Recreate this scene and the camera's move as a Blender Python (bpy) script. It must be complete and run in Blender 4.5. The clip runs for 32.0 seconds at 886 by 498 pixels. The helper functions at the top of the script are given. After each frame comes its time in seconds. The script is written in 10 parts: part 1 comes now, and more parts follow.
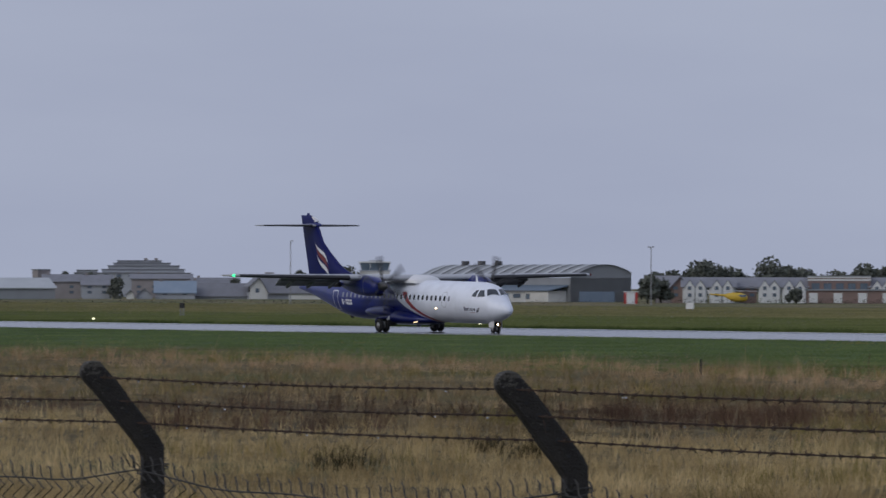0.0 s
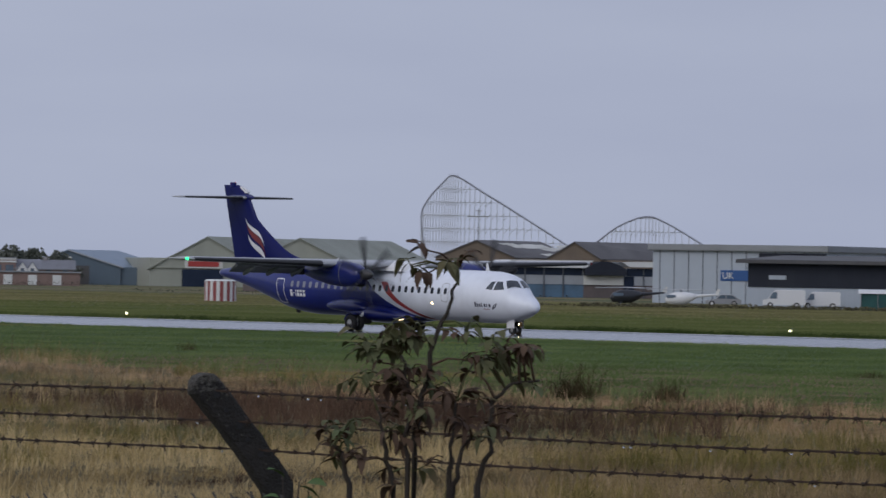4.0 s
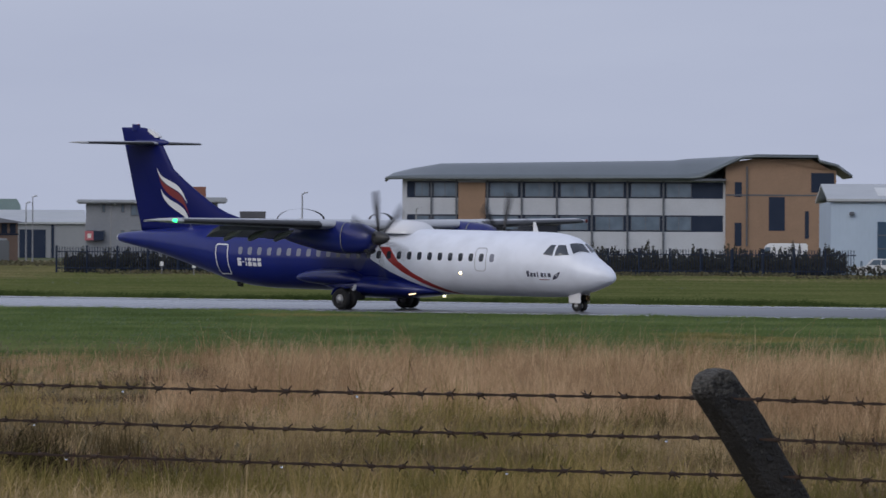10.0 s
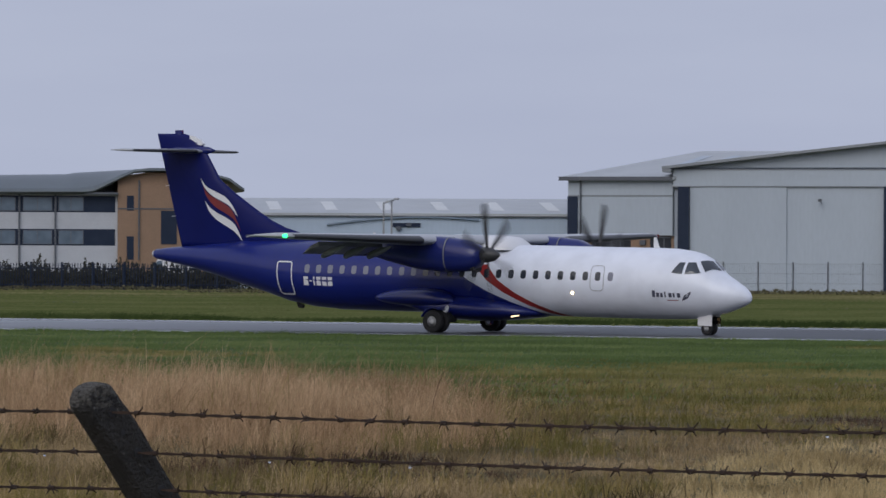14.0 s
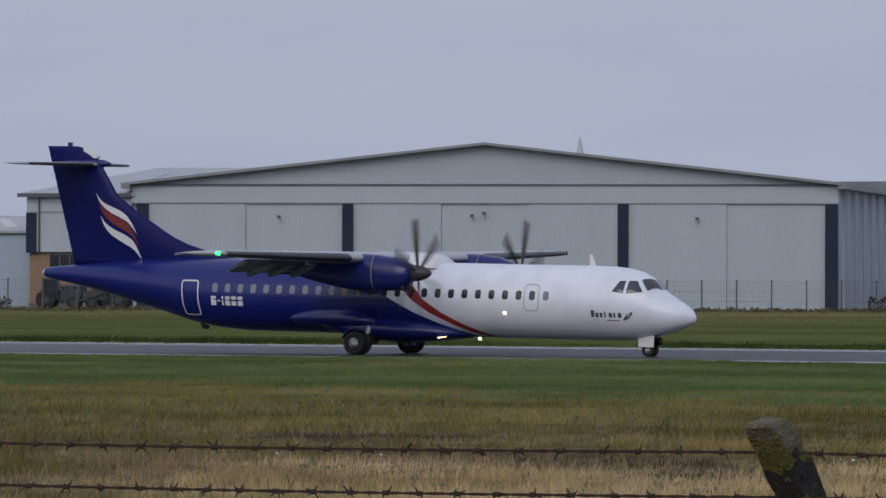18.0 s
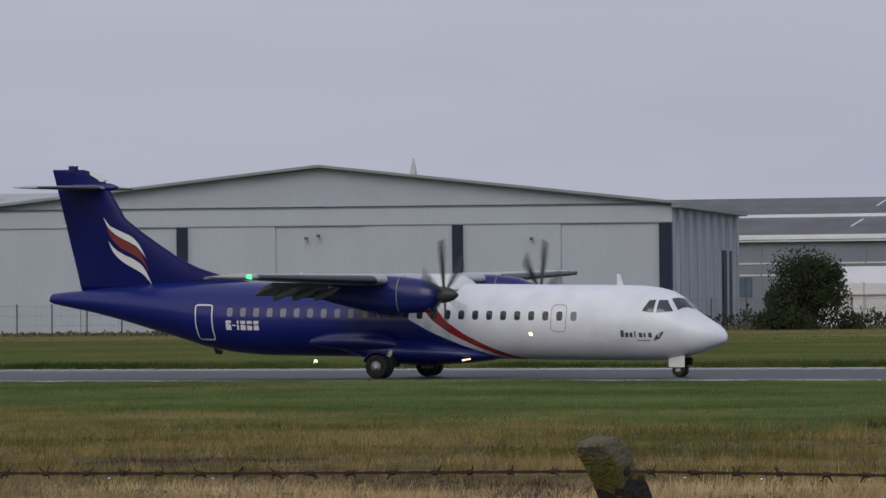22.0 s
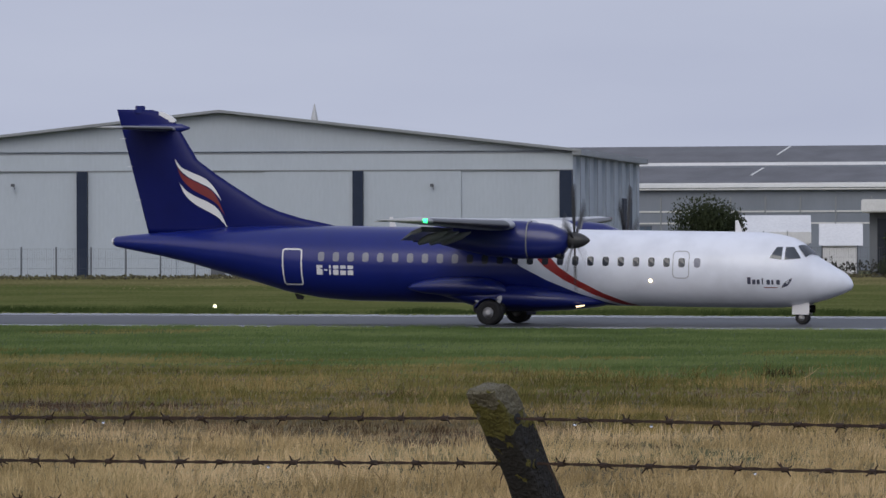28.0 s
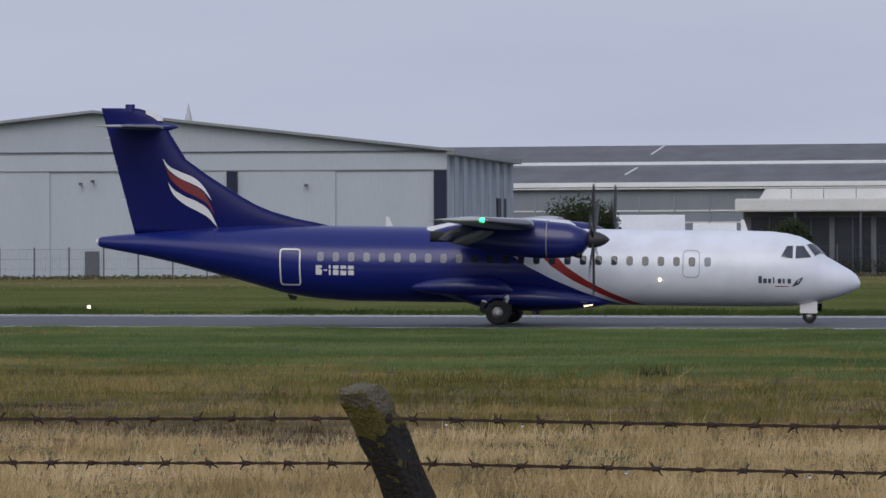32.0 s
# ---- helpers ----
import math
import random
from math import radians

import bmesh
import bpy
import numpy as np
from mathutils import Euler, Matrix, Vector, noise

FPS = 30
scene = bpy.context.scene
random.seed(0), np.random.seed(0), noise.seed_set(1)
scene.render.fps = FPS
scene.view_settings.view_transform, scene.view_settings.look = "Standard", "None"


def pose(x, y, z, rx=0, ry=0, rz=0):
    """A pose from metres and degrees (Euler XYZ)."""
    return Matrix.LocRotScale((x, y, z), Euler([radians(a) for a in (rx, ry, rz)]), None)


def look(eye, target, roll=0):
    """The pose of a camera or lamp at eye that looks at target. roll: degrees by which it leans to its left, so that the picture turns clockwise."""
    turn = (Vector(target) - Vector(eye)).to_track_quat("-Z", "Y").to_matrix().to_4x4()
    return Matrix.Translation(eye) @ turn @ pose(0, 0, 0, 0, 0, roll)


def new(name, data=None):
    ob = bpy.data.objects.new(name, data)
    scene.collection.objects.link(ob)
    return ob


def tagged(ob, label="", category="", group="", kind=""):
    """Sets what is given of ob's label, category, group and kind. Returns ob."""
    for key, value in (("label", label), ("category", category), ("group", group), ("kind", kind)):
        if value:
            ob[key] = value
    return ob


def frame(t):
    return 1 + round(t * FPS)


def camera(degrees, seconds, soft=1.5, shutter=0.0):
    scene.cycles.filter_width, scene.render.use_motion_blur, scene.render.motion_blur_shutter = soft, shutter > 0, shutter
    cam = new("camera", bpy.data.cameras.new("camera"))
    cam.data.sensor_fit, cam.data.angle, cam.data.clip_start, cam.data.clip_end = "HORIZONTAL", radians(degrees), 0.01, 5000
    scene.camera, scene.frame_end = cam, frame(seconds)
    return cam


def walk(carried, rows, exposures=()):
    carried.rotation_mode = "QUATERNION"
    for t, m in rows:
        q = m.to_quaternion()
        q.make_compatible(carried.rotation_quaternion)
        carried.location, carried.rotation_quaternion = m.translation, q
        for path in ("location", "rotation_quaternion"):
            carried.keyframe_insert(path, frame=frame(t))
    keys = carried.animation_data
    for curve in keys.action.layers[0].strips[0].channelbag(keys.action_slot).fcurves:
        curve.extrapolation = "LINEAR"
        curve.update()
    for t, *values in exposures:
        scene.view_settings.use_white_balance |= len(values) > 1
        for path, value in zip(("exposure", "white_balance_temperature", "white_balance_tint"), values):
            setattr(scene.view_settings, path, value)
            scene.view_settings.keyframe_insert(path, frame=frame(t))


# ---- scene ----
# The camera turns on a spot behind a boundary fence and follows an aircraft that lands and slows down.
cam = camera(8.8450, 32.0, 1.5, 0.25)
# seconds, turn from the runway's normal, tilt and lean in degrees
TURNS = [
    (0, -59.902, 0.364, 0.09),
    (0.5, -58.836, 0.336, 0.16),
    (1, -57.702, 0.313, 0.15),
    (1.5, -56.393, 0.325, 0.20),
    (2, -55.195, 0.337, 0.21),
    (2.5, -54.186, 0.354, 0.20),
    (4.5, -50.380, 0.248, 0.97),
    (5, -49.306, 0.241, 0.73),
    (5.5, -48.186, 0.144, 0.72),
    (6, -47.190, 0.076, 0.49),
    (6.5, -46.380, 0.053, 0.45),
    (7, -45.442, 0.077, 0.21),
    (7.5, -44.367, 0.045, 0.33),
    (8, -43.353, 0.059, 0.18),
    (8.5, -42.167, 0.116, 0.27),
    (9, -41.013, 0.123, 0.20),
    (9.5, -39.902, 0.007, 0.40),
    (10, -39.031, -0.120, 0.26),
    (10.5, -38.455, -0.109, 0.19),
    (11, -37.862, -0.036, -0.02),
    (11.5, -36.962, -0.015, -0.10),
    (12, -36.070, 0.039, 0.15),
    (12.5, -35.122, 0.111, 0.23),
    (13, -34.263, 0.147, 0.25),
    (13.5, -33.578, 0.092, 0.26),
    (14, -32.960, 0.043, 0.24),
    (14.5, -32.359, 0.032, 0.33),
    (16.5, -29.629, 0.450, 0.10),
    (17, -28.776, 0.453, 0.02),
    (17.5, -28.054, 0.366, 0.12),
    (18, -27.555, 0.228, 0.18),
    (18.5, -27.335, 0.087, 0.30),
    (19, -27.213, -0.057, 0.29),
    (19.5, -27.061, -0.030, 0.09),
    (20, -26.963, 0.159, -0.12),
    (20.5, -26.810, 0.281, -0.20),
    (21, -26.505, 0.358, -0.42),
    (21.5, -26.155, 0.454, -0.51),
    (22, -25.902, 0.443, -0.52),
    (22.5, -25.858, 0.382, -0.63),
    (23, -25.879, 0.309, -0.57),
    (23.5, -25.893, 0.216, -0.58),
    (24, -25.858, 0.159, -0.50),
    (24.5, -25.781, 0.132, -0.46),
    (25, -25.684, 0.099, -0.42),
    (25.5, -25.541, 0.039, -0.34),
    (26, -25.333, -0.020, -0.21),
    (26.5, -25.185, -0.049, -0.23),
    (28.5, -24.813, -0.131, -0.03),
    (29, -24.701, -0.181, 0.05),
    (29.5, -24.487, -0.216, 0.03),
    (30, -24.255, -0.235, 0.08),
    (30.5, -23.988, -0.203, 0.09),
    (31, -23.832, -0.132, -0.01),
    (31.5, -23.755, -0.078, -0.12),
    (32, -23.653, -0.103, -0.23),
]
EYE_HEIGHT = 3.00
# seconds, how far the eye sways to its right
SWAY = [(0, 0.0), (17, 0.0), (17.5, -0.006), (18, -0.009), (19, -0.0145), (20, -0.012), (21, -0.007), (22, -0.007), (23, -0.0035), (24, -0.001), (24.5, 0.004), (25, 0.005), (32, 0.005)]


def sway_at(t):
    for (t0, a), (t1, b) in zip(SWAY, SWAY[1:]):
        if t <= t1:
            return a + (b - a) * max(t - t0, 0.0) / (t1 - t0)
    return SWAY[-1][1]


def camera_pose(turn, tilt, lean, sway=0.0):
    a, e = radians(turn), radians(tilt)
    eye = Vector((0.3 * (math.sin(a) + 0.643) + sway * math.cos(a), 0.3 * (math.cos(a) - 0.766) - sway * math.sin(a), EYE_HEIGHT))
    way = Vector((math.sin(a) * math.cos(e), math.cos(a) * math.cos(e), math.sin(e)))
    return look(eye, eye + way, lean)


# the camera opens up and warms a little as it follows
EXPOSURES = [(0, 0.00, 6500, 10), (5, 0.10, 6500, 10), (8, 0.13, 6562, 10), (9, 0.12, 6574, 10), (9.5, 0.19, 6574, 10), (10, 0.25, 6574, 10), (11, 0.27, 6574, 10), (12, 0.26, 6574, 10), (13, 0.24, 6574, 10), (14.5, 0.24, 6593, 10), (16.5, 0.13, 6624, 10), (18, 0.13, 6643, 10), (18.6, 0.25, 6661, 10), (19, 0.33, 6600, 10), (20, 0.34, 6450, 10), (21, 0.36, 6500, 10), (21.5, 0.27, 6850, 10), (22, 0.18, 7150, 10), (23, 0.18, 7150, 10), (23.5, 0.18, 6920, 10), (24, 0.18, 6710, 10), (25, 0.18, 6723, 10), (25.5, 0.26, 6736, 10), (26, 0.36, 6748, 10), (28.5, 0.36, 6748, 10), (32, 0.35, 6748, 10)]
walk(cam, [(t, camera_pose(a, e, r, sway_at(t))) for t, a, e, r in TURNS], EXPOSURES)

# ---- light ----
# overcast: an even cloud layer over a clear-sky base, and a broad soft sun
world = bpy.data.worlds.new("overcast_sky")
scene.world = world
world.use_nodes = True
wn, wl = world.node_tree.nodes, world.node_tree.links
wn.clear()
w_out = wn.new("ShaderNodeOutputWorld")
w_bg = wn.new("ShaderNodeBackground")
w_sky = wn.new("ShaderNodeTexSky")
w_sky.sky_type, w_sky.sun_disc = "NISHITA", False
w_sky.sun_elevation, w_sky.sun_rotation = radians(28), radians(200)
w_sky.air_density, w_sky.dust_density = 1.0, 4.0
w_co = wn.new("ShaderNodeTexCoord")
w_map = wn.new("ShaderNodeMapping")
w_map.inputs["Scale"].default_value = (2.2, 2.2, 11.0)
w_noise = wn.new("ShaderNodeTexNoise")
w_noise.inputs["Scale"].default_value, w_noise.inputs["Detail"].default_value = 3.0, 5.0
w_ramp = wn.new("ShaderNodeValToRGB")
w_ramp.color_ramp.elements[0].position, w_ramp.color_ramp.elements[1].position = 0.3, 0.75
w_ramp.color_ramp.elements[0].color = (3.44, 3.84, 5.17, 1)
w_ramp.color_ramp.elements[1].color = (3.97, 4.40, 5.68, 1)
w_mix = wn.new("ShaderNodeMix")
w_mix.data_type = "RGBA"
w_mix.inputs[0].default_value = 0.9
wl.new(w_co.outputs["Generated"], w_map.inputs[0])
wl.new(w_map.outputs[0], w_noise.inputs["Vector"])
wl.new(w_noise.outputs[0], w_ramp.inputs[0])
wl.new(w_sky.outputs[0], w_mix.inputs[6])
wl.new(w_ramp.outputs[0], w_mix.inputs[7])
wl.new(w_mix.outputs[2], w_bg.inputs[0])
wl.new(w_bg.outputs[0], w_out.inputs[0])
w_bg.inputs[1].default_value = 0.105

sun_data = bpy.data.lights.new("sun", "SUN")
sun_data.energy, sun_data.angle, sun_data.color = 0.70, radians(40), (1.0, 0.97, 0.93)
sun = new("sun", sun_data)
sun.matrix_world = look((0, 0, 115), (-60, 180, 0))

# ---- materials ----


def shader(name, base, rough=0.7, metal=0.0, second=None, scale=3.0, amount=0.5, fine=0.15, bump=0.0, spec=0.5, coat=0.0, axis=(1, 1, 1)):
    """A surface with broad variation towards a second colour, fine grain and a little relief."""
    m = bpy.data.materials.new(name)
    m.use_nodes = True
    n, l = m.node_tree.nodes, m.node_tree.links
    b = n["Principled BSDF"]
    b.inputs["Roughness"].default_value, b.inputs["Metallic"].default_value = rough, metal
    b.inputs["Specular IOR Level"].default_value = spec
    b.inputs["Coat Weight"].default_value = coat
    second = second or tuple(c * 0.75 for c in base)
    co = n.new("ShaderNodeTexCoord")
    mp = n.new("ShaderNodeMapping")
    mp.inputs["Scale"].default_value = axis
    t1, t2 = n.new("ShaderNodeTexNoise"), n.new("ShaderNodeTexNoise")
    t1.inputs["Scale"].default_value, t1.inputs["Detail"].default_value = scale, 6.0
    t2.inputs["Scale"].default_value, t2.inputs["Detail"].default_value = scale * 14, 4.0
    l.new(co.outputs["Object"], mp.inputs[0])
    for t in (t1, t2):
        l.new(mp.outputs[0], t.inputs["Vector"])
    rng = n.new("ShaderNodeMapRange")
    rng.inputs[1].default_value, rng.inputs[2].default_value = 0.35, 0.7
    rng.inputs[3].default_value, rng.inputs[4].default_value = 0.0, amount
    l.new(t1.outputs[0], rng.inputs[0])
    mx = n.new("ShaderNodeMix")
    mx.data_type = "RGBA"
    mx.inputs[6].default_value, mx.inputs[7].default_value = (*base, 1), (*second, 1)
    l.new(rng.outputs[0], mx.inputs[0])
    gr = n.new("ShaderNodeMapRange")
    gr.inputs[3].default_value, gr.inputs[4].default_value = 1.0 - fine, 1.0 + fine
    l.new(t2.outputs[0], gr.inputs[0])
    mul = n.new("ShaderNodeVectorMath")
    mul.operation = "SCALE"
    l.new(mx.outputs[2], mul.inputs[0])
    l.new(gr.outputs[0], mul.inputs[3])
    l.new(mul.outputs[0], b.inputs["Base Color"])
    if bump:
        bp = n.new("ShaderNodeBump")
        bp.inputs["Strength"].default_value, bp.inputs["Distance"].default_value = bump, 0.02
        l.new(t2.outputs[0], bp.inputs["Height"])
        l.new(bp.outputs[0], b.inputs["Normal"])
    return m


def glow(name, colour, strength):
    m = bpy.data.materials.new(name)
    m.use_nodes = True
    b = m.node_tree.nodes["Principled BSDF"]
    b.inputs["Base Color"].default_value = (*colour, 1)
    b.inputs["Emission Color"].default_value = (*colour, 1)
    b.inputs["Emission Strength"].default_value = strength
    return m


def ribbed(name, base, pitch=0.3, rough=0.5, spec=0.3, second=None, depth=0.04, vertical=True):
    """Profiled sheet cladding: ribs along the wall in relief, with streaks of dirt."""
    m = shader(name, base, rough, 0.0, second, 0.35, 0.6, 0.06, 0.0, spec, axis=(1, 1, 0.25))
    n, l = m.node_tree.nodes, m.node_tree.links
    b = n["Principled BSDF"]
    co = n.new("ShaderNodeTexCoord")
    sep = n.new("ShaderNodeSeparateXYZ")
    l.new(co.outputs["Object"], sep.inputs[0])
    add = n.new("ShaderNodeMath")
    l.new(sep.outputs[0], add.inputs[0])
    l.new(sep.outputs[1], add.inputs[1])
    sn = n.new("ShaderNodeMath")
    sn.operation = "MULTIPLY"
    sn.inputs[1].default_value = 6.2832 / pitch
    l.new(add.outputs[0] if vertical else sep.outputs[2], sn.inputs[0])
    si = n.new("ShaderNodeMath")
    si.operation = "SINE"
    l.new(sn.outputs[0], si.inputs[0])
    bp = n.new("ShaderNodeBump")
    bp.inputs["Strength"].default_value, bp.inputs["Distance"].default_value = 0.055, depth
    l.new(si.outputs[0], bp.inputs["Height"])
    l.new(bp.outputs[0], b.inputs["Normal"])
    return m


M_CLAD = ribbed("pale_grey_cladding", (0.412, 0.463, 0.525), 0.35, second=(0.382, 0.428, 0.488))
M_CLAD_WHITE = ribbed("off_white_cladding", (0.442, 0.497, 0.555), 0.35, second=(0.407, 0.457, 0.514))
M_CLAD_BLUE = ribbed("pale_blue_cladding", (0.44, 0.53, 0.63), 0.35, second=(0.38, 0.46, 0.56))
M_CLAD_DARK = ribbed("dark_slate_cladding", (0.030, 0.034, 0.046), 0.4, 0.8, 0.12, second=(0.045, 0.05, 0.062))
M_CLAD_GREY = ribbed("mid_grey_cladding", (0.27, 0.285, 0.30), 0.4, second=(0.22, 0.23, 0.245))
# lightened so that the far hangars' haze sits in the wall colour
M_CLAD_GREEN = ribbed("faded_hazy_green_sheeting", (0.37, 0.38, 0.325), 0.4, second=(0.31, 0.32, 0.27))
M_ROOF_GREY = ribbed("grey_sheet_roof", (0.27, 0.29, 0.31), 0.5, 0.45, second=(0.22, 0.235, 0.25))
M_ROOF_DARK = shader("dark_roof", (0.075, 0.075, 0.08), 0.7, second=(0.11, 0.107, 0.105), scale=0.3, amount=0.7)
M_ROOF_PALE = ribbed("pale_sheet_roof", (0.45, 0.47, 0.48), 0.5, 0.4, second=(0.36, 0.38, 0.39))
M_ROOF_BLUE = ribbed("blue_grey_sheet_roof", (0.20, 0.26, 0.33), 0.5, 0.45, second=(0.26, 0.31, 0.37))
M_TRIM_WHITE = shader("white_trim", (0.68, 0.69, 0.68), 0.5, second=(0.55, 0.56, 0.55), scale=0.5)
M_TRIM_DARK = shader("navy_door_post", (0.016, 0.026, 0.052), 0.5, second=(0.026, 0.038, 0.066), scale=0.5, spec=0.2)
M_BRICK = shader("buff_brick", (0.30, 0.195, 0.13), 0.85, second=(0.26, 0.172, 0.115), scale=0.6, amount=0.8, fine=0.25)
M_SIGN_RED = shader("faded_red_sign", (0.42, 0.12, 0.14), 0.6, second=(0.34, 0.09, 0.11), scale=0.6)
M_DARK_GLASS = shader("dark_glass", (0.018, 0.022, 0.030), 0.2, second=(0.04, 0.045, 0.055), scale=0.6, amount=0.9, spec=0.3)
M_DOOR_BLUE = shader("dark_blue_door", (0.022, 0.060, 0.11), 0.5, second=(0.03, 0.07, 0.12), scale=0.4)
M_BRICK_DARK = shader("brown_brick", (0.23, 0.155, 0.115), 0.85, second=(0.19, 0.13, 0.10), scale=0.6, amount=0.8, fine=0.25)
# distance haze is mixed into this red, which greys and pales it
M_BRICK_RED = shader("haze_pale_red_brick", (0.24, 0.165, 0.145), 0.85, second=(0.19, 0.14, 0.125), scale=0.6, amount=0.8, fine=0.25)
M_TEAL_DIM = shader("dull_blue_boards", (0.10, 0.19, 0.29), 0.7, second=(0.08, 0.13, 0.19), scale=0.3, amount=0.9)
M_BRICK_DIM = shader("dim_brown_brick", (0.145, 0.118, 0.115), 0.85, second=(0.11, 0.095, 0.095), scale=0.6, amount=0.8, fine=0.25)
M_RENDER_GREY = shader("grey_render", (0.36, 0.385, 0.42), 0.8, second=(0.30, 0.32, 0.35), scale=0.3, amount=0.7)
M_PANEL = shader("blue_white_panel", (0.50, 0.52, 0.56), 0.6, second=(0.43, 0.45, 0.49), scale=0.4, amount=0.7)
M_DIM = shader("dim_brown_render", (0.085, 0.08, 0.08), 0.7, second=(0.12, 0.11, 0.105), scale=0.5, amount=0.9)
M_RUSTY = shader("rust_brown_panel", (0.20, 0.075, 0.045), 0.6, second=(0.14, 0.06, 0.04), scale=0.6)
M_ROOF_EDGE = shader("slate_roof_edge", (0.085, 0.09, 0.10), 0.7, second=(0.065, 0.07, 0.078), scale=0.3, amount=0.8, spec=0.2)
M_CLAD_DIM = ribbed("dim_grey_cladding", (0.17, 0.185, 0.20), 0.4, 0.7, 0.15, second=(0.135, 0.145, 0.155))
M_SLATE_BLUE = ribbed("slate_blue_cladding", (0.115, 0.155, 0.20), 0.5, second=(0.10, 0.135, 0.17))
# this roof tone is also raised for distance haze
M_GREEN_ROOF = shader("hazy_lichened_green_roof", (0.30, 0.315, 0.27), 0.8, second=(0.235, 0.245, 0.20), scale=0.12, amount=0.9, fine=0.12)
M_RENDER = shader("pale_render", (0.66, 0.66, 0.63), 0.85, second=(0.52, 0.52, 0.48), scale=0.3, amount=0.7)
M_PANE = shader("window_pane", (0.15, 0.20, 0.26), 0.12, second=(0.07, 0.10, 0.13), scale=0.35, amount=0.8, fine=0.02, spec=0.8)
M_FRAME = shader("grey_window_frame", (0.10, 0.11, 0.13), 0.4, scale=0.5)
M_STEEL = shader("galvanised_steel", (0.30, 0.31, 0.32), 0.5, 0.4, second=(0.22, 0.22, 0.22), scale=1.0)
M_STEEL_PALE = shader("pale_painted_steel", (0.50, 0.52, 0.55), 0.6, second=(0.40, 0.42, 0.46), scale=0.05)
M_RED = shader("red_paint", (0.42, 0.05, 0.045), 0.5, second=(0.34, 0.05, 0.045), scale=0.6)
M_YELLOW = shader("yellow_paint", (0.62, 0.42, 0.05), 0.5, scale=0.6)
M_BLUE = shader("blue_container_paint", (0.02, 0.09, 0.28), 0.5, second=(0.02, 0.07, 0.2), scale=0.4)
M_TEAL = shader("teal_tarpaulin", (0.02, 0.10, 0.095), 0.7, second=(0.015, 0.03, 0.04), scale=0.5)
M_TENT = shader("white_tent_fabric", (0.72, 0.73, 0.74), 0.7, second=(0.6, 0.61, 0.63), scale=0.3)
M_WHITE_PAINT = shader("white_vehicle_paint", (0.74, 0.75, 0.76), 0.25, second=(0.64, 0.65, 0.66), scale=0.5, amount=0.3, fine=0.03, coat=0.3)
M_TYRE = shader("black_rubber", (0.014, 0.014, 0.015), 0.8, second=(0.022, 0.021, 0.02), scale=6)
M_CONCRETE = shader("weathered_concrete", (0.030, 0.027, 0.024), 0.9, second=(0.011, 0.0105, 0.010), scale=9.0, amount=0.9, fine=0.35, bump=0.9)
M_RUST = shader("rusted_wire", (0.030, 0.019, 0.014), 0.85, second=(0.055, 0.03, 0.02), scale=25, amount=0.8)
M_WIRE = shader("dull_dark_wire", (0.034, 0.033, 0.033), 0.65, 0.2, second=(0.07, 0.068, 0.066), scale=25)

# ---- geometry helpers ----


def at(turn, dist, z=0.0):
    """A place by its bearing from the runway's normal (degrees) and its distance from the fence corner."""
    return Vector((dist * math.sin(radians(turn)), dist * math.cos(radians(turn)), z))


def part(name, bm, material, parent=None, label="", smooth=False):
    """Links a bmesh as one mesh object under a thing or a part."""
    me = bpy.data.meshes.new(name)
    bmesh.ops.recalc_face_normals(bm, faces=bm.faces[:])
    bm.to_mesh(me)
    bm.free()
    for mat in (material if isinstance(material, (list, tuple)) else [material]):
        me.materials.append(mat)
    if smooth:
        for p in me.polygons:
            p.use_smooth = True
    ob = new(name, me)
    ob.parent = parent
    if label:
        tagged(ob, label)
    return ob


def repeat(ob, parent, shift, turn=0.0):
    """Another piece on the same mesh."""
    o = new(ob.name.split(".")[0], ob.data)
    o.parent = parent
    o.location, o.rotation_euler = shift, (0, 0, turn)
    if "label" in ob:
        o["label"] = ob["label"]
    return o


def empty(name, m, label, category, group="", kind=""):
    ob = new(name)
    ob.matrix_world = m
    return tagged(ob, label, category, group, kind)


def front(name, left, right, label, category, group="", kind=""):
    """An Empty at the left foot of a front between two places; x runs along the front, y away behind it. Returns it and the front's length."""
    a, b = at(*left), at(*right)
    d = b - a
    return empty(name, pose(a.x, a.y, 0, 0, 0, math.degrees(math.atan2(d.y, d.x))), label, category, group, kind), d.length


def box(x0, x1, y0, y1, z0, z1, bevel=0.0, bm=None):
    bm = bm or bmesh.new()
    r = bmesh.ops.create_cube(bm, size=1)
    for v in r["verts"]:
        v.co = (x0 + (v.co.x + 0.5) * (x1 - x0), y0 + (v.co.y + 0.5) * (y1 - y0), z0 + (v.co.z + 0.5) * (z1 - z0))
    if bevel:
        es = {e for v in r["verts"] for e in v.link_edges}
        bmesh.ops.bevel(bm, geom=list(es), offset=bevel, segments=2, affect="EDGES")
    return bm


def prism(profile, a, b, axis="y", bm=None):
    """A solid whose section (x, z), or (y, z) for axis x, runs from a to b."""
    bm = bm or bmesh.new()
    ring = []
    for s in (a, b):
        ring.append([bm.verts.new((p, s, q) if axis == "y" else (s, p, q)) for p, q in profile])
    n = len(profile)
    for i in range(n):
        bm.faces.new((ring[0][i], ring[0][(i + 1) % n], ring[1][(i + 1) % n], ring[1][i]))
    bm.faces.new(ring[0][::-1])
    bm.faces.new(ring[1])
    return bm


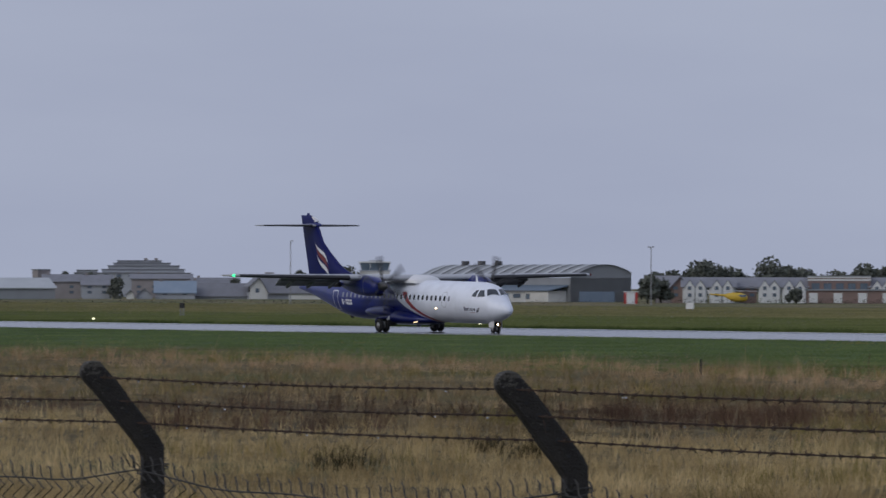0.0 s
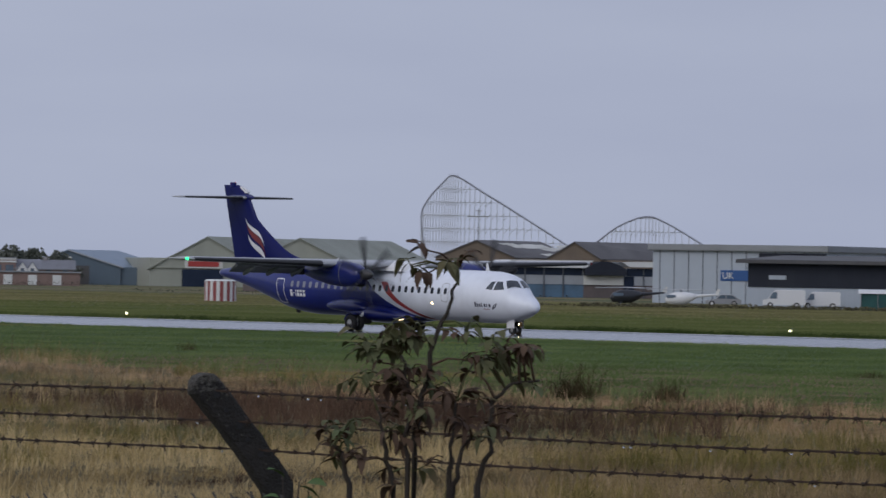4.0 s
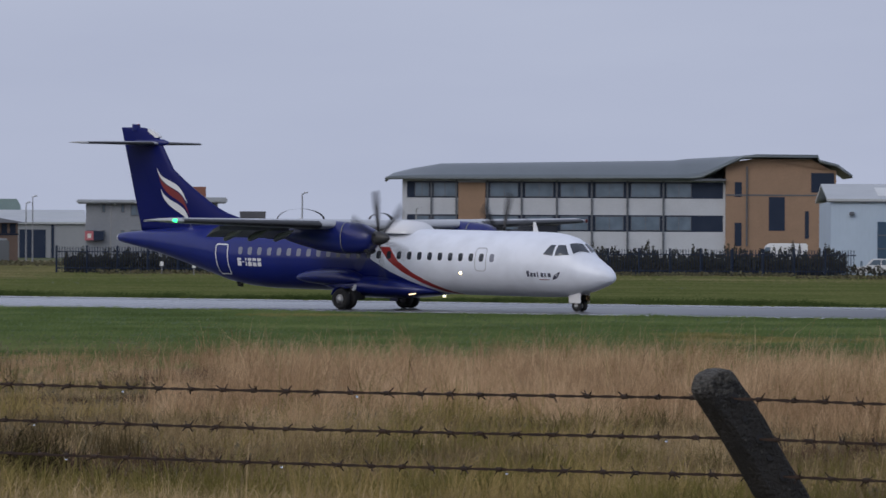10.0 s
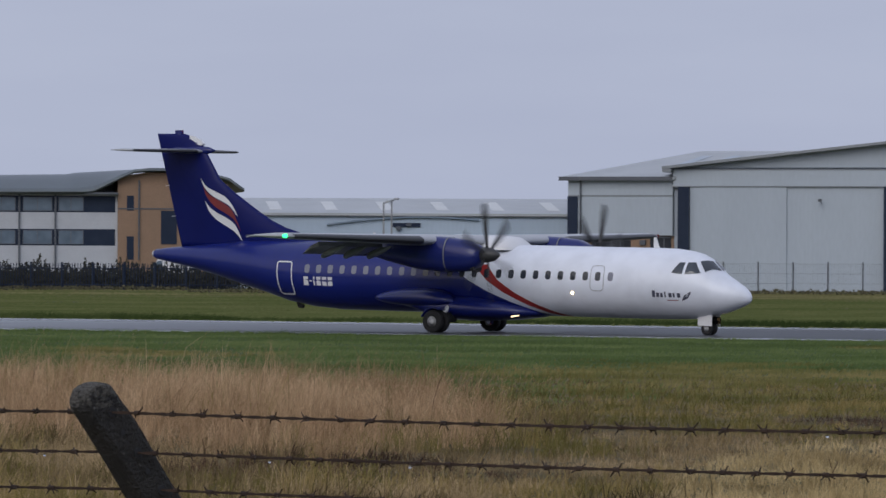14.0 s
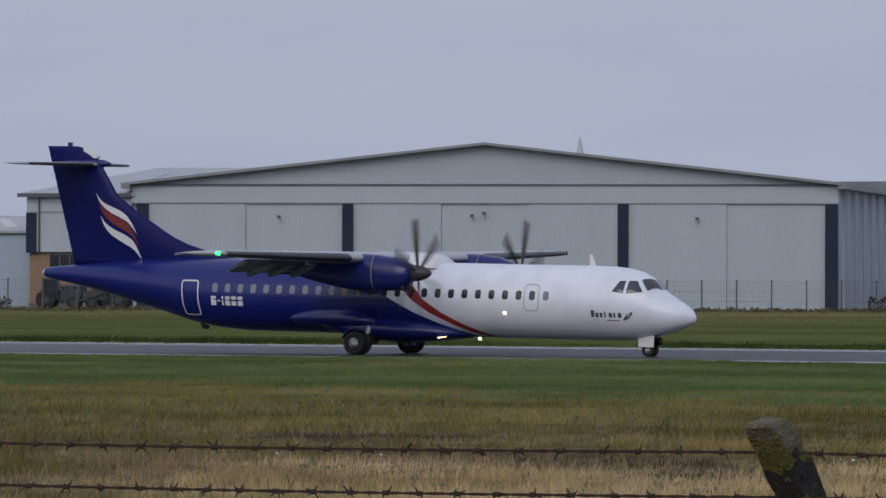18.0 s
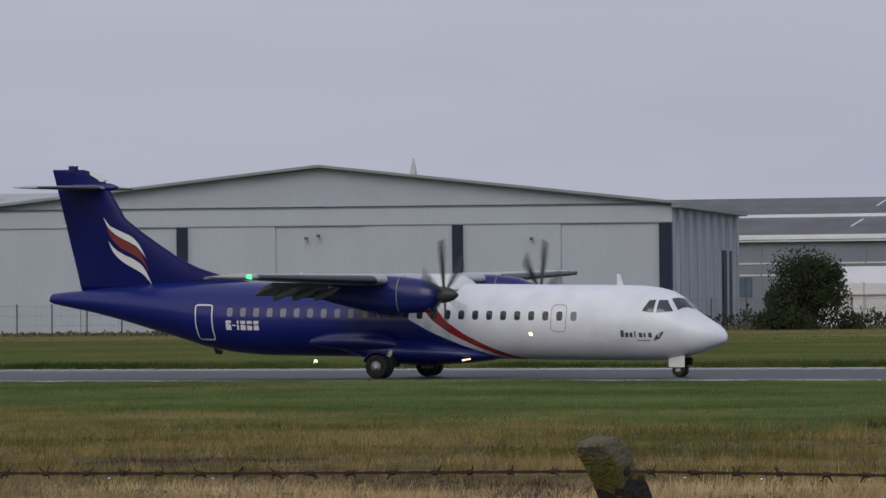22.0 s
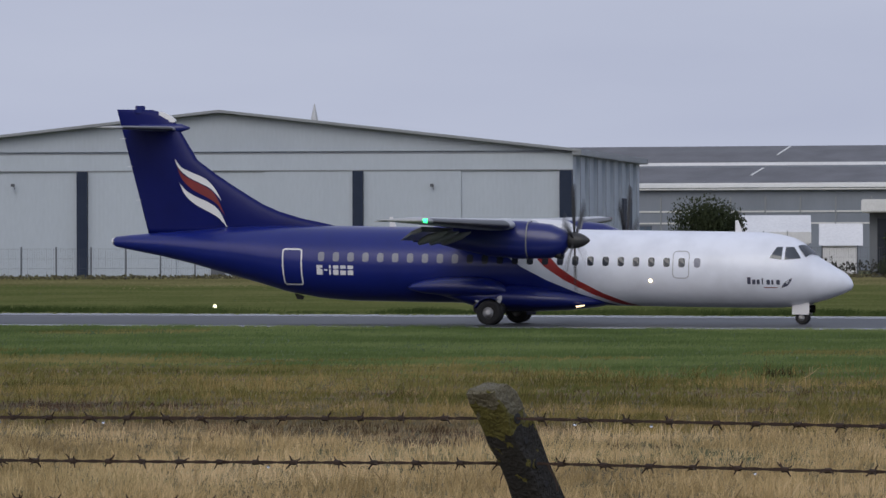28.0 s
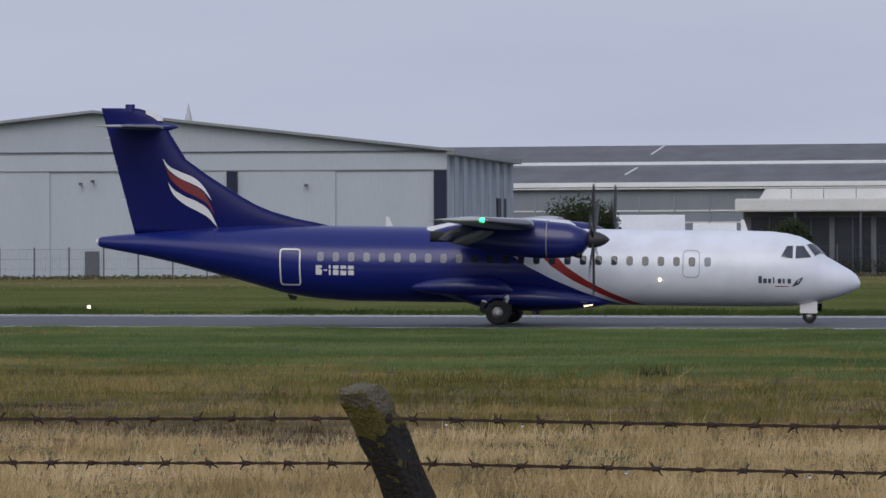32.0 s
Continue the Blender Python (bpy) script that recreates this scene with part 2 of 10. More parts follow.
def tube(a, b, r0, r1=None, sides=8, bm=None, cap=True):
    bm = bm or bmesh.new()
    a, b = Vector(a), Vector(b)
    d = b - a
    q = d.to_track_quat("Z", "Y").to_matrix().to_4x4()
    m = Matrix.Translation((a + b) / 2) @ q
    bmesh.ops.create_cone(bm, cap_ends=cap, segments=sides, radius1=r0, radius2=r0 if r1 is None else r1, depth=d.length, matrix=m)
    return bm


def loft(rings, closed=True, ends=True, bm=None):
    bm = bm or bmesh.new()
    vs = [[bm.verts.new(p) for p in r] for r in rings]
    n = len(vs[0])
    for a, b in zip(vs, vs[1:]):
        for i in range(n if closed else n - 1):
            j = (i + 1) % n
            bm.faces.new((a[i], a[j], b[j], b[i]))
    if ends:
        bm.faces.new(vs[0][::-1])
        bm.faces.new(vs[-1])
    return bm


def slab(points, thick, bm=None):
    """A sheet over a quad of places, with thickness downwards."""
    bm = bm or bmesh.new()
    up = [bm.verts.new(p) for p in points]
    lo = [bm.verts.new((p[0], p[1], p[2] - thick)) for p in points]
    n = len(up)
    bm.faces.new(up)
    bm.faces.new(lo[::-1])
    for i in range(n):
        bm.faces.new((up[i], lo[i], lo[(i + 1) % n], up[(i + 1) % n]))
    return bm

# ---- ground ----
RUNWAY_NEAR, RUNWAY_FAR = 174.8, 205.8


def ground_height(x, y):
    """The bank behind the fence falls to the level of the airfield."""
    k = min(max((9.0 - y) / 4.5, 0.0), 1.0)
    k = k * k * (3 - 2 * k)
    j = min(max((46.0 - y) / 36.0, 0.0), 1.0)
    return 1.0 * k + 0.30 * j * j * (3 - 2 * j) - 0.02


def grass_material():
    m = bpy.data.materials.new("airfield_grass")
    m.use_nodes = True
    n, l = m.node_tree.nodes, m.node_tree.links
    b = n["Principled BSDF"]
    b.inputs["Roughness"].default_value, b.inputs["Specular IOR Level"].default_value = 0.9, 0.15
    geo = n.new("ShaderNodeNewGeometry")
    sep = n.new("ShaderNodeSeparateXYZ")
    l.new(geo.outputs["Position"], sep.inputs[0])

    def noise_tex(scale, detail, stretch=(1, 1, 1)):
        mp = n.new("ShaderNodeMapping")
        mp.inputs["Scale"].default_value = stretch
        t = n.new("ShaderNodeTexNoise")
        t.inputs["Scale"].default_value, t.inputs["Detail"].default_value = scale, detail
        l.new(geo.outputs["Position"], mp.inputs[0])
        l.new(mp.outputs[0], t.inputs["Vector"])
        return t.outputs[0]

    def mix(a, bb, f):
        x = n.new("ShaderNodeMix")
        x.data_type = "RGBA"
        for s, v in ((6, a), (7, bb)):
            if isinstance(v, tuple):
                x.inputs[s].default_value = (*v, 1)
            else:
                l.new(v, x.inputs[s])
        l.new(f, x.inputs[0])
        return x.outputs[2]

    def ramp(v, a, bb):
        r = n.new("ShaderNodeMapRange")
        r.interpolation_type = "SMOOTHSTEP"
        r.inputs[1].default_value, r.inputs[2].default_value = a, bb
        l.new(v, r.inputs[0])
        return r.outputs[0]

    def wobble(v, t, k):
        x = n.new("ShaderNodeMath")
        x.operation = "MULTIPLY_ADD"
        x.inputs[1].default_value = k
        l.new(t, x.inputs[0])
        l.new(v, x.inputs[2])
        return x.outputs[0]

    broad, mid, fine = noise_tex(0.05, 6), noise_tex(0.5, 6, (0.5, 1, 1)), noise_tex(6, 5, (1, 0.6, 1))
    y2 = wobble(sep.outputs[1], broad, 34)
    green = mix((0.050, 0.082, 0.023), (0.088, 0.134, 0.040), ramp(mid, 0.42, 0.6))
    straw = mix((0.17, 0.13, 0.06), (0.085, 0.07, 0.035), ramp(mid, 0.4, 0.62))
    straw = mix(straw, (0.10, 0.10, 0.036), ramp(broad, 0.5, 0.7))
    olive = mix((0.070, 0.102, 0.038), (0.118, 0.130, 0.060), ramp(mid, 0.35, 0.65))
    near = mix(straw, green, ramp(y2, 132, 152))
    streak = noise_tex(0.05, 6, (0.3, 1, 1))
    verge = mix((0.046, 0.070, 0.023), (0.092, 0.118, 0.046), ramp(streak, 0.43, 0.57))
    hay = mix((0.20, 0.158, 0.088), (0.095, 0.108, 0.048), ramp(streak, 0.43, 0.57))
    far = mix(mix(verge, olive, ramp(y2, 236, 262)), hay, ramp(wobble(wobble(sep.outputs[1], broad, 120), streak, 60), 325, 430))
    tuft = noise_tex(1.1, 6, (0.45, 1, 1))
    far = mix(mix(far, (0.085, 0.100, 0.038), ramp(tuft, 0.50, 0.64)), (0.165, 0.160, 0.088), ramp(noise_tex(0.7, 6, (0.3, 1, 1)), 0.53, 0.66))
    allg = mix(near, far, ramp(sep.outputs[1], 195, 206))
    dark = mix(allg, (0.035, 0.048, 0.016), ramp(fine, 0.52, 0.75))
    lite = mix(dark, allg, ramp(fine, 0.3, 0.5))
    l.new(mix(lite, far, ramp(sep.outputs[1], 200, 215)), b.inputs["Base Color"])
    bp = n.new("ShaderNodeBump")
    bp.inputs["Strength"].default_value, bp.inputs["Distance"].default_value = 0.8, 0.15
    l.new(fine, bp.inputs["Height"])
    l.new(bp.outputs[0], b.inputs["Normal"])
    return m


M_GRASS = grass_material()
bm = bmesh.new()
xs = [-4600, -2500, -1200, -700, -500, -400] + [-300 + 15 * i for i in range(27)] + [160, 400, 1000, 2500, 4600]
ys = [-4600, -1500, -400, -120, -40] + [-20 + 4 * i for i in range(18)] + [60, 90, 120, 150, 170, 210, 300, 500, 900, 1600, 2800, 4600]
grid = [[bm.verts.new((x, y, ground_height(x, y))) for x in xs] for y in ys]
for j in range(len(ys) - 1):
    for i in range(len(xs) - 1):
        bm.faces.new((grid[j][i], grid[j][i + 1], grid[j + 1][i + 1], grid[j + 1][i]))
ground = tagged(part("ground", bm, M_GRASS, smooth=True), "rough airfield grass, green mown strip and straw-coloured tall grass", "grass", kind="structure")

# runway: wet asphalt, drying out towards the east
M_RUNWAY = shader("wet_asphalt", (0.055, 0.057, 0.062), 0.16, second=(0.030, 0.031, 0.035), scale=0.12, amount=0.8, fine=0.2, bump=0.05, spec=0.34, axis=(0.15, 1, 1))
n, l = M_RUNWAY.node_tree.nodes, M_RUNWAY.node_tree.links
geo, sep = n.new("ShaderNodeNewGeometry"), n.new("ShaderNodeSeparateXYZ")
l.new(geo.outputs["Position"], sep.inputs[0])
for socket, wet, damp in (("Roughness", 0.16, 0.46), ("Specular IOR Level", 0.34, 0.10)):
    q = n.new("ShaderNodeMapRange")
    q.interpolation_type = "SMOOTHSTEP"
    q.inputs[1].default_value, q.inputs[2].default_value, q.inputs[3].default_value, q.inputs[4].default_value = -190.0, -95.0, wet, damp
    l.new(sep.outputs[0], q.inputs[0])
    l.new(q.outputs[0], n["Principled BSDF"].inputs[socket])
M_RUNWAY_EDGE = shader("pale_asphalt_shoulder", (0.105, 0.11, 0.118), 0.27, second=(0.07, 0.073, 0.08), scale=0.15, amount=0.8, fine=0.2, spec=0.4, axis=(0.15, 1, 1))
runway = tagged(part("runway", box(-2500, 1500, RUNWAY_NEAR, RUNWAY_FAR, -0.3, 0.0), M_RUNWAY), "wet grey asphalt runway", "runway", kind="structure")
part("shoulder", box(-2500, 1500, RUNWAY_FAR - 5.5, RUNWAY_FAR, -0.2, 0.006), M_RUNWAY_EDGE, runway, "paler asphalt shoulder")
part("shoulder", box(-2500, 1500, RUNWAY_NEAR, RUNWAY_NEAR + 3.5, -0.2, 0.006), M_RUNWAY_EDGE, runway, "paler asphalt shoulder")
M_LINE = shader("worn_white_line", (0.55, 0.56, 0.58), 0.4, second=(0.25, 0.26, 0.27), scale=0.8, amount=0.8, fine=0.2)
for y in (RUNWAY_NEAR + 1.2, RUNWAY_FAR - 1.4):
    part("edge_line", box(-2500, 1500, y, y + 0.45, -0.1, 0.011), M_LINE, runway, "worn white edge line")
# seconds, place of the main wheels along and across the runway, heading
AIRCRAFT_ROWS = [
    (0, -322.57, 184.30, 0.56),
    (0.5, -310.40, 184.41, 0.48),
    (1, -298.66, 184.50, 0.40),
    (1.5, -287.31, 184.57, 0.32),
    (2, -276.44, 184.62, 0.24),
    (2.5, -265.72, 184.66, 0.16),
    (4.5, -227.10, 184.65, -0.19),
    (5, -218.55, 184.61, -0.30),
    (5.5, -210.35, 184.56, -0.40),
    (6, -202.52, 184.50, -0.50),
    (6.5, -195.01, 184.43, -0.60),
    (7, -188.04, 184.35, -0.71),
    (7.5, -181.34, 184.26, -0.81),
    (8, -175.11, 184.17, -0.91),
    (8.5, -169.22, 184.08, -0.72),
    (9, -163.58, 184.02, -0.52),
    (9.5, -158.09, 183.98, -0.32),
    (10, -152.84, 183.96, -0.13),
    (10.5, -147.81, 183.96, 0.07),
    (11, -142.94, 183.97, 0.26),
    (11.5, -138.25, 184.00, 0.32),
    (12, -133.80, 184.02, 0.38),
    (12.5, -129.57, 184.05, 0.44),
    (13, -125.66, 184.08, 0.49),
    (13.5, -121.95, 184.12, 0.55),
    (14, -118.49, 184.15, 0.61),
    (14.5, -115.26, 184.18, 0.46),
    (16.5, -104.55, 184.21, -0.13),
    (17, -102.35, 184.21, -0.28),
    (17.5, -100.35, 184.20, -0.22),
    (18, -98.58, 184.19, -0.16),
    (18.5, -97.03, 184.19, -0.11),
    (19, -95.63, 184.19, -0.05),
    (19.5, -94.48, 184.19, 0.05),
    (20, -93.55, 184.19, 0.15),
    (20.5, -92.79, 184.19, 0.24),
    (21, -92.20, 184.19, 0.34),
    (21.5, -91.64, 184.20, 0.36),
    (22, -91.08, 184.20, 0.38),
    (22.5, -90.47, 184.20, 0.39),
    (23, -89.80, 184.21, 0.41),
    (23.5, -89.19, 184.22, 1.21),
    (24, -88.50, 184.24, 2.01),
    (24.5, -87.80, 184.27, 2.81),
    (25, -87.08, 184.31, 3.61),
    (25.5, -86.42, 184.36, 4.69),
    (26, -85.77, 184.42, 5.77),
    (26.5, -85.17, 184.48, 6.85),
    (28.5, -82.85, 184.85, 11.11),
    (29, -82.22, 184.98, 12.14),
    (29.5, -81.59, 185.12, 13.18),
    (30, -81.00, 185.26, 14.21),
    (30.5, -80.47, 185.40, 14.89),
    (31, -79.98, 185.53, 15.58),
    (31.5, -79.50, 185.67, 16.27),
    (32, -79.07, 185.79, 16.95),
]

# ---- the aircraft: x forwards, y to port, z up, origin on the ground between the main wheels ----
FUSELAGE = [  # x, centre height, half height, half width
    (12.64, 1.59, 0.05, 0.05), (12.60, 1.595, 0.15, 0.15), (12.50, 1.63, 0.255, 0.27), (12.32, 1.66, 0.375, 0.40), (12.10, 1.68, 0.480, 0.52), (11.75, 1.715, 0.645, 0.70), (11.43, 1.76, 0.78, 0.84),
    (11.24, 1.84, 0.90, 0.92), (11.03, 1.91, 1.02, 1.0), (10.8, 1.96, 1.115, 1.08), (10.54, 2.0, 1.205, 1.17), (10.1, 2.035, 1.275, 1.27), (9.54, 2.06, 1.315, 1.345), (8.6, 2.06, 1.33, 1.40), (6.5, 2.05, 1.33, 1.405), (3.0, 2.05, 1.33, 1.405),
    (0.0, 2.05, 1.33, 1.405), (-3.0, 2.05, 1.33, 1.405), (-5.4, 2.05, 1.33, 1.405), (-6.6, 2.09, 1.29, 1.36), (-7.8, 2.18, 1.19, 1.27), (-9.0, 2.33, 1.01, 1.12),
    (-10.2, 2.44, 0.82, 0.93), (-11.4, 2.54, 0.61, 0.72), (-12.6, 2.62, 0.43, 0.50), (-13.7, 2.66, 0.28, 0.29), (-14.3, 2.68, 0.19, 0.19), (-14.42, 2.68, 0.12, 0.12)]


def fuselage_at(x):
    """Centre height, half height and half width at a station."""
    t = sorted(FUSELAGE)
    for a, b in zip(t, t[1:]):
        if a[0] <= x <= b[0]:
            k = (x - a[0]) / (b[0] - a[0])
            return [a[i] + (b[i] - a[i]) * k for i in (1, 2, 3)]
    return t[0][1:] if x < t[0][0] else t[-1][1:]


def skin(x, z, side, proud=0.006):
    """A place on the fuselage's side."""
    zc, h, w = fuselage_at(x)
    s = max(-1.0, min(1.0, (z - zc) / h))
    return Vector((x, side * (w * math.sqrt(max(0.0, 1 - s * s)) + proud), z))


def paint_nodes(m):
    n, l = m.node_tree.nodes, m.node_tree.links
    return n, l, n["Principled BSDF"]


def math_node(n, l, op, a, b=None, c=None):
    x = n.new("ShaderNodeMath")
    x.operation = op
    for i, v in enumerate((a, b, c)):
        if v is None:
            continue
        if isinstance(v, (int, float)):
            x.inputs[i].default_value = v
        else:
            l.new(v, x.inputs[i])
    return x.outputs[0]


def livery():
    """Deep blue tail half and white nose half, parted by a slanting white, red and white sash."""
    m = bpy.data.materials.new("aircraft_livery")
    m.use_nodes = True
    n, l, b = paint_nodes(m)
    b.inputs["Roughness"].default_value, b.inputs["Coat Weight"].default_value, b.inputs["Coat Roughness"].default_value = 0.30, 0.22, 0.12
    b.inputs["Specular IOR Level"].default_value = 0.45
    co = n.new("ShaderNodeTexCoord")
    sep = n.new("ShaderNodeSeparateXYZ")
    l.new(co.outputs["Object"], sep.inputs[0])
    x, z = sep.outputs[0], sep.outputs[2]
    u = math_node(n, l, "MULTIPLY_ADD", z, 1 / 3.0, -0.2)          # 0.6 .. 3.6 m
    rp = n.new("ShaderNodeValToRGB")
    stops = [(0.60, 5.0), (0.85, 3.95), (1.15, 3.05), (1.6, 1.95), (2.05, 1.05), (2.6, 0.25), (3.0, -0.9), (3.4, -2.5)]
    e = rp.color_ramp.elements
    e[0].position, e[1].position = 0.0, 1.0
    for h, s in stops[1:-1]:
        e.new((h - 0.6) / 3.0)
    for el, (h, s) in zip(e, stops):
        el.position = (h - 0.6) / 3.0
        v = (s + 4) / 10.0
        el.color = (v, v, v, 1)
    l.new(u, rp.inputs[0])
    edge = math_node(n, l, "MULTIPLY_ADD", rp.outputs[0], 10.0, -4.0)
    d = math_node(n, l, "SUBTRACT", x, edge)
    blue_mask = math_node(n, l, "LESS_THAN", d, 0.0)
    width = math_node(n, l, "MULTIPLY_ADD", z, 0.05, 0.42)
    start = math_node(n, l, "MULTIPLY_ADD", z, 0.45, -0.06)
    r1 = math_node(n, l, "GREATER_THAN", d, start)
    r2 = math_node(n, l, "LESS_THAN", d, math_node(n, l, "ADD", start, width))
    r3 = math_node(n, l, "LESS_THAN", z, 2.62)
    red_mask = math_node(n, l, "MULTIPLY", math_node(n, l, "MULTIPLY", r1, r2), r3)
    t = n.new("ShaderNodeTexNoise")
    t.inputs["Scale"].default_value, t.inputs["Detail"].default_value = 1.2, 6
    l.new(co.outputs["Object"], t.inputs["Vector"])
    grime = n.new("ShaderNodeMapRange")
    grime.inputs[1].default_value, grime.inputs[2].default_value, grime.inputs[3].default_value, grime.inputs[4].default_value = 0.4, 0.8, 1.0, 0.86
    l.new(t.outputs[0], grime.inputs[0])

    def mix(a, bb, f):
        k = n.new("ShaderNodeMix")
        k.data_type = "RGBA"
        for s, v in ((6, a), (7, bb)):
            if isinstance(v, tuple):
                k.inputs[s].default_value = (*v, 1)
            else:
                l.new(v, k.inputs[s])
        l.new(f, k.inputs[0])
        return k.outputs[2]
    col = mix(mix((0.815, 0.85, 0.93), (0.36, 0.03, 0.03), red_mask), (0.0065, 0.016, 0.165), blue_mask)
    sc = n.new("ShaderNodeVectorMath")
    sc.operation = "SCALE"
    l.new(col, sc.inputs[0])
    l.new(grime.outputs[0], sc.inputs[3])
    l.new(sc.outputs[0], b.inputs["Base Color"])
    return m


def gloss(name, base, rough=0.3, second=None, scale=1.0, amount=0.3):
    return shader(name, base, rough, 0.0, second, scale, amount, 0.03, 0.0, 0.5, 0.3)


M_LIVERY = livery()
M_NAVY = gloss("blue_aircraft_paint", (0.0055, 0.013, 0.135), 0.32, second=(0.0045, 0.010, 0.105))
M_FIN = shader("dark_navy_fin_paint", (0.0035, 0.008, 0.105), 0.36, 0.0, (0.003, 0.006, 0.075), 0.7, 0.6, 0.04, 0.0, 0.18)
M_INK = gloss("dark_slate_marking", (0.075, 0.08, 0.12), 0.35)
M_AIR_WHITE = gloss("white_aircraft_paint", (0.76, 0.76, 0.77), second=(0.66, 0.66, 0.67))
M_AIR_RED = gloss("red_aircraft_paint", (0.235, 0.030, 0.032), second=(0.13, 0.020, 0.026), scale=0.9, amount=0.8)
M_WING = gloss("grey_wing_paint", (0.42, 0.43, 0.45), 0.4, second=(0.34, 0.35, 0.37))
# the shade beneath the wing is worked into this grey
M_FLAP_TRACK = gloss("grey_with_underside_shade", (0.21, 0.215, 0.225), 0.5, second=(0.12, 0.125, 0.13), scale=0.8, amount=0.8)
M_BOOT = shader("black_deicing_rubber", (0.018, 0.018, 0.02), 0.36, second=(0.03, 0.03, 0.032), scale=2)
M_BLADE = shader("dark_grey_blade", (0.035, 0.035, 0.038), 0.45, second=(0.05, 0.05, 0.05), scale=3)
M_CABIN = shader("cabin_window", (0.03, 0.035, 0.045), 0.12, second=(0.06, 0.065, 0.08), scale=1.5, spec=0.7)
M_CABIN_PALE = shader("pale_cabin_window", (0.22, 0.23, 0.28), 0.3, second=(0.15, 0.16, 0.21), scale=1.5, spec=0.6)
M_DECK = shader("flight_deck_glass", (0.05, 0.06, 0.075), 0.08, second=(0.025, 0.03, 0.04), scale=1.2, amount=0.9, fine=0.02, spec=0.9)
M_HUB = shader("bare_wheel_hub", (0.62, 0.62, 0.62), 0.45, 0.2, second=(0.48, 0.48, 0.48), scale=4)
# near-black: shade inside holes and wells, and plain dark parts
M_DARK = shader("recess_shade_and_black", (0.02, 0.02, 0.022), 0.8, scale=3)
M_GREEN_LIGHT = glow("green_navigation_light", (0.03, 1.0, 0.28), 2.2)
M_WARM_LIGHT = glow("warm_lamp", (1.0, 0.72, 0.38), 9.0)
M_LANDING = glow("landing_lamp", (1.0, 0.68, 0.38), 26.0)
M_DIM_LIGHT = glow("dim_warm_lamp", (1.0, 0.75, 0.45), 1.6)
M_BEACON_DIM = glow("dim_red_beacon_light", (1.0, 0.06, 0.05), 5.0)
M_BEACON = glow("red_beacon_light", (1.0, 0.06, 0.05), 45.0)
M_REDLENS = gloss("unlit_red_lens", (0.14, 0.03, 0.03))

aircraft = empty("aircraft", pose(-320, 184, 0), "twin-propeller airliner, blue tail and white nose, on the runway", "airplane")


def ring(x, n=40):
    zc, h, w = fuselage_at(x)
    return [(x, w * math.cos(2 * math.pi * i / n), zc + h * math.sin(2 * math.pi * i / n)) for i in range(n)]


stations = []
t_f = [f[0] for f in FUSELAGE]
for a, b in zip(t_f, t_f[1:]):
    k = max(1, int(abs(a - b) / 0.5))
    stations += [a + (b - a) * i / k for i in range(k)]
stations.append(t_f[-1])
fuselage = part("fuselage", loft([ring(x) for x in stations]), M_LIVERY, aircraft, "white nose half, deep blue tail half, red sash", True)


def foil(chord, thick, n=10):
    """Half-thickness along a chord from 0 (leading edge) to 1."""
    out = []
    for i in range(n + 1):
        k = 0.5 - 0.5 * math.cos(math.pi * i / n)
        t = 5 * thick * (0.2969 * math.sqrt(k) - 0.126 * k - 0.3516 * k * k + 0.2843 * k ** 3 - 0.1036 * k ** 4)
        out.append((k * chord, t * chord))
    return out


def wing_section(le, chord, y, z, thick, camber=0.0):
    f = foil(chord, thick)
    top = [(le - k, y, z + t * 1.15 + camber) for k, t in f]
    low = [(le - k, y, z - t * 0.8 + camber) for k, t in f]
    return top + low[-2:0:-1]


# wing: a straight centre part and two tapered outer parts
WING_Z = 3.47
WING = [(0.0, 1.62, 2.57, 0.0, 0.17), (4.8, 1.62, 2.57, 0.03, 0.17), (9.0, 1.26, 2.20, 0.11, 0.15), (13.0, 0.95, 1.78, 0.19, 0.13), (13.35, 0.83, 1.70, 0.20, 0.10), (13.52, 0.45, 1.34, 0.205, 0.05)]
wing_rings = [wing_section(le, c, -y, WING_Z + dz, th) for y, le, c, dz, th in WING[::-1]] + [wing_section(le, c, y, WING_Z + dz, th) for y, le, c, dz, th in WING[1:]]
wing = part("wing", loft(wing_rings), M_WING, aircraft, "pale grey high wing", True)
